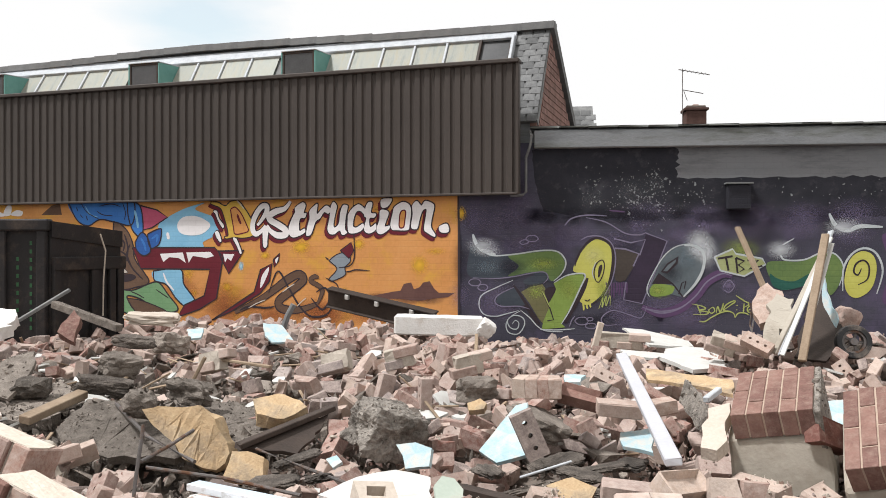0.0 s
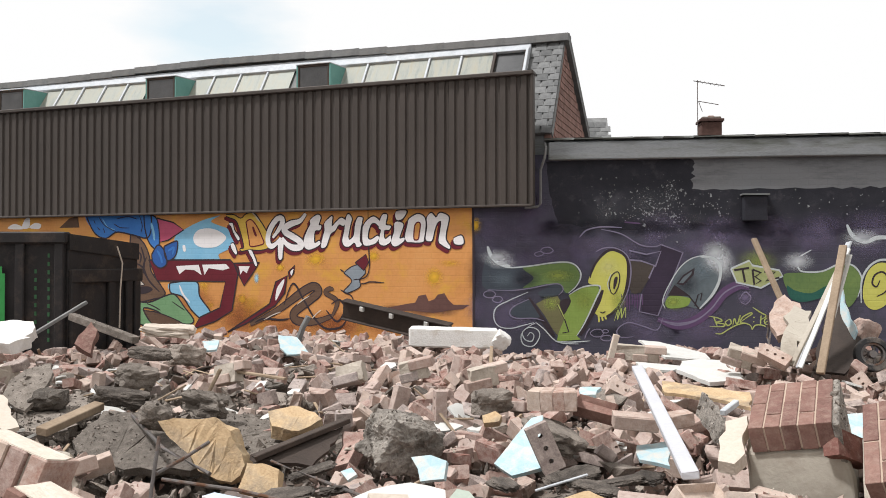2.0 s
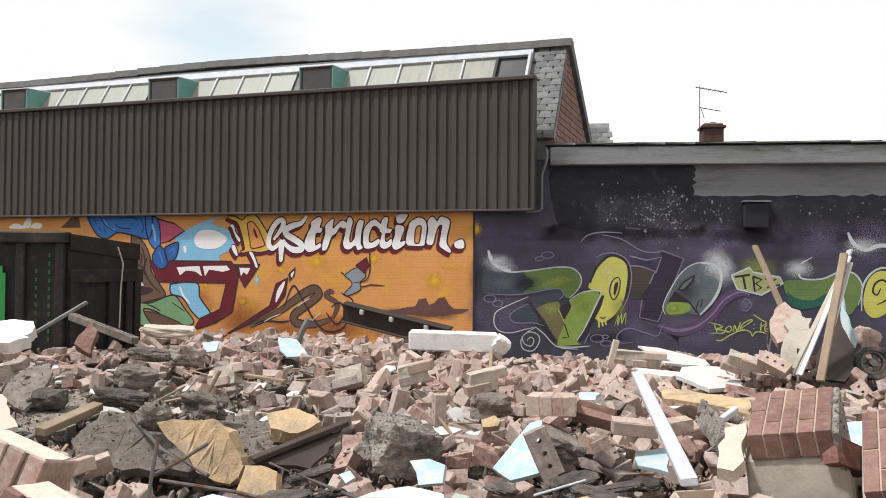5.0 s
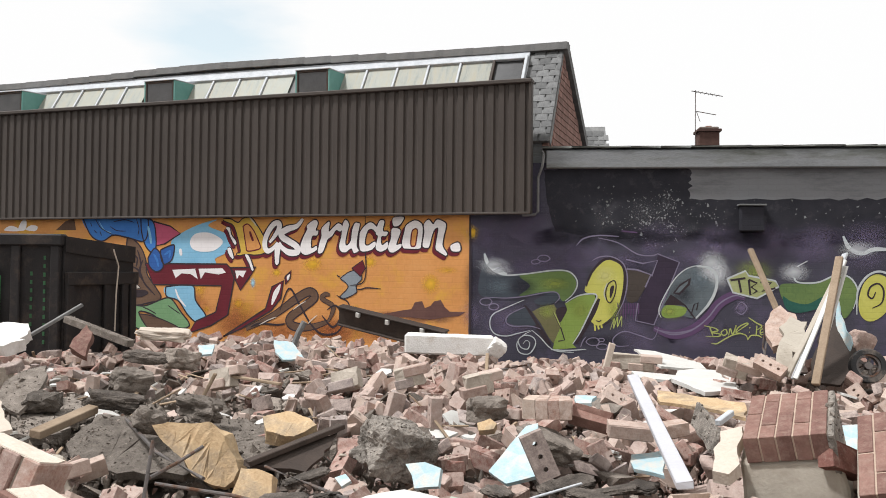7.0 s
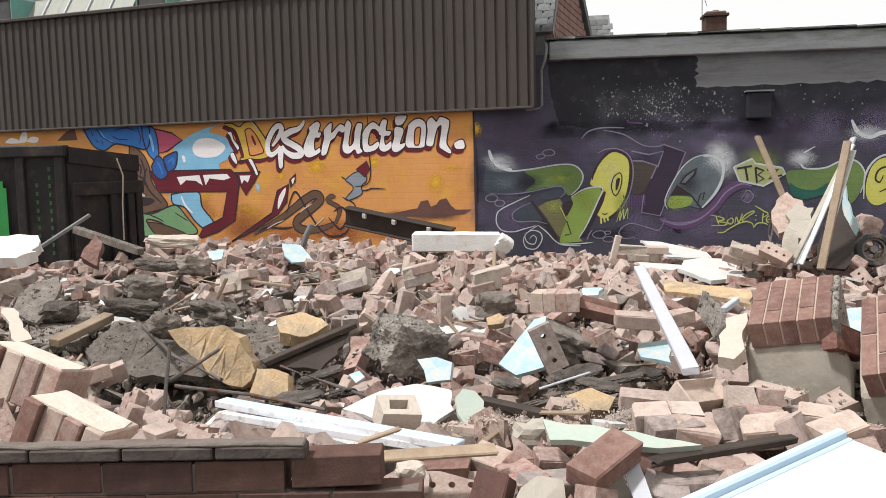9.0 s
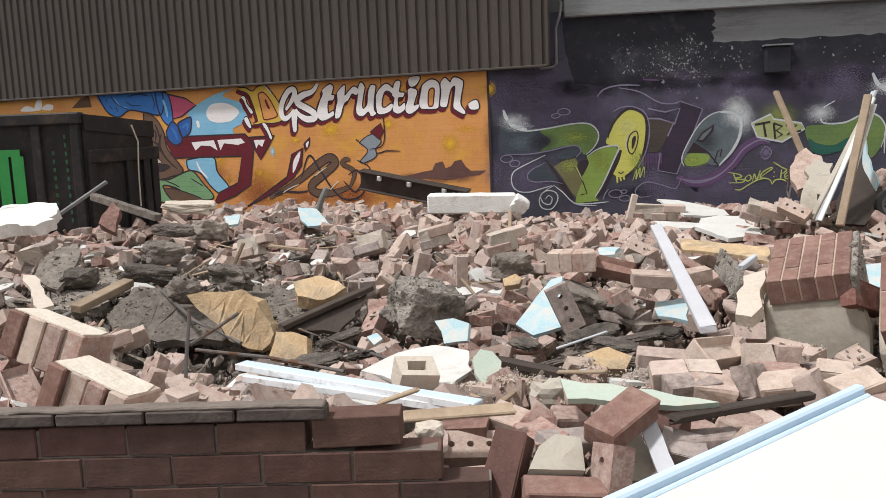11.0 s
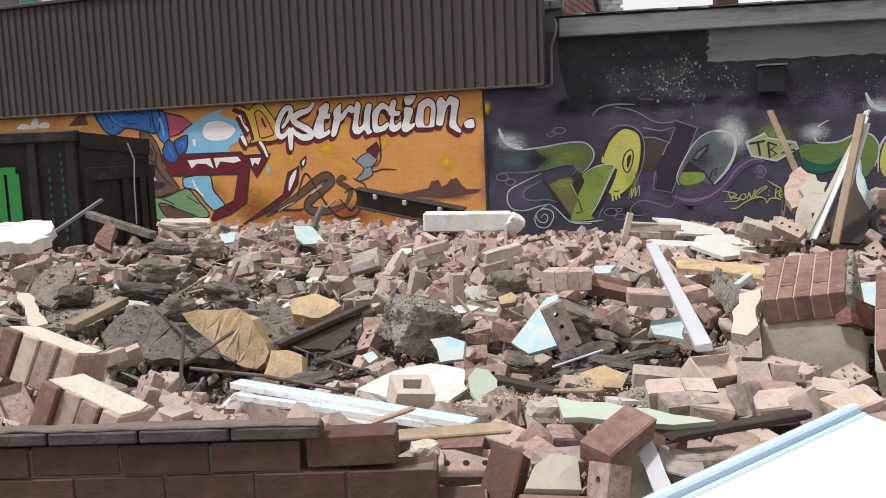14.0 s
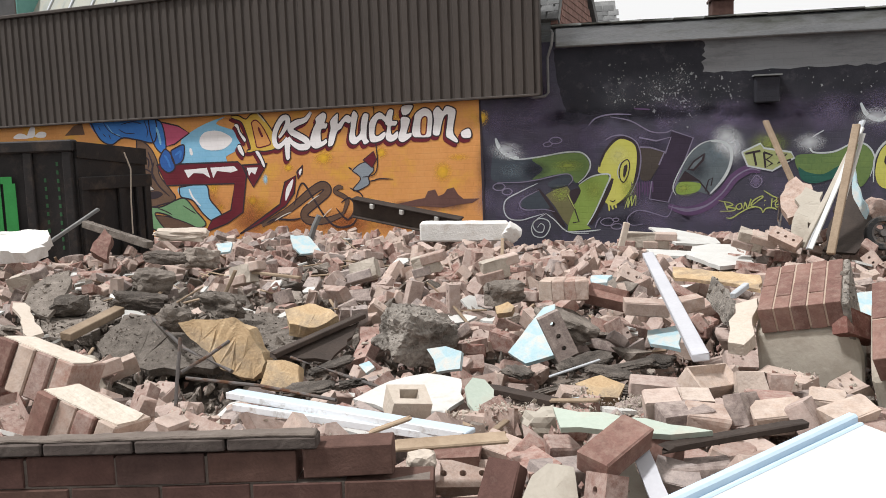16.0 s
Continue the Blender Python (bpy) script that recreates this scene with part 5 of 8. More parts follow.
stroke(RW, "panel_arrow", M_P_LILAC, 5, [(2, 1.63), (2.13, 1.62), (2.3, 1.56), (2.23, 1.4)], 0.02, sharp=True)
stroke(RW, "panel_line", M_P_LILAC, 5, [(2.31, 1.54), (2.38, 1.74), (2.2, 1.7), (1.99, 1.75)], 0.018, sharp=True)
stroke(RW, "panel_frame", M_P_LILAC, 5, [(2.39, 1.82), (2.65, 1.72), (2.5, 1.33), (2.34, 0.93), (2.11, 0.978), (2.14, 1.2)], 0.016, sharp=True)
stroke(RW, "panel_line", M_P_LILAC, 5, [(1.37, 1.92), (1.46, 2.01), (1.64, 2.05), (1.9, 2.04)], 0.018)
stroke(RW, "panel_line", M_P_LILAC, 5, [(1.64, 2.02), (1.89, 1.96), (2.13, 1.82), (2.31, 1.8), (2.39, 1.83)], 0.016)
stroke(RW, "panel_line", M_P_PLUM2, 5, [(1.93, 2.11), (2.13, 2.09)], 0.02)
stroke(RW, "fringe", M_P_PLUM2, 4, [(1.89, 1.2), (1.9, 1.13), (1.9, 1.05)], 0.018)
stroke(RW, "fringe", M_P_PLUM2, 4, [(1.92, 1.2), (1.93, 1.13), (1.93, 1.03)], 0.018)
stroke(RW, "fringe", M_P_PLUM2, 4, [(1.96, 1.2), (1.96, 1.13), (1.96, 1.01)], 0.018)
stroke(RW, "fringe", M_P_PLUM2, 4, [(1.99, 1.2), (1.99, 1.13), (1.99, 0.991)], 0.018)
stroke(RW, "fringe", M_P_PLUM2, 4, [(2.02, 1.2), (2.03, 1.13), (2.02, 1.06)], 0.018)
stroke(RW, "fringe", M_P_PLUM2, 4, [(2.05, 1.2), (2.06, 1.13), (2.05, 1.03)], 0.018)
stroke(RW, "fringe", M_P_PLUM2, 4, [(2.08, 1.2), (2.09, 1.13), (2.09, 1.01)], 0.018)
stroke(RW, "fringe", M_P_PLUM2, 4, [(2.11, 1.2), (2.12, 1.13), (2.12, 0.992)], 0.018)
stroke(RW, "fringe", M_P_PLUM2, 4, [(2.15, 1.2), (2.15, 1.13), (2.15, 1.06)], 0.018)
stroke(RW, "side_scribble", M_P_LIMELINE, 4, [(1.8, 0.86), (1.85, 1), (1.84, 0.878), (1.89, 1.02), (1.89, 0.897), (1.94, 1.03), (1.94, 0.897)], 0.012)
stroke(RW, "lower_line", M_P_LILAC, 5, [(2.4, 0.902), (2.33, 0.752), (2.17, 0.792), (1.99, 0.84), (1.88, 0.796), (1.83, 0.717), (1.89, 0.653), (2.03, 0.662)], 0.014)
stroke(RW, "lower_line", M_P_LILAC, 4, [(2.39, 0.866), (2.58, 0.833), (2.79, 0.871), (2.93, 0.961)], 0.02)
fill(RW, "grey_disc", M_P_STEEL, 3, [(2.5, 1.29), (2.6, 1.53), (2.76, 1.65), (2.9, 1.69), (3.04, 1.64), (3.11, 1.53), (3.08, 1.37), (3, 1.21), (2.84, 1.03), (2.69, 1.05), (2.5, 1.02), (2.42, 1.1)])
spray(RW, "disc_light", "blue", 4, 2.9, 1.51, 0.22, 0.2, 0.6)
spray(RW, "disc_shade", "shade", 4, 2.69, 1.33, 0.22, 0.22, 0.6)
fill(RW, "lime_lip", M_P_GREEN2, 4, [(2.44, 1.12), (2.5, 1.18), (2.65, 1.17), (2.74, 1.14), (2.69, 1.05), (2.51, 1.02), (2.44, 1.05)])
spray(RW, "lip_light", "lime", 5, 2.53, 1.1, 0.13, 0.081, 0.8)
fill(RW, "disc_cut", M_P_OUTLINE, 5, [(2.57, 1.33), (2.65, 1.44), (2.79, 1.53), (2.78, 1.44), (2.65, 1.31)], sharp=True)
fill(RW, "disc_cut", M_P_OUTLINE, 5, [(2.46, 1.18), (2.54, 1.31), (2.72, 1.18)], sharp=True)
fill(RW, "disc_cut_face", M_P_STEEL, 6, [(2.6, 1.34), (2.66, 1.42), (2.76, 1.49), (2.75, 1.45), (2.65, 1.34)], sharp=True)
stroke(RW, "disc_line", M_P_OUTLINE, 6, [(2.54, 1.31), (2.72, 1.18), (2.84, 1.02)], 0.018, sharp=True)
stroke(RW, "disc_line", M_P_OUTLINE, 6, [(2.79, 1.05), (2.83, 1.19), (2.88, 1.22), (2.86, 1.12)], 0.014, sharp=True)
stroke(RW, "disc_edge", M_P_CHALK, 6, [(2.94, 1.69), (2.76, 1.65), (2.61, 1.53), (2.47, 1.3), (2.4, 1.12), (2.43, 1.02)], 0.014)
stroke(RW, "disc_light", M_P_CHALK, 7, [(2.86, 1.67), (3.01, 1.65), (3.1, 1.55), (3.09, 1.37), (3, 1.19), (2.85, 1.02)], 0.035)
spray(RW, "paint_haze", "white", 7, 3.05, 1.62, 0.22, 0.18, 0.75)
spray(RW, "paint_haze", "white", 7, 3.15, 1.58, 0.18, 0.26, 0.5)
spray(RW, "paint_haze", "white", 7, 0.38, 1.59, 0.26, 0.092, 0.45)
spray(RW, "paint_haze", "lilac", 1, 1.99, 1.72, 0.29, 0.22, 0.6)
spray(RW, "paint_haze", "lilac", 1, 1.53, 1.83, 0.26, 0.18, 0.4)
spray(RW, "paint_haze", "lilac", 1, 2.31, 1.94, 0.26, 0.18, 0.5)
spray(RW, "paint_haze", "lilac", 1, 2.79, 1.79, 0.33, 0.18, 0.6)
spray(RW, "paint_haze", "lilac", 1, 3.1, 1.95, 0.15, 0.22, 0.8)
spray(RW, "paint_haze", "lilac", 1, 0.0516, 1.02, 0.22, 0.29, 0.5)
spray(RW, "paint_haze", "lilac", 1, 0.49, 0.845, 0.44, 0.15, 0.5)
spray(RW, "paint_haze", "lilac", 1, 2.06, 0.863, 0.29, 0.22, 0.55)
spray(RW, "paint_haze", "lilac", 1, 2.55, 0.904, 0.33, 0.22, 0.5)
spray(RW, "paint_haze", "lilac", 1, 2.93, 0.802, 0.44, 0.18, 0.4)
spray(RW, "paint_haze", "lilac", 1, 0.924, 1.68, 0.59, 0.18, 0.35)
spray(RW, "paint_haze", "lilac", 1, 0.234, 2.01, 0.44, 0.33, 0.4)
spray(RW, "paint_haze", "lilac", 1, 0.743, 2.19, 0.33, 0.33, 0.2)
spray(RW, "paint_haze", "shade", 1, 1.71, 0.715, 0.44, 0.11, 0.6)
spray(RW, "paint_haze", "shade", 1, 0.0509, 1.46, 0.18, 0.44, 0.5)
spray(RW, "paint_haze", "shade", 1, 2.13, 1.51, 0.33, 0.37, 0.5)
spray(RW, "white_glow", "white", 7, 3.04, 1.72, 0.24, 0.21, 0.6)
spray(RW, "white_glow", "white", 7, 3.1, 1.57, 0.11, 0.18, 0.6)
spray(RW, "white_glow", "white", 7, 0.323, 1.67, 0.28, 0.13, 0.5)
spray(RW, "white_glow", "white", 7, 4.03, 1.61, 0.25, 0.16, 0.6)
stroke(RW, "plum_wave", M_P_PLUM2, 3, [(2.34, 0.887), (2.56, 0.812), (2.79, 0.865), (2.99, 1.02), (3.14, 1.21), (3.32, 1.31), (3.45, 1.28)], 0.12)
stroke(RW, "plum_wave", M_P_LILAC, 4, [(2.34, 0.887), (2.56, 0.812), (2.79, 0.865), (2.99, 1.02), (3.14, 1.21), (3.32, 1.31), (3.45, 1.28)], 0.018)
spray(RW, "plum_ball", "lilac", 5, 3.4, 1.16, 0.14, 0.14, 0.9)
stroke(RW, "ball_line", M_P_LILAC, 6, [(3.33, 1.14), (3.4, 1.23), (3.47, 1.16), (3.41, 1.08), (3.34, 1.11)], 0.012)
fill(RW, "tag_plate", M_P_LIMEPALE, 5, [(3.23, 1.52), (3.45, 1.62), (3.49, 1.56), (3.81, 1.5), (3.85, 1.43), (3.59, 1.28), (3.3, 1.35)], sharp=True)
stroke(RW, "tag_plate_outline", M_P_CHALK, 6, [(3.23, 1.52), (3.45, 1.62), (3.49, 1.56), (3.81, 1.5), (3.85, 1.43), (3.59, 1.28), (3.3, 1.35), (3.23, 1.52)], 0.022, sharp=True)
stroke(RW, "tag_letter", M_P_OUTLINE, 7, [(3.27, 1.5), (3.45, 1.53)], 0.026, sharp=True)
stroke(RW, "tag_letter", M_P_OUTLINE, 7, [(3.37, 1.51), (3.4, 1.35)], 0.026, sharp=True)
stroke(RW, "tag_letter", M_P_OUTLINE, 7, [(3.49, 1.51), (3.51, 1.32), (3.59, 1.37), (3.52, 1.42), (3.59, 1.47), (3.49, 1.51)], 0.026, sharp=True)
stroke(RW, "tag_letter", M_P_OUTLINE, 7, [(3.63, 1.48), (3.76, 1.48), (3.65, 1.37), (3.81, 1.41)], 0.026, sharp=True)
stroke(RW, "scrawl", M_P_LIMELINE, 5, [(3.02, 0.915), (3.04, 0.862), (3.06, 0.808)], 0.015)
stroke(RW, "scrawl", M_P_LIMELINE, 5, [(2.95, 0.931), (3.08, 0.902), (3.12, 0.87), (3.04, 0.85), (3.15, 0.828), (3.12, 0.799), (2.97, 0.798)], 0.015)
stroke(RW, "scrawl", M_P_LIMELINE, 5, [(3.2, 0.887), (3.16, 0.851), (3.19, 0.814), (3.23, 0.84), (3.22, 0.885), (3.19, 0.887)], 0.015)
stroke(RW, "scrawl", M_P_LIMELINE, 5, [(3.25, 0.815), (3.27, 0.899), (3.3, 0.83), (3.34, 0.942), (3.32, 0.853)], 0.015)
stroke(RW, "scrawl", M_P_LIMELINE, 5, [(3.34, 0.853), (3.42, 0.915), (3.48, 0.958), (3.46, 0.971), (3.37, 0.919), (3.34, 0.853), (3.4, 0.842), (3.46, 0.817), (3.48, 0.762)], 0.015)
stroke(RW, "scrawl", M_P_LIMELINE, 5, [(3.5, 0.92), (3.51, 0.909)], 0.015)
stroke(RW, "scrawl", M_P_LIMELINE, 5, [(3.5, 0.867), (3.5, 0.855)], 0.015)
stroke(RW, "scrawl", M_P_LIMELINE, 5, [(3.58, 0.821), (3.59, 0.945)], 0.015)
stroke(RW, "scrawl", M_P_LIMELINE, 5, [(3.49, 1.04), (3.59, 0.973), (3.65, 0.936), (3.59, 0.889)], 0.015)
stroke(RW, "scrawl", M_P_LIMELINE, 5, [(3.63, 0.852), (3.69, 0.881), (3.67, 0.913), (3.63, 0.88), (3.64, 0.834), (3.68, 0.834)], 0.015)
stroke(RW, "scrawl", M_P_LIMELINE, 5, [(3.04, 0.714), (3.11, 0.71), (3.2, 0.767), (3.31, 0.825), (3.42, 0.843)], 0.015)
stroke(RW, "scrawl", M_P_LIMELINE, 5, [(3.48, 0.762), (3.52, 0.818), (3.6, 0.821), (3.65, 0.796)], 0.015)
fill(RW, "green_wave", M_P_GREEN, 3, [(3.87, 1.45), (4.05, 1.47), (4.27, 1.47), (4.52, 1.58), (4.68, 1.56), (4.77, 1.41), (4.73, 1.19), (4.62, 1.05), (4.55, 1.24), (4.39, 1.26), (4.16, 1.17), (3.98, 1.19), (3.88, 1.31)])
fill(RW, "teal_wave", M_P_TEALD, 4, [(3.9, 1.31), (4, 1.25), (4.19, 1.22), (4.39, 1.32), (4.52, 1.29), (4.32, 1.17), (4.09, 1.11), (3.94, 1.16)])
stroke(RW, "wave_line", M_P_CHALK, 5, [(4.19, 1.75), (4.04, 1.65), (4.04, 1.52), (4.12, 1.48), (4.32, 1.49), (4.53, 1.58), (4.69, 1.55), (4.78, 1.39), (4.73, 1.17)], 0.02)
fill(RW, "yellow_swirl", M_P_YELLOW, 3, [(4.79, 1.24), (4.85, 1.48), (4.98, 1.59), (5.12, 1.55), (5.17, 1.38), (5.11, 1.14), (4.95, 1.02), (4.83, 1.07)])
stroke(RW, "swirl_line", M_P_OUTLINE, 5, [(4.99, 1.38), (4.95, 1.3), (4.9, 1.34), (4.93, 1.44), (5.02, 1.48), (5.08, 1.4), (5.06, 1.25), (4.95, 1.18)], 0.022)
stroke(RW, "swirl_edge", M_P_CHALK, 4, [(4.77, 1.1), (4.78, 1.38), (4.88, 1.56), (5.03, 1.63), (5.17, 1.56), (5.24, 1.35), (5.17, 1.07)], 0.026)
stroke(RW, "chalk_sweep", M_P_CHALK, 5, [(4.61, 2.06), (4.68, 1.92), (4.82, 1.85), (4.98, 1.9), (5.24, 1.89)], 0.05)
spray(RW, "white_glow", "white", 6, 4.78, 1.9, 0.33, 0.14, 0.5)
fill(RW, "violet_sweep", M_P_PLUM2, 3, [(5.24, 1.8), (5.32, 1.39), (5.24, 0.972), (5.5, 0.976), (5.56, 1.66)])
stroke(RW, "bubble", M_P_LILAC, 4, [(1.04, 1.75), (0.998, 1.72), (0.919, 1.72), (0.879, 1.75), (0.918, 1.79), (0.997, 1.79), (1.04, 1.75)], 0.012)
stroke(RW, "bubble", M_P_LILAC, 4, [(0.915, 1.71), (0.887, 1.69), (0.829, 1.68), (0.8, 1.71), (0.829, 1.73), (0.886, 1.74), (0.915, 1.71)], 0.012)
stroke(RW, "bubble", M_P_LILAC, 4, [(0.304, 1.19), (0.264, 1.15), (0.184, 1.15), (0.144, 1.19), (0.184, 1.23), (0.264, 1.23), (0.304, 1.19)], 0.012)
stroke(RW, "bubble", M_P_LILAC, 4, [(0.392, 1.13), (0.359, 1.09), (0.294, 1.09), (0.261, 1.12), (0.293, 1.16), (0.359, 1.16), (0.392, 1.13)], 0.012)
stroke(RW, "bubble", M_P_LILAC, 4, [(1.67, 0.705), (1.63, 0.661), (1.55, 0.66), (1.5, 0.702), (1.55, 0.746), (1.63, 0.748), (1.67, 0.705)], 0.012)
stroke(RW, "bubble", M_P_LILAC, 4, [(1.77, 0.643), (1.74, 0.611), (1.67, 0.61), (1.63, 0.64), (1.67, 0.672), (1.74, 0.673), (1.77, 0.643)], 0.012)
stroke(RW, "bubble", M_P_LILAC, 4, [(1.73, 0.728), (1.71, 0.709), (1.67, 0.708), (1.65, 0.726), (1.67, 0.745), (1.71, 0.746), (1.73, 0.728)], 0.012)


# ---- things among the rubble ----
def bar(name, label, category, mat, p0, p1, w, h, roll=0, ragged=0.0):
    seed = int(abs(p0[0] * 1000))
    bm = beam(p0, p1, w, h, 0.004, ragged, seed)
    return solid(name, bm, mat, label, category, beam_m(p0, p1, roll))


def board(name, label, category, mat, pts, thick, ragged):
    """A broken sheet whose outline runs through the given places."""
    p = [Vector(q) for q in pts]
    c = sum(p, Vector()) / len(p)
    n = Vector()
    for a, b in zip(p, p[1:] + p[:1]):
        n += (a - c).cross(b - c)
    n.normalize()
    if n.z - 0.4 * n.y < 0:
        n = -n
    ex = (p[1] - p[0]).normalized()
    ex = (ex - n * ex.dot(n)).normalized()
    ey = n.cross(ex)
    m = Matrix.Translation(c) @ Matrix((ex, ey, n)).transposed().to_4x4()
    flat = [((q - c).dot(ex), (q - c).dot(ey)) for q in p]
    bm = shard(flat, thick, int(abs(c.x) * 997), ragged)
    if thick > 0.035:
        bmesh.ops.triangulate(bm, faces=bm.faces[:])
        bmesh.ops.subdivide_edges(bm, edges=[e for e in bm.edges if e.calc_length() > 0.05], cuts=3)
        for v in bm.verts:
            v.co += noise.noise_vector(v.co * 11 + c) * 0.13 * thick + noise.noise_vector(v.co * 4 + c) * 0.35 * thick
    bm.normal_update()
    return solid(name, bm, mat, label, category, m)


def chunk(name, label, category, mat, c, size, rot, rough=0.3, seed=1):
    fine = 5 if mat is M_AGGREGATE else 4 if max(size) > 0.22 else 3
    return solid(name, lump(*size, seed, rough, fine, 0.72 if fine == 5 else 0.55), mat, label, category, pose(*c, *rot))


def pipe(name, label, category, mat, pts, r):
    c = Vector(pts[0])
    return solid(name, rod([Vector(q) - c for q in pts], r), mat, label, category, Matrix.Translation(c))


def raw_slab(ln, w, h):
    bm = box(0, -w / 2, -h / 2, ln, w / 2, h / 2, 0.015)
    bmesh.ops.subdivide_edges(bm, edges=[e for e in bm.edges if e.calc_length() > 0.5], cuts=9)
    for v in bm.verts:
        v.co += 0.006 * noise.noise_vector(v.co * 9)
    return bm


def pierced(lx, ly, lz, holes):
    """A block with holes right through it from top to bottom: holes are lists of outline points."""
    bm = bmesh.new()
    for ring in [[(-lx / 2, -ly / 2), (lx / 2, -ly / 2), (lx / 2, ly / 2), (-lx / 2, ly / 2)]] + holes:
        vs = [bm.verts.new((a, b, lz / 2)) for a, b in ring]
        for a, b in zip(vs, vs[1:] + vs[:1]):
            bm.edges.new((a, b))
    bmesh.ops.triangle_fill(bm, use_beauty=True, edges=bm.edges[:], normal=(0, 0, 1))
    r = bmesh.ops.extrude_face_region(bm, geom=bm.faces[:])
    for v in r["geom"]:
        if isinstance(v, bmesh.types.BMVert):
            v.co.z -= lz
    bmesh.ops.recalc_face_normals(bm, faces=bm.faces[:])
    return bm


def circle(cx, cy, r, n=10):
    return [(cx + r * math.cos(2 * math.pi * k / n), cy + r * math.sin(2 * math.pi * k / n)) for k in range(n)]


def one_brick(kind="brick", ln=1.0, seed=0):
    lx, ly, lz = 0.215 * ln, 0.1025, 0.068
    if kind == "perforated_brick":
        return pierced(lx, ly, lz, [circle(-0.06, 0, 0.0115), circle(0, 0, 0.0115), circle(0.06, 0, 0.0115)])
    bm = box(-lx / 2, -ly / 2, -lz / 2, lx / 2, ly / 2, lz / 2, 0.004)
    if kind == "frogged_brick":
        top = max(bm.faces, key=lambda f: f.calc_center_median().z + f.calc_area())
        bmesh.ops.inset_region(bm, faces=[top], thickness=0.02)
        bmesh.ops.translate(bm, verts=top.verts[:], vec=(0, 0, -0.028))
    r = random.Random(seed)
    if ln < 0.9:  # broken off short
        bmesh.ops.bisect_plane(bm, geom=bm.verts[:] + bm.edges[:] + bm.faces[:], plane_co=(lx * 0.36, 0, 0), plane_no=(1, r.uniform(-0.5, 0.5), r.uniform(-0.4, 0.5)), clear_outer=True)
        bmesh.ops.holes_fill(bm, edges=[e for e in bm.edges if e.is_boundary])
    for v in bm.verts:
        v.co += Vector((r.uniform(-0.005, 0.005), r.uniform(-0.004, 0.004), r.uniform(-0.004, 0.004)))
    return bm


LOOSE_LABELS = {"brick": "loose dusty brick lying on the rubble heap", "perforated_brick": "perforated brick with three round holes", "frogged_brick": "brick lying with its hollow frog upwards"}


def loose(c, rot, mat, kind, ln=1.0):
    ob = solid(kind if kind != "brick" else "loose_brick", one_brick(kind, ln, int(abs(c[0]) * 991)), mat, LOOSE_LABELS[kind], "brick", pose(*c, *rot), group="loose bricks on the heap")
    return ob


def upended(p0, p1, roll, mat, kind):
    """A loose brick that leans with its long side from p0 up to p1."""
    return solid(kind if kind != "brick" else "loose_brick", one_brick(kind, 1.0, int(abs(p0[0]) * 991)), mat, "dusty brick standing on end in the rubble", "brick", beam_m(p0, p1, roll) @ pose((Vector(p1) - Vector(p0)).length / 2, 0, 0), group="loose bricks on the heap")


def foam(pts, thick):
    """A torn piece of foam sheet whose upper face runs through the given places."""
    return board("foam_block", "torn block of yellow insulation foam", "foam block", M_FOAM, pts, thick, 0.012)


def trim_rail(p0, p1, w):
    m = beam_m(p0, p1)
    ln = (Vector(p1) - Vector(p0)).length
    rail = thing("fascia_trim", "long pale blue plastic fascia trim with a white lip", "trim", m)
    part("face", box(0, -w / 2, -0.012, ln, w / 2, 0.004, 0.003), M_RAIL_BLUE, rail)
    part("lip", box(0.004, -w / 2 - 0.008, -0.02, ln - 0.01, -w / 2 - 0.001, 0.006, 0.002), M_RAIL_WHITE, rail, "bright white lip")


def hollow_block(c, turn):
    bm = pierced(0.145, 0.13, 0.1, [[(-0.035, -0.03), (0.03, -0.035), (0.038, 0.03), (-0.03, 0.036)]])
    for v in bm.verts:
        v.co += 0.008 * noise.noise_vector(v.co * 17)
    return solid("hollow_block", bm, M_PALE, "square hollow clay block lying open side up", "block", pose(*c, 18, 8, turn))


def old_wheel(c):
    w = thing("old_wheel", "old black wheel with a metal rim in the pile", "wheel", pose(*c, 80, 0, -12))
    for name, r0, r1, d, mat in (("tyre", 0.085, 0.125, 0.05, M_RUBBER), ("rim", 0.068, 0.086, 0.035, M_STEEL), ("hub", 0.0, 0.03, 0.045, M_STEEL)):
        bm = bmesh.new()
        prof = [(r0, -d), (r0 + 0.3 * (r1 - r0), -d * 1.1), (r1 - 0.15 * (r1 - r0), -d), (r1, -d * 0.5), (r1, d * 0.5), (r1 - 0.15 * (r1 - r0), d), (r0, d)]
        n = 28
        rings = [[bm.verts.new((r * math.cos(2 * math.pi * k / n), r * math.sin(2 * math.pi * k / n), z)) for r, z in prof] for k in range(n)]
        for k in range(n):
            a, b = rings[k], rings[(k + 1) % n]
            for i in range(len(prof)):
                j = (i + 1) % len(prof)
                bm.faces.new((a[i], a[j], b[j], b[i]))
        bmesh.ops.remove_doubles(bm, verts=bm.verts[:], dist=1e-5)
        bmesh.ops.recalc_face_normals(bm, faces=bm.faces[:])
        part(name, bm, mat, w)
    for k in range(5):
        part("spoke", box(0.02, -0.01, -0.006, 0.078, 0.01, 0.006, 0.002), M_STEEL, w, m=pose(0, 0, 0, 0, 0, 72 * k))


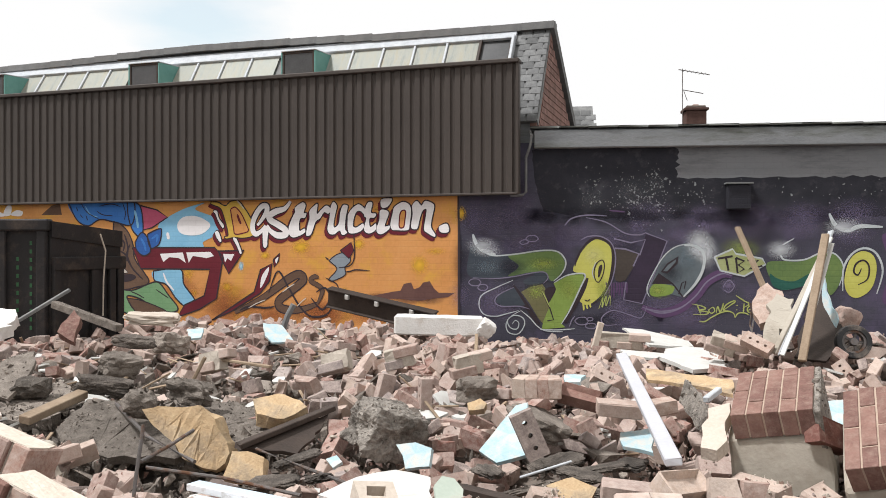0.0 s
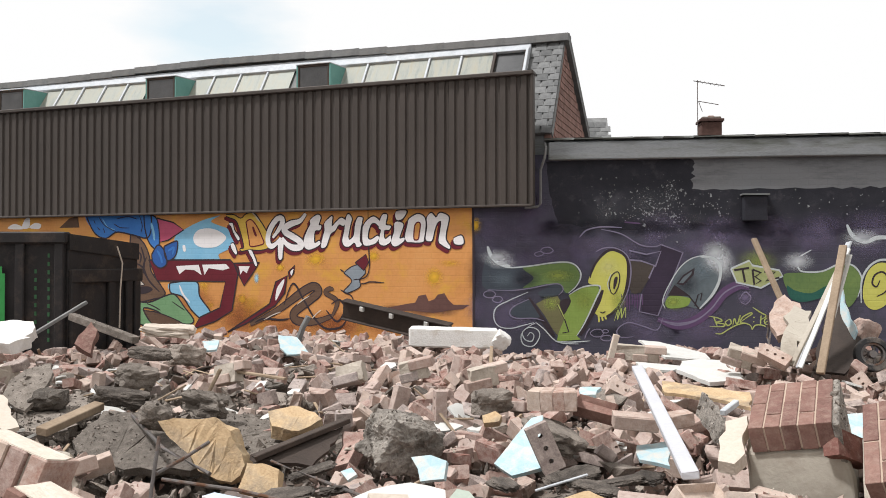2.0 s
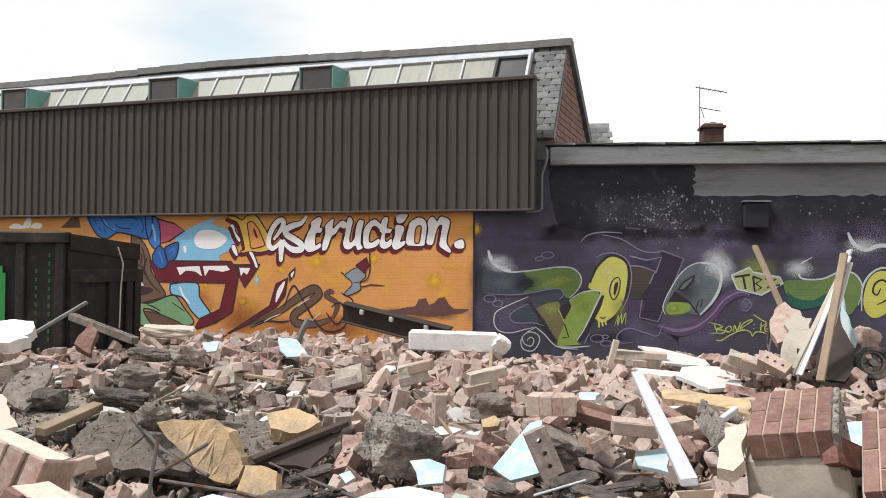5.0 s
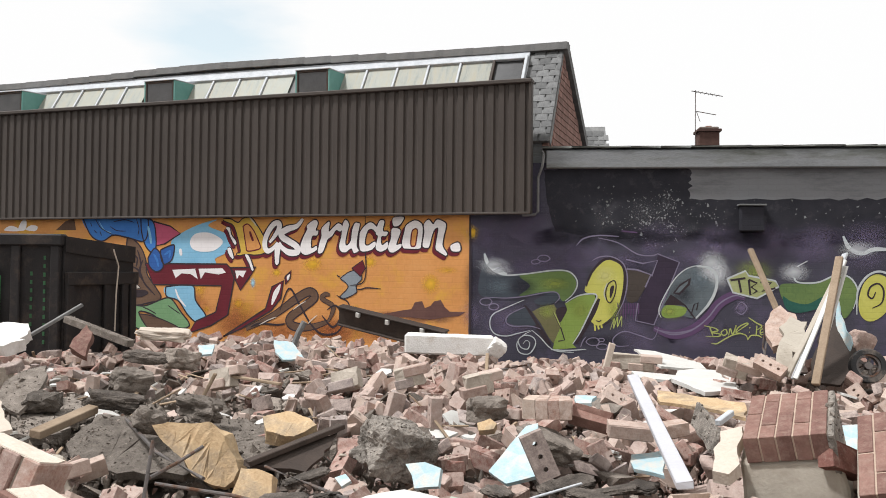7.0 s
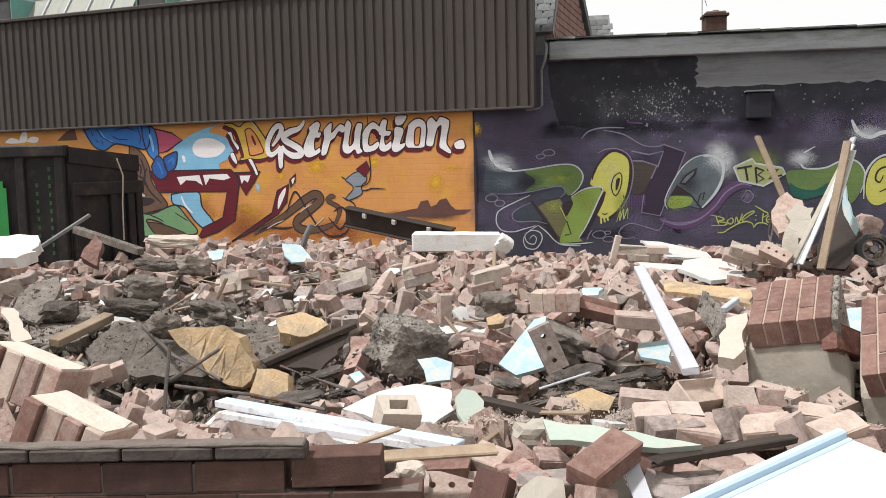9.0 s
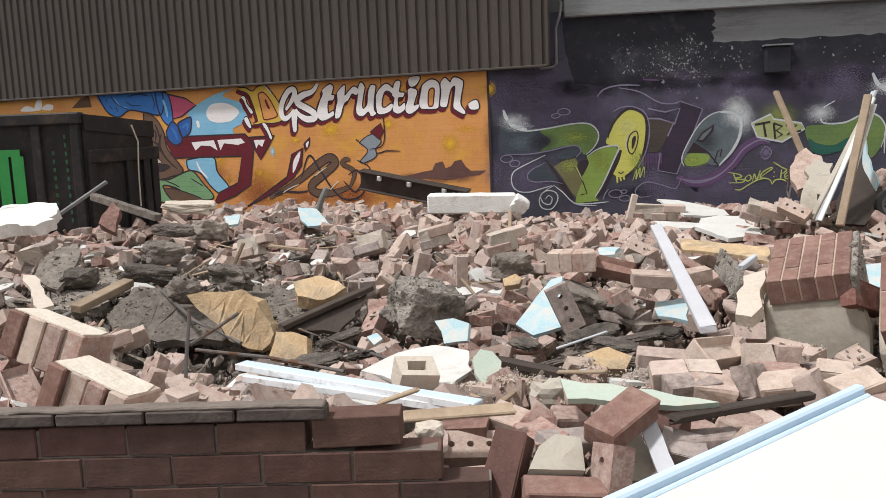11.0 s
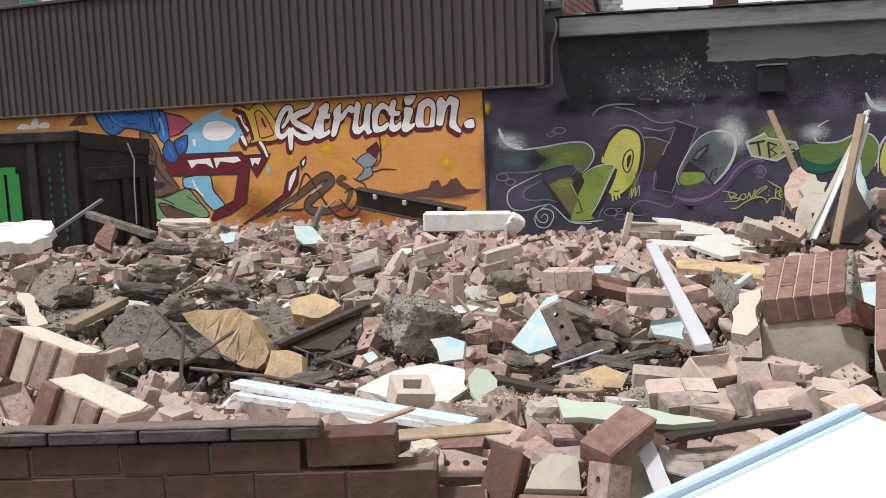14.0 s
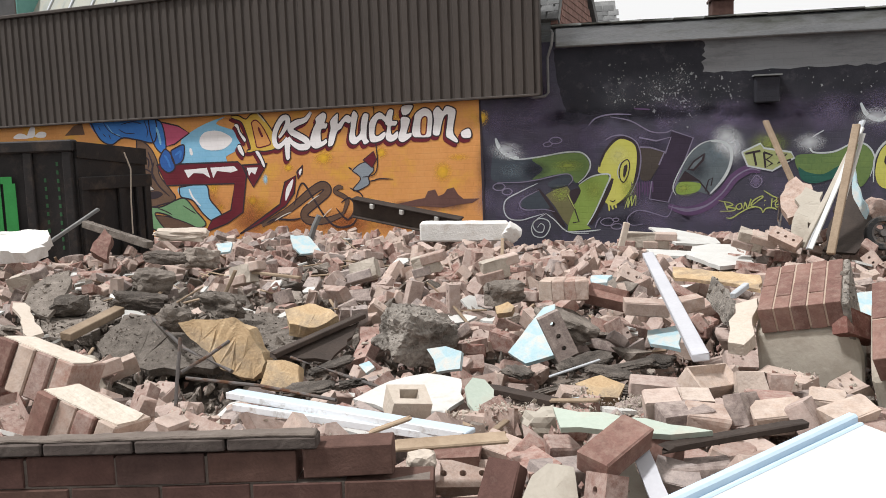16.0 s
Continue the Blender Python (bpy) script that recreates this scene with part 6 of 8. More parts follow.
def wall_block(fl, fr, br, bl, deep, cols, rows, label):
    """A fallen piece of wall: facing bricks on its upper side, render below."""
    fl, fr, br, bl = (Vector(q) for q in (fl, fr, br, bl))
    ex, ey = (fr - fl), (bl - fl)
    wx, wy = ex.length, ey.length
    ex.normalize()
    n = ex.cross(ey).normalized()
    ey = n.cross(ex)
    m = Matrix.Translation(fl) @ Matrix((ex, ey, n)).transposed().to_4x4()
    b = thing("brickwork_block", label, "brickwork", m)
    part("mortar_bed", box(0.003, 0.003, -0.1, wx - 0.003, wy - 0.003, -0.0035, 0.001), M_BLOCK_MORTAR, b)
    pitch = wx / cols
    rnd = random.Random(cols)
    for i in range(cols):
        y = -0.11 if i % 2 else 0.0
        while y < wy - 0.01:
            y0, y1 = max(0.0, y), min(wy, y + 0.213)
            if y1 - y0 > 0.02:
                part("brick", box(i * pitch + 0.0035, y0, -0.104, (i + 1) * pitch - 0.0035, y1, rnd.uniform(-0.0015, 0.002), 0.002), M_BLOCK_BRICK, b)
            y += 0.221
    body = box(-0.03, 0.012, -deep, wx + 0.02, wy + 0.02, -0.106, 0.012)
    bmesh.ops.subdivide_edges(body, edges=[e for e in body.edges if e.calc_length() > 0.1], cuts=5)
    for v in body.verts:
        k = 0.03 * noise.noise(v.co * 8) * (1.0 if v.co.z < -0.2 else 0.3)
        v.co += Vector((k, k * 0.4, k))
        v.co.y -= 0.32 * (-0.106 - v.co.z) * (1.0 if v.co.y < wy * 0.5 else 0.0)
    part("render_body", body, M_RENDER, b, "grey-brown cement render")
    edge = box(wx - 0.004, -0.004, -0.3, wx + 0.022, wy, -0.004, 0.006)
    part("mortar_edge", edge, M_AGGREGATE, b)


def lime_block(fl, fr, bl, deep, seed):
    """A lump of brickwork with a pale limewashed face uppermost, its brick ends showing in front."""
    fl, fr, bl = (Vector(q) for q in (fl, fr, bl))
    ex, ey = fr - fl, bl - fl
    sx, sy = ex.length, ey.length
    ex.normalize()
    n = ex.cross(ey).normalized()
    ey = n.cross(ex)
    b = thing("limewashed_brickwork", "lump of brickwork with a pale limewashed face", "brickwork", Matrix.Translation(fl) @ Matrix((ex, ey, n)).transposed().to_4x4())
    rnd = random.Random(seed)
    top = shard([(0.012, 0.014), (sx * 0.5, 0.01), (sx * 0.95, 0.014), (sx * 0.97, sy * 0.5), (sx * 0.9, sy * 0.84), (sx * 0.4, sy * 0.8), (0.02, sy * 0.82)], 0.006, seed, 0.007)
    part("lime_face", top, M_LIME, b, "pale limewashed plaster")
    nx = max(2, round(sx / 0.075))
    for k in range(1):
        for i in range(nx):
            x0, z0 = sx * i / nx + (0.02 if k else 0), -0.003 - deep * rnd.uniform(0.94, 1.0)
            part("brick", box(x0 + 0.005, rnd.uniform(-0.012, 0.012), z0 + 0.005, x0 + sx / nx - 0.006, sy * rnd.uniform(0.8, 1.0), -0.004, 0.005), (M_BLOCK_BRICK, M_PALE_BRICK, M_RUBBLE, M_PALE_BRICK)[i % 4], b)
    part("mortar_bed", box(0.015, 0.016, -deep + 0.01, sx - 0.02, sy * 0.8, -0.006, 0.004), M_MORTAR, b)


def brickwork_lump(c, rot, across, seed):
    """A few bricks still held together by their mortar."""
    b = thing("brickwork_lump", "few dusty bricks still joined by pale mortar", "brickwork", pose(*c, *rot), group="lumps of brickwork in the rubble")
    rnd = random.Random(seed)
    wide = across * 0.225
    for k in range(2):
        for i in range(across):
            x0 = -wide / 2 + i * 0.225 + (0.1 if k else 0.0)
            if rnd.random() < (0.15 if i else 0.45 * k):
                continue
            slew = rnd.uniform(-0.03, 0.03)
            part("brick", box(x0 + slew, -0.051 + slew * 0.4, k * 0.075 - 0.07, x0 + slew + rnd.uniform(0.12, 0.215), 0.051 + slew * 0.4, k * 0.075 - 0.004, 0.006), M_RUBBLE, b)
    m = box(-wide / 2 + 0.015, -0.044, -0.065, wide / 2 - 0.02, 0.046, 0.066, 0.004)
    bmesh.ops.subdivide_edges(m, edges=m.edges[:], cuts=2)
    for v in m.verts:
        v.co += 0.016 * noise.noise_vector(v.co * 22 + Vector((seed, 0, 0)))
    part("mortar", m, M_MORTAR, b)


def fallen_beam(p0, p1):
    b = thing("steel_beam", "dark rusted beam with pale brackets, fallen against the wall", "beam", beam_m(p0, p1, 12))
    ln = (Vector(p1) - Vector(p0)).length
    part("web", box(0, -0.02, -0.1, ln, 0.02, 0.1, 0.004), M_DARK_WOOD, b)
    part("top_flange", box(0, -0.06, 0.101, ln, 0.06, 0.12, 0.004), M_DARK_WOOD, b)
    part("bottom_flange", box(0, -0.06, -0.12, ln, 0.06, -0.101, 0.004), M_DARK_WOOD, b)
    for k in (0.18, 0.46, 0.78):
        part("bracket", box(ln * k, -0.066, 0.04, ln * k + 0.05, -0.024, 0.1, 0.006), M_WHITE, b, "pale bracket")


def fascia(p0, p1):
    p0, p1 = Vector(p0), Vector(p1)
    p0 = p0 - (p1 - p0) * 0.6
    m = beam_m(p0, p1)
    ln = (p1 - p0).length
    f = thing("fascia_board", "large white plastic panel with a pale blue trim", "panel", m)
    part("panel", box(0.0, -0.85, -0.03, ln - 0.01, -0.022, -0.004, 0.004), M_WHITE_CLEAN, f, m=pose(0, 0, 0, 8))
    part("trim", box(0, -0.002, -0.022, ln, 0.028, 0.012, 0.006), M_BLUE_TRIM, f)
    part("trim_step", box(0, -0.020, -0.03, ln - 0.004, -0.004, -0.006, 0.004), M_BLUE_TRIM, f)
    part("return_lip", box(0, 0.012, -0.14, ln, 0.026, -0.024, 0.004), M_WHITE_CLEAN, f)


# low brick garden wall in front, broken off at its end
# its front lies in shade, which the dark brick, mortar and coping colours carry
garden_wall = thing("garden_wall", "low broken wall of red brick with a mortar-topped coping, coloured dark as in shade", "wall", pose(0, 2.2, 0), kind="structure")
rnd = random.Random(21)
brick_meshes = []
for i in range(5):
    b = box(0, 0, 0, 0.242, 0.1025, 0.084, 0.003)
    for v in b.verts:
        v.co += Vector((rnd.uniform(-0.0015, 0.0015), rnd.uniform(-0.0015, 0.0015), rnd.uniform(-0.0015, 0.0015)))
    brick_meshes.append(mesh_of(b, "brick", M_DARK_BRICK))
ENDS = [(-0.234, -0.484), (-0.108, -0.364), (0.037, -0.484)] + [(0.07, -0.364), (0.1, -0.484), (0.12, -0.364), (0.12, -0.484), (0.12, -0.364), (0.12, -0.484)]
for row, (end, joint) in enumerate(ENDS):
    z0 = 0.846 - 0.0905 * (row + 1)
    x = joint
    while x + 0.1 < end:
        x += 0.25
    x -= 0.25
    while x > -3.4:
        shift = 0.012 if (row == 0 and x > -0.49) else 0.0
        w = min(1.0, (end - x) / 0.242)
        part("brick", brick_meshes[rnd.randrange(5)], M_DARK_BRICK, garden_wall, m=pose(x + 0.004 + shift, rnd.uniform(-0.0025, 0.0025), z0 + 0.003 + rnd.uniform(-0.001, 0.001) + (0.006 if shift else 0), rnd.uniform(-0.5, 0.5), -1.2 if shift else rnd.uniform(-0.2, 0.2), 0) @ Matrix.Diagonal((w, 1, 1, 1)))
        x -= 0.25
    bed = box(-3.4, 0.0065, z0 - 0.003, end - 0.02, 0.098, z0 + (0.087 if row else 0.078), 0.001)
    if row == 0:  # the open joint near the end of the top course
        bmesh.ops.bisect_plane(bed, geom=bed.verts[:] + bed.edges[:] + bed.faces[:], plane_co=(-0.49, 0, 0), plane_no=(1, 0, 0), clear_outer=True)
        bmesh.ops.holes_fill(bed, edges=[e for e in bed.edges if e.is_boundary])
    part("mortar_course", bed, M_DARK_MORTAR, garden_wall)
x = -0.425
coping_mesh = None
while x > -3.4:
    x -= 0.25
    c = part("coping_brick", coping_mesh or box(0, -0.012, 0, 0.244, 0.05, 0.034, 0.004), M_COPING, garden_wall, m=pose(x + 0.004, rnd.uniform(-0.003, 0.003), 0.850, 0, rnd.uniform(-0.3, 0.3), 0))
    coping_mesh = c.data
top = box(-3.4, -0.008, 0.883, -0.43, 0.046, 0.894, 0.004)
bmesh.ops.subdivide_edges(top, edges=[e for e in top.edges if e.calc_length() > 1], cuts=70)
for v in top.verts:
    v.co += Vector((0, 0.008 * noise.noise(v.co * 30), 0.006 * noise.noise(v.co * 17)))
part("mortar_top", top, M_DARK_MORTAR, garden_wall, "rough grey mortar left on the coping")

# roll-on skip by the wall
skip = thing("skip_container", "large black steel waste skip with green stencilled marks", "skip", pose(-3.97, 8.5, 0, 0, 0, 3))
part("side", box(-4.0, 0, 0.1, 0.0, 0.05, 1.84, 0.008), M_SKIP, skip)
part("rim", box(-4.05, -0.06, 1.80, 0.03, 0.08, 1.92, 0.015), M_SKIP, skip, "heavy top rail")
part("far_side", box(-4.0, 1.5, 0.1, -0.3, 1.55, 1.8, 0.008), M_SKIP, skip)
part("bottom", box(-4.0, 0.06, 0.1, -0.1, 1.5, 0.16), M_SKIP, skip)
for i, x in enumerate((-0.09, -0.48, -1.0, -1.5, -2.0, -2.5, -3.0, -3.5)):
    part("rib", box(x, -0.05, 0.1, x + 0.09, -0.002, 1.80, 0.01), M_SKIP, skip)
end = part("end_gate", box(0, -0.03, 0.1, 1.08, 0.02, 1.76, 0.008), M_SKIP, skip, m=pose(0.0, 0.02, 0, 0, 0, 70))
rail = shard([(0, 1.74), (0.0, 1.9), (1.08, 1.82), (1.08, 1.64)], 0.09, 1)
part("gate_rail", rail, M_SKIP, end, m=pose(0, -0.05, 0, 90))
part("gate_bar", box(0.0, -0.09, 1.40, 1.1, -0.034, 1.54, 0.01), M_SKIP, end)
for x in (0.0, 0.56, 0.84, 0.98):
    part("gate_post", box(x, -0.08, 0.1, x + 0.1, -0.034, 1.42, 0.01), M_SKIP, end)
part("chain", rod([(0.62, -0.1, 1.78), (0.68, -0.12, 1.6), (0.66, -0.11, 1.3), (0.66, -0.1, 0.9)], 0.008), M_PALE, skip, "pale rope hanging over the gate", m=pose(0.02, 0.02, 0, 0, 0, 70))
# stencilled marks stand for a number and a word
for x0, x1, z0, z1 in ((-0.83, -0.72, 0.9, 1.5), (-0.69, -0.57, 0.9, 1.5), (-0.8, -0.6, 1.5, 1.57)):
    part("green_mark", box(x0, -0.056, z0, x1, -0.0505, z1), M_GREEN_PAINT, skip, "bright green stencilled bar")
for col, (x, top_z, n) in enumerate(((-0.30, 1.5, 7), (-0.17, 1.66, 11))):
    for k in range(n):
        z = top_z - k * 0.085
        part("green_mark", box(x, -0.006, z, x + 0.022, -0.001, z + 0.04), M_FADED_GREEN, skip)
fallen_beam((-1.36, 10.1, 1.05), (-0.08, 9.5, 0.8))
# far slab and rocks
slab = thing("concrete_lintel", "pale concrete lintel block lying on the rubble", "lintel", beam_m((-0.51, 9, 0.824), (0.415, 9, 0.8)))
part("block", raw_slab(0.93, 0.3, 0.2), M_LIME_WHITE, slab)
board("white_slab", "white plastered slab of broken wall lying tilted", "wall slab", M_LIME_WHITE, [(-4.2, 7.0, 0.975), (-4.13, 7.4, 1.08), (-3.93, 7.42, 1.1), (-3.73, 7.4, 1.09), (-3.62, 7.12, 1.0), (-3.72, 6.95, 0.93), (-4.01, 6.95, 0.935)], 0.11, 0.03)
solid("white_stone", lump(0.17, 0.14, 0.16, 4, 0.08, 3, 0.97), M_LIME_WHITE, "small white broken block", "rubble lump", pose(0.455, 8.88, 0.79, 20, 35, 10))
board("blue_plaster_piece", "pale blue painted plaster piece", "plaster piece", M_BLUE, [(-1.74, 8.2, 0.911), (-1.56, 8.2, 0.882), (-1.39, 7.95, 0.749), (-1.59, 7.9, 0.751), (-1.68, 8, 0.797)], 0.02, 0.012)
board("blue_plaster_piece", "pale blue painted plaster piece", "plaster piece", M_BLUE, [(-2.42, 8, 0.864), (-2.26, 8, 0.874), (-2.23, 7.8, 0.808), (-2.35, 7.8, 0.792)], 0.02, 0.012)
pipe("crumpled_foil", "crumpled grey metal strip standing out of the rubble", "metal strip", M_LEAD, [(-1.6, 8.4, 0.79), (-1.54, 8.4, 0.958), (-1.48, 8.4, 1.07)], 0.03)
bar("grey_lath", "grey metal channel leaning on the rubble", "metal channel", M_LEAD, (-3.82, 7.6, 0.97), (-3.48, 7.9, 1.24), 0.05, 0.03, 0, 0)
bar("concrete_rail", "grey concrete rail lying among bricks", "concrete rail", M_DARK_BITS, (-3.44, 7.5, 1.13), (-2.71, 7.1, 0.956), 0.07, 0.06, 0, 0)
board("brick_slab", "upended slab of red brickwork", "brickwork", M_BLOCK_BRICK, [(-3.09, 6.8, 0.937), (-3.05, 7, 1.13), (-2.96, 6.95, 1.06), (-2.94, 6.75, 0.891)], 0.07, 0.004)
chunk("pale_slab", "pale broken slab lying on bricks", "rubble lump", M_PALE, (-2.5, 7.3, 1.02), (0.44, 0.2, 0.1), (6, 4, 12), 0.3, 71)
chunk("charred_post", "dark charred timber post end", "post", M_CHAR, (-2.52, 6.9, 0.87), (0.4, 0.1, 0.1), (8, 3, -20), 0.3, 73)
chunk("concrete_lump", "rough grey lump of concrete", "concrete lump", M_GREY_BITS, (-2.34, 6.16, 0.78), (0.26, 0.2, 0.17), (10, 10, 30), 0.3, 6)
chunk("concrete_lump", "rough grey lump of concrete", "concrete lump", M_GREY_BITS, (-2.31, 7.21, 0.82), (0.28, 0.22, 0.18), (0, 10, 50), 0.3, 7)
board("slate_sheet", "dark grey sheet standing in the rubble", "sheet", M_DARK_BITS, [(-2.681, 4.950, 0.813), (-2.735, 5.150, 0.892), (-2.692, 5.250, 0.942), (-2.556, 5.300, 0.993), (-2.489, 5.150, 0.914), (-2.479, 4.950, 0.798), (-2.495, 4.850, 0.759)], 0.025, 0.012)
board("green_board", "pale splintered board leaning on rubble", "board", M_PALE, [(-2.33, 4.2, 0.952), (-2.27, 4.2, 0.961), (-2.03, 3.9, 0.849), (-2.08, 3.85, 0.853)], 0.02, 0.012)
bar("wood_batten", "raw wooden batten lying across the rubble", "batten", M_WOOD, (-2.2, 4.45, 0.72), (-2.09, 4.92, 0.78), 0.07, 0.045, 8, 0)
board("felt_sheet", "large dark torn sheet of roofing felt and mortar", "felt sheet", M_DARK_BITS, [(-2.05, 4.48, 0.67), (-2.0, 4.75, 0.775), (-1.69, 4.78, 0.765), (-1.42, 4.55, 0.67), (-1.3, 4.33, 0.565), (-1.55, 4.28, 0.555), (-1.9, 4.28, 0.6)], 0.045, 0.02)
board("felt_sheet", "large dark torn sheet of roofing felt and mortar", "felt sheet", M_DARK_BITS, [(-1.62, 5.3, 0.7), (-1.22, 5.13, 0.7), (-0.911, 4.87, 0.62), (-1, 4.41, 0.58), (-1.31, 4.64, 0.6)], 0.04, 0.03)
board("mortar_slab", "dark rough slab of felt and mortar in the rubble", "mortar slab", M_DARK_BITS, [(-2.56, 4.89, 0.74), (-2.47, 5.44, 0.78), (-2.26, 5.21, 0.74), (-2.13, 4.61, 0.7), (-2.37, 4.57, 0.7)], 0.06, 0.03)
foam([(-1.465, 4.161, 0.846), (-1.393, 4.17, 0.869), (-1.205, 4.162, 0.84), (-1.094, 4.148, 0.795), (-1.026, 4.113, 0.692), (-1.021, 4.096, 0.64), (-1.05, 4.079, 0.592), (-1.11, 4.07, 0.57), (-1.22, 4.078, 0.596), (-1.326, 4.099, 0.66), (-1.411, 4.132, 0.759)], 0.12)
chunk("charred_post", "dark charred timber lying across the rubble", "post", M_CHAR, (-1.967, 4.95, 0.82), (0.36, 0.1, 0.1), (5, 6, -8), 0.3, 81)
chunk("slate_piece", "dark rough lump of burnt felt and mortar", "slab piece", M_DARK_BITS, (-1.62, 4.52, 0.79), (0.17, 0.15, 0.13), (10, 20, 30), 0.3, 82)
chunk("slate_piece", "dark rough lump of burnt felt and mortar", "slab piece", M_DARK_BITS, (-1.48, 4.95, 0.79), (0.24, 0.16, 0.12), (0, 12, -10), 0.4, 83)
chunk("slate_piece", "dark rough lump of burnt felt and mortar", "slab piece", M_DARK_BITS, (-2.44, 5.02, 0.8), (0.2, 0.16, 0.11), (12, 0, 20), 0.4, 84)
foam([(-0.971, 3.9, 0.704), (-0.891, 3.894, 0.694), (-0.802, 3.874, 0.667), (-0.801, 3.8, 0.579), (-0.899, 3.809, 0.592), (-0.999, 3.823, 0.612)], 0.07)
foam([(-1.07, 4.777, 0.791), (-0.953, 4.8, 0.798), (-0.794, 4.747, 0.767), (-0.739, 4.702, 0.744), (-0.851, 4.62, 0.709), (-1.032, 4.65, 0.728)], 0.08)
foam([(0.13, 4.56, 0.79), (0.2, 4.58, 0.81), (0.24, 4.55, 0.79), (0.22, 4.52, 0.765), (0.14, 4.52, 0.76)], 0.04)
foam([(0.417, 3.341, 0.692), (0.528, 3.38, 0.711), (0.606, 3.332, 0.682), (0.567, 3.26, 0.645), (0.458, 3.267, 0.652)], 0.06)
bar("dark_board", "dark stained timber board tilted on edge", "board", M_DARK_WOOD, (-0.998, 4.12, 0.66), (-0.629, 4.79, 0.72), 0.05, 0.03, 0, 0.01)
board("brown_sheet", "dark brown timber sheet lying tilted", "panel", M_DARK_WOOD, [(-1, 4.17, 0.64), (-0.642, 4.76, 0.7), (-0.677, 4.46, 0.62), (-0.732, 4.25, 0.6)], 0.02, 0.012)
pipe("steel_rod", "thin rusty steel rod sticking up", "steel rod", M_STEEL, [(-1.06, 3, 0.999), (-1.07, 2.95, 0.822), (-1.07, 2.9, 0.665)], 0.007)
pipe("steel_rod", "thin rusty steel rod lying across the rubble", "steel rod", M_STEEL, [(-1.89, 4.84, 0.76), (-1.42, 4.07, 0.72), (-1.12, 3.82, 0.66)], 0.010)
pipe("steel_rod", "thin rusty steel rod lying across the rubble", "steel rod", M_STEEL, [(-1.28, 3.59, 0.72), (-1.21, 3.74, 0.75), (-1.13, 3.84, 0.8)], 0.008)
pipe("grey_conduit", "long grey metal conduit lying across the rubble", "conduit", M_STEEL, [(-1.25, 3.57, 0.7), (-0.915, 3.55, 0.66), (-0.567, 3.37, 0.64)], 0.008)
pipe("grey_conduit", "long grey metal conduit lying across the rubble", "conduit", M_STEEL, [(-0.896, 4.07, 0.66), (-0.603, 3.78, 0.64), (-0.334, 3.4, 0.66)], 0.008)
bar("grey_strip", "pale metal strip lying on the rubble", "metal strip", M_WHITE_METAL, (0.323, 3.56, 0.66), (0.558, 3.67, 0.7), 0.012, 0.01, 0, 0)
bar("thin_lath", "thin wooden lath across the rubble", "lath", M_WOOD, (-1.7, 6.04, 0.85), (-1.17, 5.75, 0.82), 0.03, 0.02, 0, 0)
bar("thin_lath", "thin wooden lath leaning on the rubble", "lath", M_WOOD, (-1.56, 5.2, 0.76), (-1.46, 5.2, 0.957), 0.03, 0.02, 0, 0)
pipe("bent_rod", "bent dark rod over the bricks", "steel rod", M_STEEL, [(0.399, 7.4, 0.735), (0.647, 7.4, 0.785), (0.725, 7, 0.685)], 0.012)
bar("thin_lath", "thin pale upright lath among the bricks", "lath", M_WOOD, (0.299, 7.5, 0.863), (0.273, 7.2, 0.603), 0.03, 0.03, 0, 0)
trim_rail((-0.94, 3.19, 0.74), (-0.014, 2.63, 0.74), 0.06)
trim_rail((-0.9, 3.08, 0.72), (-0.066, 2.65, 0.72), 0.025)
board("white_plaster_piece", "white plaster sheet piece lying flat", "plaster piece", M_WHITE, [(-0.491, 3.33, 0.66), (-0.352, 3.48, 0.68), (-0.198, 3.53, 0.7), (-0.052, 3.44, 0.7), (-0.041, 3.25, 0.66), (-0.138, 3.1, 0.64), (-0.295, 3.19, 0.64)], 0.015, 0.012)
board("mint_plaster_piece", "pale mint plaster sheet piece lying flat", "plaster piece", M_MINT, [(-0.032, 3.220, 0.728), (-0.005, 3.280, 0.738), (0.044, 3.280, 0.734), (0.078, 3.240, 0.700), (0.070, 3.160, 0.660), (0.041, 3.080, 0.629), (0.008, 3.100, 0.645), (-0.025, 3.150, 0.675)], 0.015, 0.006)
board("blue_plaster_piece", "pale blue painted plaster piece", "plaster piece", M_BLUE, [(-0.207, 3.87, 0.72), (-0.13, 3.8, 0.76), (-0.047, 3.73, 0.74), (-0.059, 3.66, 0.68), (-0.17, 3.72, 0.66)], 0.018, 0.012)
board("blue_plaster_piece", "pale blue painted plaster piece", "plaster piece", M_BLUE, [(-0.535, 3.87, 0.66), (-0.486, 3.87, 0.68), (-0.454, 3.82, 0.66), (-0.495, 3.8, 0.64)], 0.015, 0.012)
board("blue_plaster_piece", "pale blue painted plaster piece", "plaster piece", M_BLUE, [(0.873, 4.17, 0.72), (1.02, 4.16, 0.74), (0.972, 3.92, 0.68), (0.857, 4.03, 0.68)], 0.018, 0.012)
board("blue_plaster_piece", "small pale blue plaster piece", "plaster piece", M_BLUE, [(0.372, 3.17, 0.68), (0.447, 3.17, 0.69), (0.475, 3.14, 0.67), (0.389, 3.14, 0.66)], 0.015, 0.012)
board("blue_plaster_piece", "pale blue painted plaster piece", "plaster piece", M_BLUE, [(0.752, 5.25, 0.84), (0.876, 5.2, 0.85), (0.823, 5.08, 0.82), (0.738, 5.1, 0.82)], 0.02, 0.012)
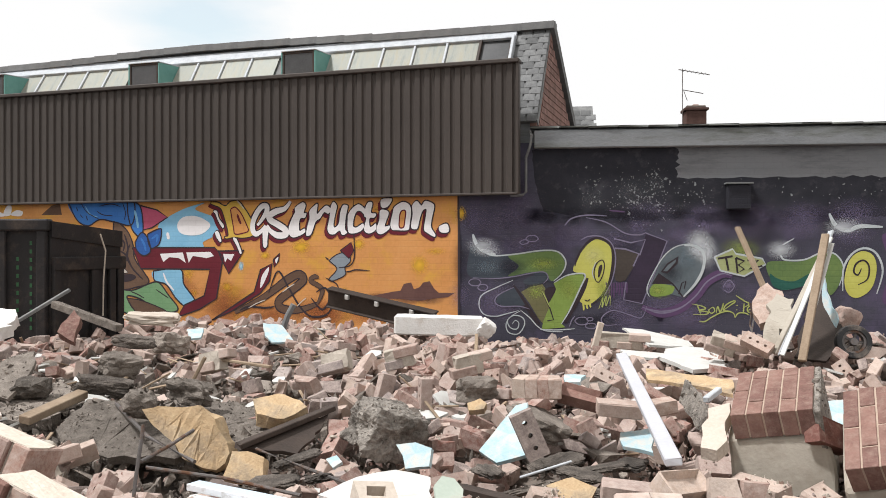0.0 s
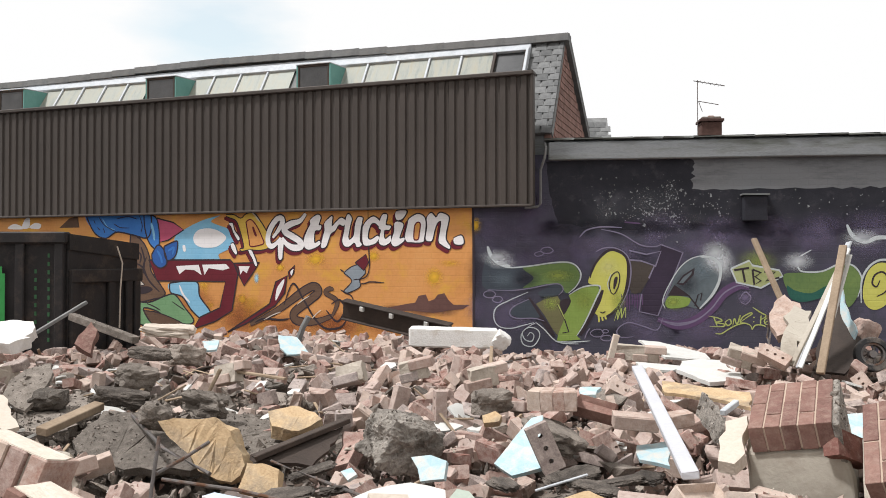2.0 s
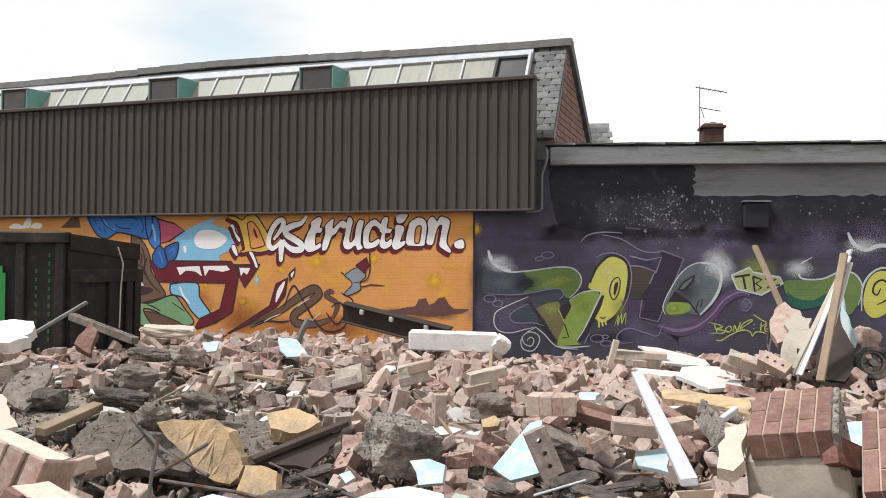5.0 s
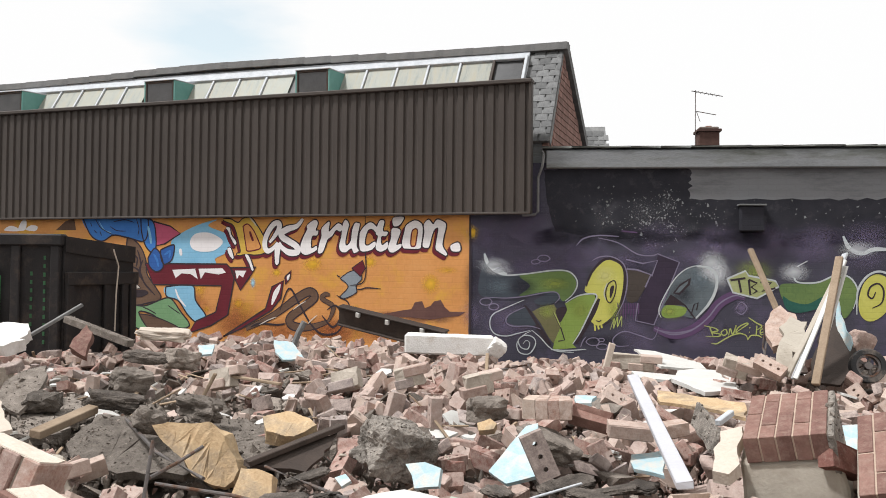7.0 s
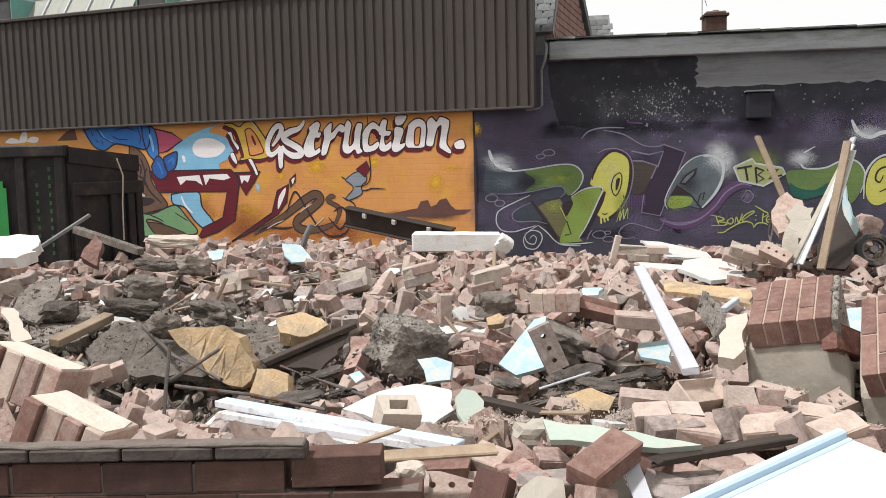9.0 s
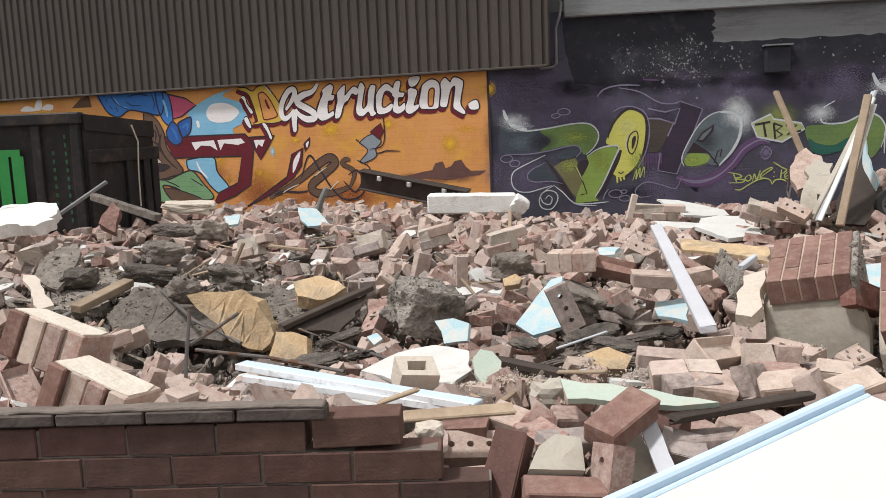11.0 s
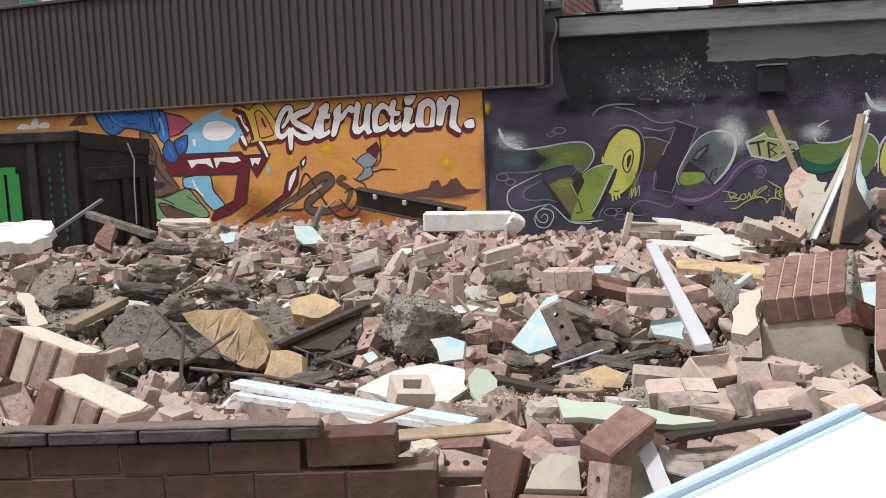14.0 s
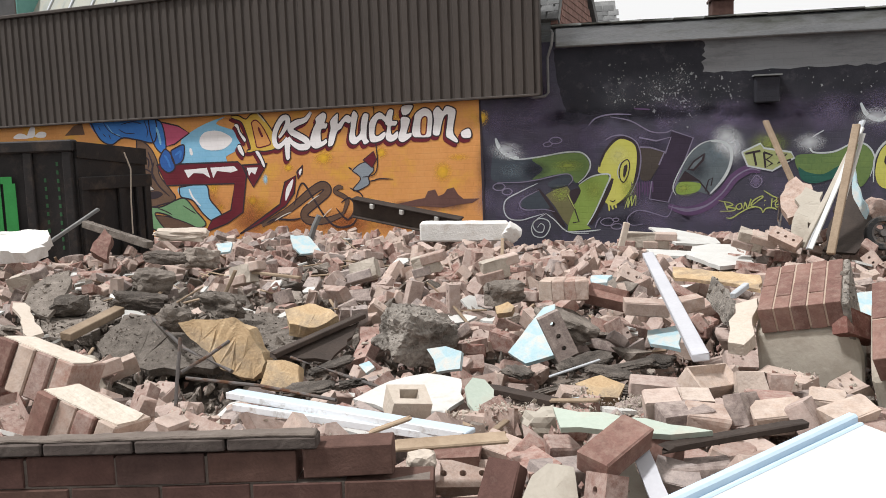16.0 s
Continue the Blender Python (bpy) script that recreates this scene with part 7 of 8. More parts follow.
board("blue_board", "large pale blue board leaning on the rubble", "board", M_BLUE, [(0.356, 4.24, 0.86), (0.436, 4.26, 0.82), (0.369, 3.9, 0.7), (0.251, 3.94, 0.62), (0.178, 4.06, 0.64)], 0.02, 0.006)
hollow_block((-0.252, 3.07, 0.7), 18)
board("mint_board", "long pale mint green board lying flat", "board", M_MINT, [(0.246, 2.6, 0.82), (0.392, 2.54, 0.82), (0.575, 2.44, 0.81), (0.684, 2.39, 0.8), (0.565, 2.4, 0.79), (0.257, 2.5, 0.79)], 0.02, 0.012)
chunk("render_lump", "pale lump of cement render", "rubble lump", M_RENDER, (0.264, 2.96, 0.64), (0.2, 0.12, 0.12), (5, 5, 20), 0.25, 9)
bar("dark_board", "dark weathered timber board under rubble", "board", M_DARK_WOOD, (0.552, 2.38, 0.76), (0.94, 2.43, 0.8), 0.045, 0.022, 0, 0.03)
bar("dark_board", "dark weathered timber board under rubble", "board", M_DARK_WOOD, (0.062, 3.33, 0.68), (0.324, 3.24, 0.64), 0.06, 0.03, 0, 0.02)
bar("white_plank", "long white painted plank lying over bricks", "plank", M_LAVENDER, (1.04, 4.94, 1), (0.823, 3.02, 0.86), 0.062, 0.03, 6, 0.004)
chunk("concrete_lump", "rough grey lump of old concrete with aggregate", "concrete lump", M_AGGREGATE, (-0.298, 4.41, 0.68), (0.33, 0.26, 0.26), (10, 20, 35), 0.28, 12)
chunk("concrete_lump", "rough grey lump of old concrete", "concrete lump", M_GREY_BITS, (0.48, 4.28, 0.74), (0.26, 0.3, 0.12), (10, 20, 15), 0.25, 13)
chunk("concrete_lump", "rough grey lump of old concrete", "concrete lump", M_GREY_BITS, (0.204, 5.21, 0.76), (0.24, 0.2, 0.15), (0, 0, 15), 0.3, 14)
# slabs in the hollow whose near-black colour stands in for its deep shade
chunk("slate_piece", "broken slab of slate, coloured near black for shade in the hollow", "slab piece", M_CHAR, (0.352, 3.51, 0.62), (0.23, 0.12, 0.035), (-20, -15, 0), 0.25, 20)
chunk("slate_piece", "broken slab of slate, coloured near black for shade in the hollow", "slab piece", M_CHAR, (0.203, 3.81, 0.62), (0.23, 0.12, 0.035), (17, 8, 71), 0.25, 21)
chunk("slate_piece", "broken slab of slate, coloured near black for shade in the hollow", "slab piece", M_CHAR, (0.632, 3.48, 0.62), (0.23, 0.12, 0.035), (14, 1, 142), 0.25, 22)
chunk("slate_piece", "broken slab of slate, coloured near black for shade in the hollow", "slab piece", M_CHAR, (0.563, 3.98, 0.62), (0.23, 0.12, 0.035), (11, -6, 33), 0.25, 23)
chunk("slate_piece", "broken slab of slate, coloured near black for shade in the hollow", "slab piece", M_CHAR, (0.431, 3.99, 0.62), (0.23, 0.12, 0.035), (8, -13, 104), 0.25, 24)
chunk("slate_piece", "broken slab of slate, coloured near black for shade in the hollow", "slab piece", M_CHAR, (0.726, 3.85, 0.62), (0.23, 0.12, 0.035), (5, 10, 175), 0.25, 25)
chunk("slate_piece", "broken slab of slate, coloured near black for shade in the hollow", "slab piece", M_CHAR, (0.875, 3.93, 0.62), (0.23, 0.12, 0.035), (2, 3, 66), 0.25, 26)
chunk("slate_piece", "broken slab of slate, coloured near black for shade in the hollow", "slab piece", M_CHAR, (0.608, 3.76, 0.62), (0.23, 0.12, 0.035), (-1, -4, 137), 0.25, 27)
chunk("slate_piece", "broken slab of slate, coloured near black for shade in the hollow", "slab piece", M_CHAR, (-0.696, 4.03, 0.62), (0.23, 0.12, 0.035), (-4, -11, 28), 0.25, 28)
chunk("slate_piece", "broken slab of slate, coloured near black for shade in the hollow", "slab piece", M_CHAR, (-0.541, 3.7, 0.62), (0.23, 0.12, 0.035), (-7, 12, 99), 0.25, 29)
chunk("slate_piece", "broken slab of slate, coloured near black for shade in the hollow", "slab piece", M_CHAR, (-0.733, 3.63, 0.62), (0.23, 0.12, 0.035), (-10, 5, 170), 0.25, 30)
board("white_sheet", "white torn sheet of plasterboard", "plasterboard", M_WHITE, [(1.76, 8.3, 0.866), (1.96, 8.3, 0.825), (2.42, 7.6, 0.747), (1.99, 7.4, 0.774), (1.8, 7.4, 0.767)], 0.02, 0.012)
board("white_sheet", "white torn sheet of plasterboard", "plasterboard", M_WHITE, [(1.81, 6.9, 0.787), (2, 7, 0.834), (2.24, 6.9, 0.803), (2.11, 6.3, 0.733), (1.83, 6.2, 0.748), (1.69, 6.6, 0.781)], 0.03, 0.012)
board("white_sheet", "white torn sheet of plasterboard", "plasterboard", M_WHITE, [(1.55, 7.4, 0.741), (1.89, 7.2, 0.736), (1.74, 6.9, 0.729), (1.49, 7, 0.741)], 0.02, 0.012)
board("yellow_board", "pale yellow chipboard sheet lying flat", "board", M_FOAM, [(1.28, 5.35, 0.86), (1.7, 4.98, 0.86), (1.62, 4.73, 0.8), (1.49, 4.92, 0.82), (1.24, 5.12, 0.84)], 0.02, 0.012)
bar("wood_post", "short wooden post standing in the rubble", "post", M_PALE, (1.32, 7.4, 0.75), (1.38, 7.4, 0.979), 0.06, 0.05, 0, 0)
brickwork_lump((1.58, 7.6, 0.80), (4, 3, -8), 2, 31)
brickwork_lump((2.12, 6.4, 0.9), (28, 18, -12), 1, 32)
loose((2.3, 6.2, 0.92), (40, 24, -40), M_PALE_BRICK, "perforated_brick", 1)
board("grey_board", "grey-brown board leaning among bricks", "board", M_AGGREGATE, [(1.34, 4.68, 0.9), (1.29, 4.18, 0.86), (1.25, 4.11, 0.74), (1.29, 4.65, 0.78)], 0.02, 0.012)
bar("metal_tube", "short pale metal tube", "tube", M_WHITE_METAL, (1.27, 4.1, 0.889), (1.37, 4.2, 0.923), 0.03, 0.03, 0, 0)
bar("wood_batten", "raw wooden batten leaning up out of the rubble", "batten", M_WOOD, (2.57, 7.4, 1.81), (2.77, 6.9, 0.948), 0.05, 0.03, 0, 0)
bar("wood_batten", "long raw wooden batten standing up in the pile", "batten", M_WOOD, (2.89, 6.4, 1.73), (2.5, 5.9, 0.84), 0.055, 0.03, 0, 0)
bar("white_board", "long white painted board standing up in the pile", "board", M_WHITE_METAL, (2.98, 6.5, 1.76), (2.47, 6.2, 0.84), 0.055, 0.02, 20, 0)
bar("white_board", "long white painted board standing up in the pile", "board", M_WHITE_CLEAN, (2.95, 6.45, 1.71), (2.44, 6.1, 0.853), 0.035, 0.02, -20, 0)
bar("grey_board", "long grey weathered board standing up in the pile", "board", M_RENDER, (2.96, 6.48, 1.7), (2.40, 6.15, 0.86), 0.05, 0.02, 10, 0.01)
bar("white_board", "narrow white painted board standing up in the pile", "board", M_WHITE, (2.94, 6.4, 1.66), (2.53, 6.0, 0.85), 0.03, 0.02, 25, 0.01)
board("grey_sheet", "grey torn sheet standing in the pile", "sheet", M_RENDER, [(2.63, 6.7, 1.26), (2.73, 6.6, 1.25), (2.49, 6.3, 0.89), (2.34, 6.3, 0.888), (2.48, 6.5, 1.08)], 0.04, 0.035)
board("pink_sheet", "torn pinkish lump of brick and plaster in the pile", "sheet", M_PALE_BRICK, [(2.58, 6.9, 1.3), (2.65, 6.9, 1.36), (2.72, 6.8, 1.28), (2.56, 6.6, 1.09), (2.46, 6.6, 1.03), (2.46, 6.7, 1.13)], 0.07, 0.045)
board("blue_sheet", "pale blue torn sheet hanging in the pile", "sheet", M_BLUE, [(2.99, 6.7, 1.47), (2.99, 6.6, 1.29), (2.98, 6.4, 1.09), (2.96, 6.4, 1.03), (2.96, 6.6, 1.21)], 0.015, 0.012)
board("brown_sheet", "dark brown sheet leaning at the back of the pile", "sheet", M_DARK_WOOD, [(3.03, 6.9, 1.37), (3.08, 6.8, 1.26), (3.05, 6.4, 0.883), (2.81, 6.2, 0.823), (2.61, 6.3, 0.808), (2.87, 6.7, 1.11)], 0.02, 0.012)
old_wheel((3, 6.2, 0.939))
chunk("brick_lump", "lump of old brickwork with pale mortar", "brickwork", M_RUBBLE, (3.14, 6.6, 1.07), (0.2, 0.16, 0.2), (10, 20, 15), 0.2, 33)
pipe("dangling_wire", "grey tangled wire hanging from the pile", "wires", M_STEEL, [(2.5, 6.9, 1.18), (2.53, 6.9, 1.05), (2.43, 6.7, 0.885)], 0.008)
pipe("dangling_wire", "grey tangled wire hanging from the pile", "wires", M_STEEL, [(2.52, 6.9, 1.18), (2.5, 6.9, 1), (2.47, 6.7, 0.864)], 0.008)
board("pale_render_piece", "pale broken piece of render against the block", "render piece", M_PALE, [(1.1, 3.5, 0.972), (1.18, 3.5, 0.993), (1.09, 3.25, 0.882), (1.03, 3.2, 0.862), (0.988, 3.25, 0.853)], 0.05, 0.012)
board("blue_grey_sheet", "pale blue grey sheet behind the block", "sheet", M_BLUE, [(1.88, 4.2, 0.865), (2.02, 4.2, 0.873), (1.92, 4, 0.788), (1.81, 4, 0.778)], 0.02, 0.012)
loose((1.476, 3.250, 0.906), (70, 20, 30), M_RED_BRICK, "brick", 1)
chunk("render_lump", "pale lump of plaster beside the brickwork", "rubble lump", M_RENDER, (-1.75, 3.67, 0.72), (0.14, 0.1, 0.14), (0, 0, 0), 0.2, 43)
wall_block((1.12, 3.32, 0.968), (1.39, 3.18, 1.02), (1.56, 3.55, 1.14), (1.27, 3.68, 1.08), 0.38, 5, 2, "large fallen block of red brickwork with a rendered side")
wall_block((1.381, 2.920, 0.859), (1.618, 2.770, 0.929), (1.852, 3.100, 1.151), (1.569, 3.250, 1.080), 0.34, 5, 2, "fallen block of red brickwork with a rendered side")
lime_block((-1.7, 2.95, 1.04), (-1.39, 2.86, 0.944), (-1.65, 3.14, 0.993), 0.18, 41)
lime_block((-1.42, 2.66, 0.915), (-1.13, 2.58, 0.802), (-1.5, 2.86, 0.937), 0.2, 42)
brickwork_lump((-0.732, 5.85, 0.84), (-18, -15, -8), 1, 50)
brickwork_lump((-0.299, 5.94, 0.86), (5, -14, -10), 1, 51)
brickwork_lump((-1.63, 6, 0.82), (-8, -13, -25), 1, 52)
brickwork_lump((-3.3, 6.12, 0.8), (15, -12, -5), 1, 53)
brickwork_lump((0.172, 5.72, 0.84), (2, -11, 14), 1, 54)
brickwork_lump((-1.75, 3.62, 0.66), (-11, -10, 40), 1, 55)
loose((0.388, 3.81, 0.785), (78, 66, -8), M_RUBBLE, "perforated_brick", 1)
loose((0.392, 2.321, 0.784), (14, -16, 42), M_BLOCK_BRICK, "brick", 1)
loose((0.711, 4.4, 0.85), (28, 10, -30), M_BLOCK_BRICK, "frogged_brick", 1)
loose((0.862, 4.14, 0.84), (6, 4, -4), M_RUBBLE, "brick", 1)
loose((1.1, 4.21, 0.84), (3, -8, 10), M_PALE_BRICK, "brick", 0.62)
loose((0.414, 4.45, 0.9), (88, 2, 76), M_PALE_BRICK, "brick", 1)
loose((0.469, 4.44, 0.9), (88, 2, 79), M_PALE_BRICK, "brick", 1)
loose((0.524, 4.43, 0.9), (88, 2, 82), M_PALE_BRICK, "brick", 1)
loose((0.579, 4.42, 0.9), (88, 2, 85), M_PALE_BRICK, "brick", 1)
loose((0.965, 3.12, 0.71), (-12, -12, 0), M_RUBBLE, "brick", 1)
loose((1.02, 3.02, 0.71), (-7, 5, 67), M_RUBBLE, "brick", 1)
loose((0.688, 2.8, 0.71), (-2, -2, 134), M_RUBBLE, "brick", 1)
loose((0.768, 2.78, 0.71), (3, -9, 21), M_RUBBLE, "brick", 1)
loose((0.88, 2.72, 0.71), (8, 8, 88), M_RUBBLE, "brick", 1)
loose((1.01, 2.77, 0.71), (-11, 1, 155), M_RUBBLE, "brick", 1)
loose((1.11, 2.76, 0.71), (-6, -6, 42), M_RUBBLE, "brick", 1)
loose((0.846, 2.453, 0.674), (-1, 11, 109), M_RUBBLE, "brick", 1)
loose((0.626, 2.387, 0.674), (4, 4, 176), M_RUBBLE, "brick", 1)
loose((0.764, 2.464, 0.674), (9, -3, 63), M_RUBBLE, "brick", 1)
loose((0.253, 2.409, 0.674), (10, 10, 38), M_RUBBLE, "brick", 1)
loose((0.174, 2.464, 0.674), (-9, 3, 105), M_RUBBLE, "brick", 1)
loose((0.7, 3.15, 0.71), (-4, -4, 172), M_RUBBLE, "brick", 1)
loose((0.809, 2.73, 0.71), (1, -11, 59), M_RUBBLE, "brick", 1)
loose((1.23, 2.91, 0.71), (6, 6, 126), M_RUBBLE, "brick", 1)
loose((0.623, 2.720, 0.783), (14, -4, -8), M_RUBBLE, "brick", 0.62)
loose((0.729, 2.740, 0.778), (10, 4, -6), M_PALE_BRICK, "brick", 0.5)
loose((0.661, 2.620, 0.771), (6, -3, 4), M_RUBBLE, "brick", 0.75)
loose((0.727, 2.600, 0.765), (12, 6, -12), M_PALE_BRICK, "brick", 0.62)
loose((0.847, 2.620, 0.788), (70, 10, 40), M_RUBBLE, "brick", 0.5)
loose((0.938, 2.580, 0.775), (16, -5, -4), M_PALE_BRICK, "brick", 0.75)
loose((1.012, 2.550, 0.782), (60, 8, 60), M_RUBBLE, "brick", 0.62)
loose((1.123, 2.660, 0.785), (10, 4, -20), M_PALE_BRICK, "brick", 0.5)
loose((0.963, 2.700, 0.778), (4, 6, 5), M_RUBBLE, "brick", 0.75)
loose((0.992, 2.950, 0.768), (70, 0, -6), M_PALE_BRICK, "brick", 0.62)
loose((1.081, 2.950, 0.757), (74, 4, 2), M_RUBBLE, "brick", 0.5)
loose((1.126, 2.500, 0.795), (10, -10, 20), M_PALE_BRICK, "brick", 0.75)
loose((1.146, 2.450, 0.758), (12, 4, -14), M_RUBBLE, "brick", 0.62)
loose((0.743, 2.475, 0.671), (20, 12, 70), M_PALE_BRICK, "brick", 0.5)
loose((0.845, 2.530, 0.668), (8, -20, 20), M_RUBBLE, "brick", 0.75)
loose((0.848, 3.000, 0.776), (36, 6, 34), M_PALE_BRICK, "frogged_brick", 1)
loose((-0.169, 2.500, 0.629), (20, -8, 14), M_RUBBLE, "brick", 0.6)
loose((0.087, 2.620, 0.673), (14, 10, -30), M_PALE_BRICK, "brick", 0.7)
loose((0.176, 2.600, 0.671), (40, -12, 60), M_RUBBLE, "brick", 0.6)
loose((0.273, 2.580, 0.683), (8, 6, 10), M_RUBBLE, "brick", 0.5)
loose((0.124, 2.500, 0.631), (65, 5, 20), M_RUBBLE, "brick", 0.6)
loose((0.578, 2.350, 0.669), (20, 10, -20), M_RUBBLE, "brick", 0.7)
loose((-0.001, 2.300, 0.606), (6, -4, 4), M_PALE_BRICK, "brick", 1)
loose((-0.049, 2.600, 0.662), (10, -6, -12), M_BLOCK_BRICK, "brick", 0.8)
upended((0.022, 2.222, 0.553), (0.097, 2.365, 0.750), 0, M_DARK_BRICK, "brick")
upended((0.311, 2.123, 0.553), (0.350, 2.200, 0.762), -40, M_RUBBLE, "perforated_brick")
upended((0.541, 2.420, 0.586), (0.563, 2.453, 0.751), 20, M_BLOCK_BRICK, "brick")
loose((-0.047, 2.530, 0.619), (32, 4, 8), M_PALE_BRICK, "perforated_brick", 0.8)
loose((0.207, 2.123, 0.646), (4, 3, 3), M_BLOCK_BRICK, "brick", 1)
loose((0.671, 2.541, 0.646), (8, -6, 14), M_RUBBLE, "brick", 0.7)
bar("thin_board", "thin weathered board resting on the broken wall end", "board", M_WOOD, (-0.245, 2.42, 0.772), (0.095, 2.47, 0.772), 0.05, 0.014, 20, 0.01)
bar("pale_lath", "thin pale splintered lath on the rubble", "lath", M_WOOD, (-0.32, 2.5, 0.79), (-0.2, 2.55, 0.815), 0.02, 0.012, 10, 0.01)
chunk("render_lump", "pale lump of plaster beside the broken wall", "rubble lump", M_PALE, (-0.16, 2.36, 0.735), (0.085, 0.07, 0.075), (5, 0, 10), 0.2, 61)
board("white_strip", "short white painted board end among bricks", "board", M_LAVENDER, [(0.447, 2.376, 0.761), (0.495, 2.376, 0.763), (0.518, 2.200, 0.679), (0.470, 2.200, 0.660)], 0.018, 0.003)
board("grey_strip_board", "grey-brown board on end among bricks", "board", M_RENDER, [(0.405, 2.420, 0.707), (0.459, 2.442, 0.730), (0.487, 2.255, 0.627), (0.392, 2.255, 0.630)], 0.03, 0.006)
board("tan_stone", "flat tan stone piece", "stone", M_RENDER, [(0.129, 2.167, 0.698), (0.165, 2.222, 0.748), (0.199, 2.255, 0.760), (0.268, 2.255, 0.733), (0.275, 2.167, 0.700)], 0.06, 0.008)
fascia((0.297, 1.7, 0.833), (1.01, 2.2, 0.891))


# ---- the rubble ----
def heap(x, y):
    """Height of the rubble field."""
    n = noise.noise
    z = 0.60 + 0.09 * n(Vector((x * 0.55, y * 0.55, 1.3))) + 0.10 * n(Vector((x * 1.6, y * 1.6, 4.1)))
    z -= 0.22 * math.exp(-(((x + 0.2) / 1.3) ** 2 + ((y - 4.0) / 0.75) ** 2))
    z += 0.10 * math.exp(-(((x - 2.9) / 1.2) ** 2 + ((y - 6.8) / 1.0) ** 2))
    z += 0.05 * math.exp(-(((x + 2.4) / 1.5) ** 2 + ((y - 9.2) / 1.0) ** 2))
    z -= 0.13 * math.exp(-(((x + 1.45) / 0.6) ** 2 + ((y - 3.95) / 0.4) ** 2))
    z -= 0.26 * math.exp(-(((x - 0.6) / 0.55) ** 2 + ((y - 3.95) / 0.42) ** 2))
    z -= 0.26 * min(max((y - 7.2) / 2.0, 0.0), 1.0) * min(max((x + 0.2) / 1.2, 0.0), 1.0)
    edge = min(max((y - 2.31) / 0.12, 0.0), 1.0)
    if x > -0.15:
        edge = min(max((y - 1.3) / 1.0, 0.0), 1.0)
    return z * edge * min(1.0, max(0.0, (7.5 - abs(x)) / 1.0))


terrain = bmesh.new()
NX, NY = 150, 110
grid = [[terrain.verts.new((-8 + 16 * i / NX, 0.9 + 11.5 * j / NY, 0)) for i in range(NX + 1)] for j in range(NY + 1)]
for row in grid:
    for v in row:
        v.co.z = heap(v.co.x, v.co.y) - 0.085 + 0.035 * noise.noise(v.co * 6.0)
for j in range(NY):
    for i in range(NX):
        terrain.faces.new((grid[j][i], grid[j][i + 1], grid[j + 1][i + 1], grid[j + 1][i]))
solid("rubble_bed", terrain, M_DIRT, "bed of brick dust and crushed mortar under the rubble", "rubble", kind="stuff")

BRICK = (0.215, 0.1025, 0.065)
rnd = random.Random(11)


def brick_bm(length=1.0, chips=0.006, seed=0, bevel=0.006):
    """A loose brick, chipped at its corners; length: how much of it is left."""
    bm = box(-BRICK[0] * length / 2, -BRICK[1] / 2, -BRICK[2] / 2, BRICK[0] * length / 2, BRICK[1] / 2, BRICK[2] / 2, bevel)
    r = random.Random(seed)
    for v in bm.verts:
        v.co += Vector((r.uniform(-chips, chips), r.uniform(-chips, chips), r.uniform(-chips, chips)))
        if length < 0.95 and v.co.x > 0:
            v.co.x += r.uniform(-0.03, 0.02)
    return bm


def stone_bm(seed):
    bm = bmesh.new()
    r = random.Random(seed)
    pts = [bm.verts.new((r.gauss(0, 0.4), r.gauss(0, 0.32), r.gauss(0, 0.22))) for _ in range(13)]
    res = bmesh.ops.convex_hull(bm, input=pts)
    bmesh.ops.delete(bm, geom=[v for v in bm.verts if not v.link_faces], context="VERTS")
    return bm


def broken(bm, seed):
    """Breaks a piece off along a slanting plane or two."""
    r = random.Random(seed)
    for k in range(1 + seed % 2):
        n = Vector((r.choice((-1, 1)) * r.uniform(0.6, 1), r.uniform(-0.7, 0.7), r.uniform(-0.6, 0.6))).normalized()
        at = n * r.uniform(0.045, 0.085)
        res = bmesh.ops.bisect_plane(bm, geom=bm.verts[:] + bm.edges[:] + bm.faces[:], plane_co=at, plane_no=n, clear_outer=True)
        bmesh.ops.holes_fill(bm, edges=[e for e in bm.edges if e.is_boundary])
    bmesh.ops.recalc_face_normals(bm, faces=bm.faces[:])
    return bm


SHAPES = [raw(brick_bm(1.0, 0.005, i, 0.007)) for i in range(8)] + [raw(broken(brick_bm(1.0, 0.005, 20 + i), i)) for i in range(9)]
SHAPES += [raw(broken(brick_bm(0.6, 0.008, 60 + i, 0.008), 40 + i)) for i in range(8)]
SHAPES += [raw(one_brick("perforated_brick")), raw(one_brick("perforated_brick", 0.7)), raw(one_brick("frogged_brick", 1.0, 3))]
STONES = [raw(stone_bm(i)) for i in range(14)]


from mathutils.bvhtree import BVHTree

cover_v, cover_f, cover_dark = [], [], []
bpy.context.view_layer.update()
for ob in list(scene.objects):
    top = ob.parent.parent or ob.parent if ob.parent else ob
    if ob.type == "MESH" and top.get("kind", "") != "structure" and top.name != "rubble_bed":
        base, w = len(cover_v), ob.matrix_world
        cover_v.extend(w @ v.co for v in ob.data.vertices)
        cover_f.extend([base + i for i in p.vertices] for p in ob.data.polygons)
        cover_dark.extend([ob.data.materials[0] in (M_DARK_BITS, M_AGGREGATE)] * len(ob.data.polygons))
COVER = BVHTree.FromPolygons(cover_v, cover_f)


def covered(x, y):
    """Whether a thing lies at that place of the field."""
    for dx, dy in ((0, 0), (0.06, 0), (-0.06, 0), (0, 0.06), (0, -0.09)):
        if COVER.ray_cast(Vector((x + dx, y + dy, 1.5)), Vector((0, 0, -1)), 1.2)[0]:
            return True
    return False


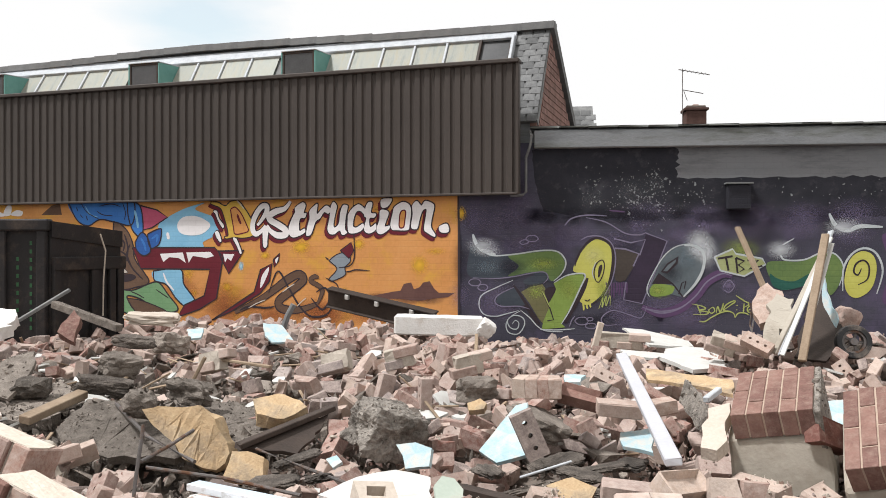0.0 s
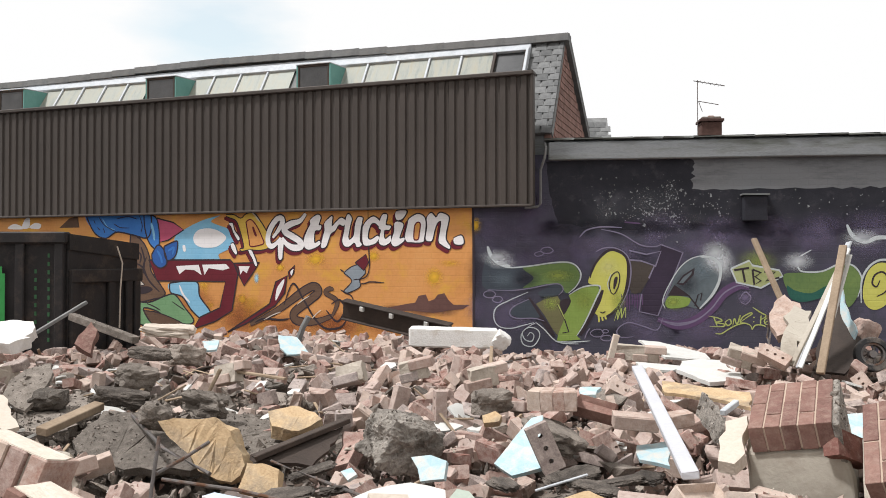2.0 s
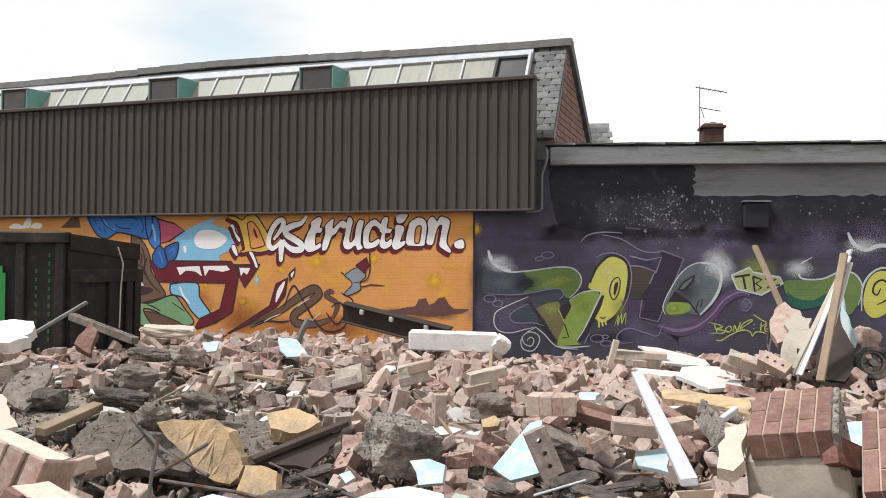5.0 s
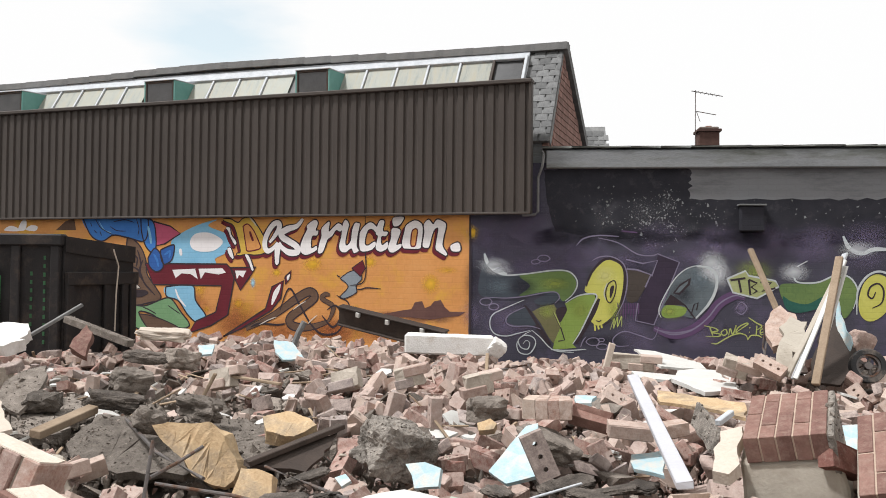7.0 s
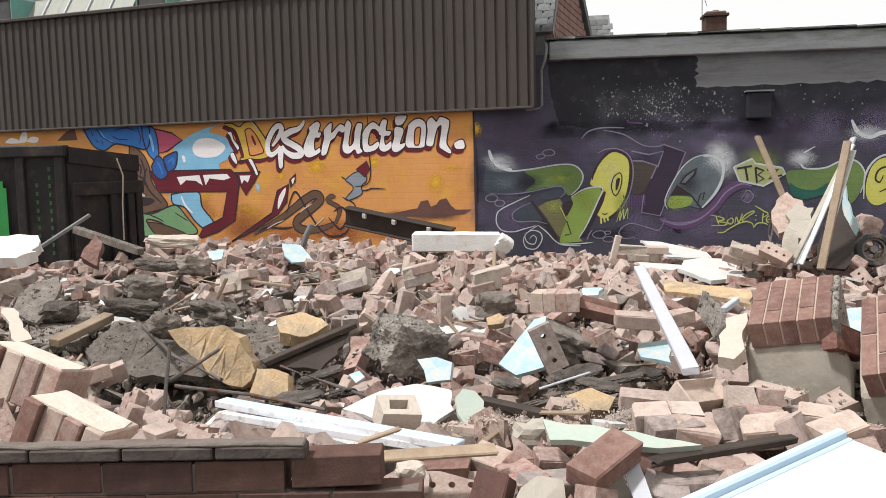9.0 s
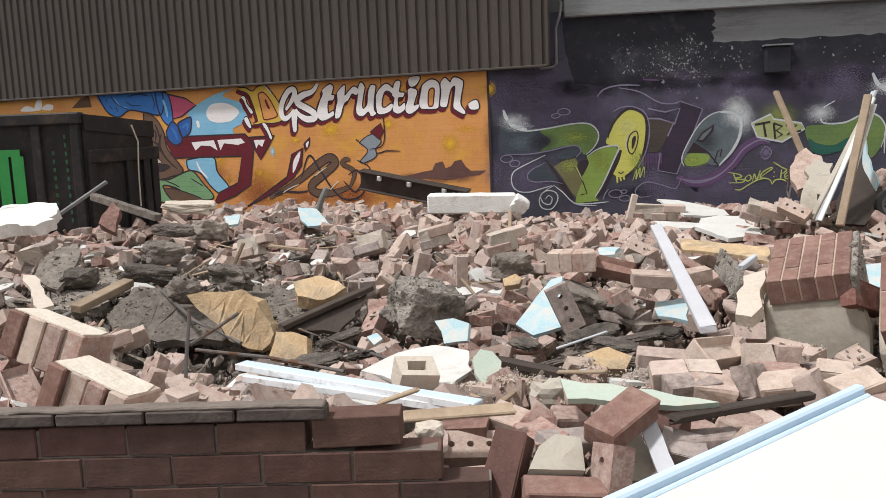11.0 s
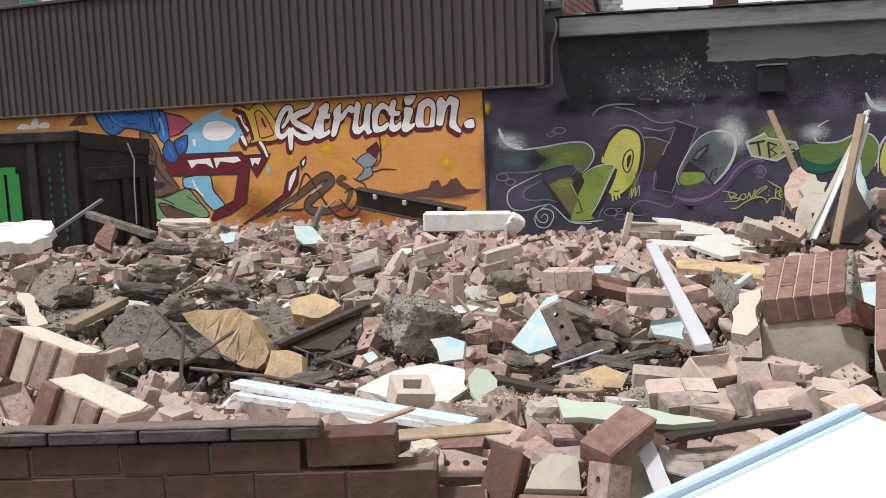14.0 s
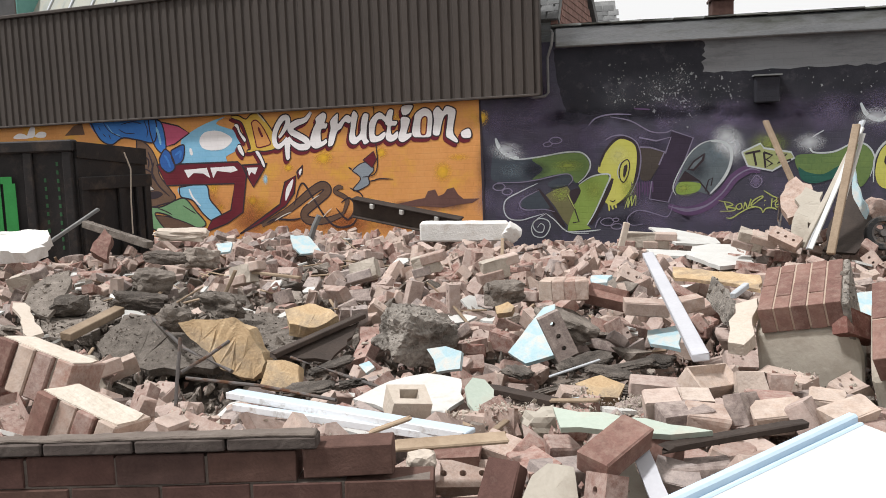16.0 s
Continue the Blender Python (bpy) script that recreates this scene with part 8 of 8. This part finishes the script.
def spot():
    """A random place on the field, denser towards the eye where pieces show larger."""
    while True:
        y = rnd.uniform(1.55, 10.6)
        half = 0.72 * y + 1.0
        x = rnd.uniform(-half, half)
        if x < 0.14 and y < 2.45:
            continue
        wall_y = 10.96 - (x - 0.19) * (0.325 if x < 0.19 else 0.105)
        if y > wall_y - 0.15:
            continue
        return x, y


def greyness(x, y):
    """Where old mortar, felt and slate lie among the bricks, and dark bits that stand for shade."""
    g = noise.noise(Vector((x * 0.8 + 5, y * 0.8, 7.7))) * 0.5
    g += 0.75 * math.exp(-(((x + 1.4) / 1.1) ** 2 + ((y - 4.6) / 1.0) ** 2))
    g += 0.7 * math.exp(-(((x + 2.6) / 1.2) ** 2 + ((y - 6.4) / 1.4) ** 2))
    # more dark bits here put the hollow's shade into the rubble colour
    g += 0.6 * math.exp(-(((x - 0.7) / 0.6) ** 2 + ((y - 3.9) / 0.5) ** 2))
    g += 0.5 * math.exp(-(((x + 2.3) / 1.2) ** 2 + ((y - 5.0) / 1.0) ** 2))
    return min(g, 0.93)


bricks, greys, darks, chips = [], [], [], []
for i in range(8600):
    x, y = spot()
    z = heap(x, y)
    if covered(x, y) and rnd.random() < (0.99 if y < 2.6 else 0.93):
        continue
    flat = rnd.random() < 0.38
    tilt = 17 if flat else 60
    m = pose(x, y, z + rnd.uniform(-0.01, 0.12) + (0 if flat else 0.025), rnd.gauss(0, tilt) + (90 if rnd.random() < 0.2 else 0), rnd.gauss(0, tilt * 0.6), rnd.uniform(0, 360))
    g = greyness(x, y)
    if g > 0.3 and rnd.random() < 0.2 + 0.5 * g:
        continue
    if rnd.random() < g and y > 2.7:
        s = STONES[rnd.randrange(14)]
        k = rnd.uniform(0.06, 0.17 if y > 4 else 0.13)
        m = pose(x, y, z + rnd.uniform(-0.01, 0.08), rnd.gauss(0, 22), rnd.gauss(0, 22), rnd.uniform(0, 360))
        (greys if rnd.random() < 0.65 else darks).append((s[0] * (k, k, k * rnd.uniform(0.4, 0.9)), s[1], m))
    else:
        shape = SHAPES[rnd.randrange(len(SHAPES))]
        if rnd.random() < 0.3:
            shape = (shape[0] * (rnd.uniform(0.45, 0.9), rnd.uniform(0.6, 1.0), rnd.uniform(0.6, 1.0)), shape[1])
        if not (1.9 < y < 3.2 and x > 0.1 and i % 5 < 2):
            bricks.append((*shape, m))
for i in range(15000):
    x, y = spot()
    s = STONES[rnd.randrange(14)]
    k = rnd.uniform(0.015, 0.04) if rnd.random() < 0.6 else rnd.uniform(0.04, 0.095)
    m = pose(x, y, heap(x, y) + rnd.uniform(-0.07, 0.045), rnd.uniform(0, 360), rnd.uniform(0, 360), rnd.uniform(0, 360))
    (chips if rnd.random() > greyness(x, y) else greys).append((s[0] * k, s[1], m))
for i in range(2600):  # the rest of the field, to both sides
    x, y = rnd.uniform(-7.0, 7.0), rnd.uniform(2.4, 10.4)
    wall_y = 10.96 - (x - 0.19) * (0.325 if x < 0.19 else 0.105)
    if abs(x) < 0.72 * y + 0.9 or y > wall_y - 0.15:
        continue
    bricks.append((*SHAPES[rnd.randrange(17)], pose(x, y, heap(x, y) + rnd.uniform(-0.01, 0.1), rnd.gauss(0, 30), rnd.gauss(0, 25), rnd.uniform(0, 360))))
laths, plasters, slates = [], [], []
for i in range(1300):
    x, y = spot()
    if covered(x, y) or y < 2.6:
        continue
    z, kind = heap(x, y) + rnd.uniform(0.05, 0.12), rnd.random()
    m = pose(x, y, z, rnd.gauss(0, 16), rnd.gauss(0, 16), rnd.uniform(0, 360))
    if kind < 0.2:
        laths.append((*raw(box(-rnd.uniform(0.08, 0.4), -0.008, -0.005, rnd.uniform(0.05, 0.2), rnd.uniform(0.004, 0.02), 0.005, 0.002)), m))
    else:
        r = rnd.uniform(0.04, 0.13)
        pts = [(r * rnd.uniform(0.55, 1.1) * math.cos(a), r * rnd.uniform(0.4, 0.9) * math.sin(a)) for a in (0.3, 1.2, 2.2, 3.3, 4.3, 5.4)]
        (plasters if kind < 0.62 else slates).append((*raw(shard(pts, 0.014, i)), m))
for i in range(9000):
    x, y = spot()
    g = greyness(x, y)
    if rnd.random() > g or y < 2.5:
        continue
    s, k = STONES[rnd.randrange(14)], rnd.uniform(0.02, 0.07)
    m = pose(x, y, heap(x, y) + rnd.uniform(0.0, 0.05), rnd.uniform(0, 360), rnd.uniform(0, 360), rnd.uniform(0, 360))
    (darks if rnd.random() < 0.55 else greys).append((s[0] * k, s[1], m))
for i in range(26000):  # grit and crumbs that fill the hollows
    x, y = spot()
    if y > 6.2 or y < 2.45 and x < 0.1:
        continue
    g = greyness(x, y)
    s, k = STONES[rnd.randrange(14)], rnd.uniform(0.008, 0.03)
    m = pose(x, y, heap(x, y) + rnd.uniform(-0.06, 0.035) + 0.05 * max(g, 0), rnd.uniform(0, 360), rnd.uniform(0, 360), rnd.uniform(0, 360))
    (chips if rnd.random() > g + 0.15 else rnd.choice((greys, darks))).append((s[0] * k, s[1], m))
for i in range(36000):  # mortar grit lying on the dark lumps
    x, y = rnd.uniform(-4.5, 2.2), rnd.uniform(2.6, 7.5)
    lean = Vector((rnd.uniform(-0.9, 0.9), rnd.uniform(-0.9, 0.9), -1.0))
    hit = COVER.ray_cast(Vector((x, y, 0.9)) - lean * 0.5, lean.normalized(), 1.6)
    if hit[0] is None or not cover_dark[hit[2]]:
        continue
    s, k = STONES[rnd.randrange(14)], rnd.uniform(0.004, 0.014) * (2.2 if rnd.random() < 0.05 else 1)
    (greys if rnd.random() < 0.6 else darks).append((s[0] * k, s[1], pose(*hit[0], rnd.uniform(0, 360), rnd.uniform(0, 360), rnd.uniform(0, 360))))
for i in range(5200):  # crushed brick and lime between the nearest pieces
    x, y = rnd.uniform(0.1, 2.2), rnd.uniform(2.3, 3.4)
    s, k = STONES[rnd.randrange(14)], rnd.uniform(0.006, 0.022) * (1.8 if rnd.random() < 0.12 else 1)
    pile = rnd.choice((chips, chips, chips, greys))
    pile.append((s[0] * k, s[1], pose(x, y, heap(x, y) + rnd.uniform(-0.03, 0.05), rnd.uniform(0, 360), rnd.uniform(0, 360), rnd.uniform(0, 360))))
top_v, top_f = [], []
for v, f, m in bricks:
    a, base = np.array(m), len(top_v)
    if a[1, 3] < 7.5:
        top_v.extend((v @ a[:3, :3].T + a[:3, 3]).tolist())
        top_f.extend([base + q for q in p] for p in f)
TOPS = BVHTree.FromPolygons(top_v, top_f)
crumbs = []
for i in range(24000):  # crumbs of lime mortar and brick that stayed on the pieces
    x, y = spot()
    if y > 7.3 or rnd.random() > 2.6 / y:
        continue
    hit = TOPS.ray_cast(Vector((x, y - 0.2, 1.6)), Vector((rnd.uniform(-0.3, 0.3), rnd.uniform(-0.1, 0.6), -1.0)).normalized(), 2.0)
    if hit[0] is None or hit[1].z < 0.15:
        continue
    for q in range(rnd.choice((1, 1, 2, 4))):
        s, k = STONES[rnd.randrange(14)], rnd.uniform(0.005, 0.016) * (2.0 if rnd.random() < 0.08 else 1)
        at = hit[0] + Vector((rnd.gauss(0, 0.012), rnd.gauss(0, 0.012), 0.0))
        (crumbs if rnd.random() < 0.6 else chips).append((s[0] * k, s[1], pose(*at, rnd.uniform(0, 360), rnd.uniform(0, 360), rnd.uniform(0, 360))))
for i in range(1500):  # a spill of crushed mortar between the low wall and the fallen block
    x, y = rnd.gauss(0.55, 0.3), rnd.gauss(2.85, 0.16)
    hit = TOPS.ray_cast(Vector((x, y, 1.6)), Vector((0, 0.2, -1.0)).normalized(), 2.0)
    if hit[0] is None or hit[1].z < 0.1:
        continue
    for q in range(9):
        s, k = STONES[rnd.randrange(14)], rnd.uniform(0.0025, 0.0065) * (2.6 if rnd.random() < 0.06 else 1)
        at = hit[0] + Vector((rnd.gauss(0, 0.022), rnd.gauss(0, 0.022), -0.002))
        crumbs.append((s[0] * k, s[1], pose(*at, rnd.uniform(0, 360), rnd.uniform(0, 360), rnd.uniform(0, 360))))
near = sorted(range(len(bricks)), key=lambda i: bricks[i][2].translation.y)[:290]
heap_thing = thing("brick_heap", "heap of loose dusty pink and tan bricks from the demolition", "bricks", pose(0, 2.5, 0.3))
inv = heap_thing.matrix_basis.inverted()
shape_mesh = {}
for i in near:
    v, f, m = bricks[i]
    key = id(v)
    if key not in shape_mesh:
        me = bpy.data.meshes.new("brick")
        me.from_pydata(v.tolist(), [], f)
        me.materials.append(M_RUBBLE)
        shape_mesh[key] = me
    part("brick", shape_mesh[key], M_RUBBLE, heap_thing, m=inv @ m)
chosen = set(near)
tagged(new("brick_rubble", joined("brick_rubble", [b for i, b in enumerate(bricks) if i not in chosen], M_RUBBLE)), "broad spread of broken dusty bricks over the site", "rubble", kind="stuff")
tagged(new("brick_chips", joined("brick_chips", chips, M_RUBBLE)), "small brick chips and crumbs among the rubble", "rubble", kind="stuff")
tagged(new("mortar_crumbs", joined("mortar_crumbs", crumbs, M_MORTAR)), "pale crumbs of lime mortar lying on the bricks", "rubble", kind="stuff")
tagged(new("mortar_rubble", joined("mortar_rubble", greys, M_GREY_BITS)), "lumps of grey mortar and concrete among the bricks", "rubble", kind="stuff")
tagged(new("slate_rubble", joined("slate_rubble", darks, M_DARK_BITS)), "dark broken slate and felt among the bricks", "rubble", kind="stuff")
tagged(new("splintered_laths", joined("splintered_laths", laths, M_WOOD)), "splintered wooden laths strewn over the rubble", "laths", kind="stuff")
tagged(new("plaster_shards", joined("plaster_shards", plasters, M_WHITE)), "white plaster shards strewn over the rubble", "plaster", kind="stuff")
tagged(new("slate_shards", joined("slate_shards", slates, M_DARK_BITS)), "dark broken slates strewn over the rubble", "slate", kind="stuff")
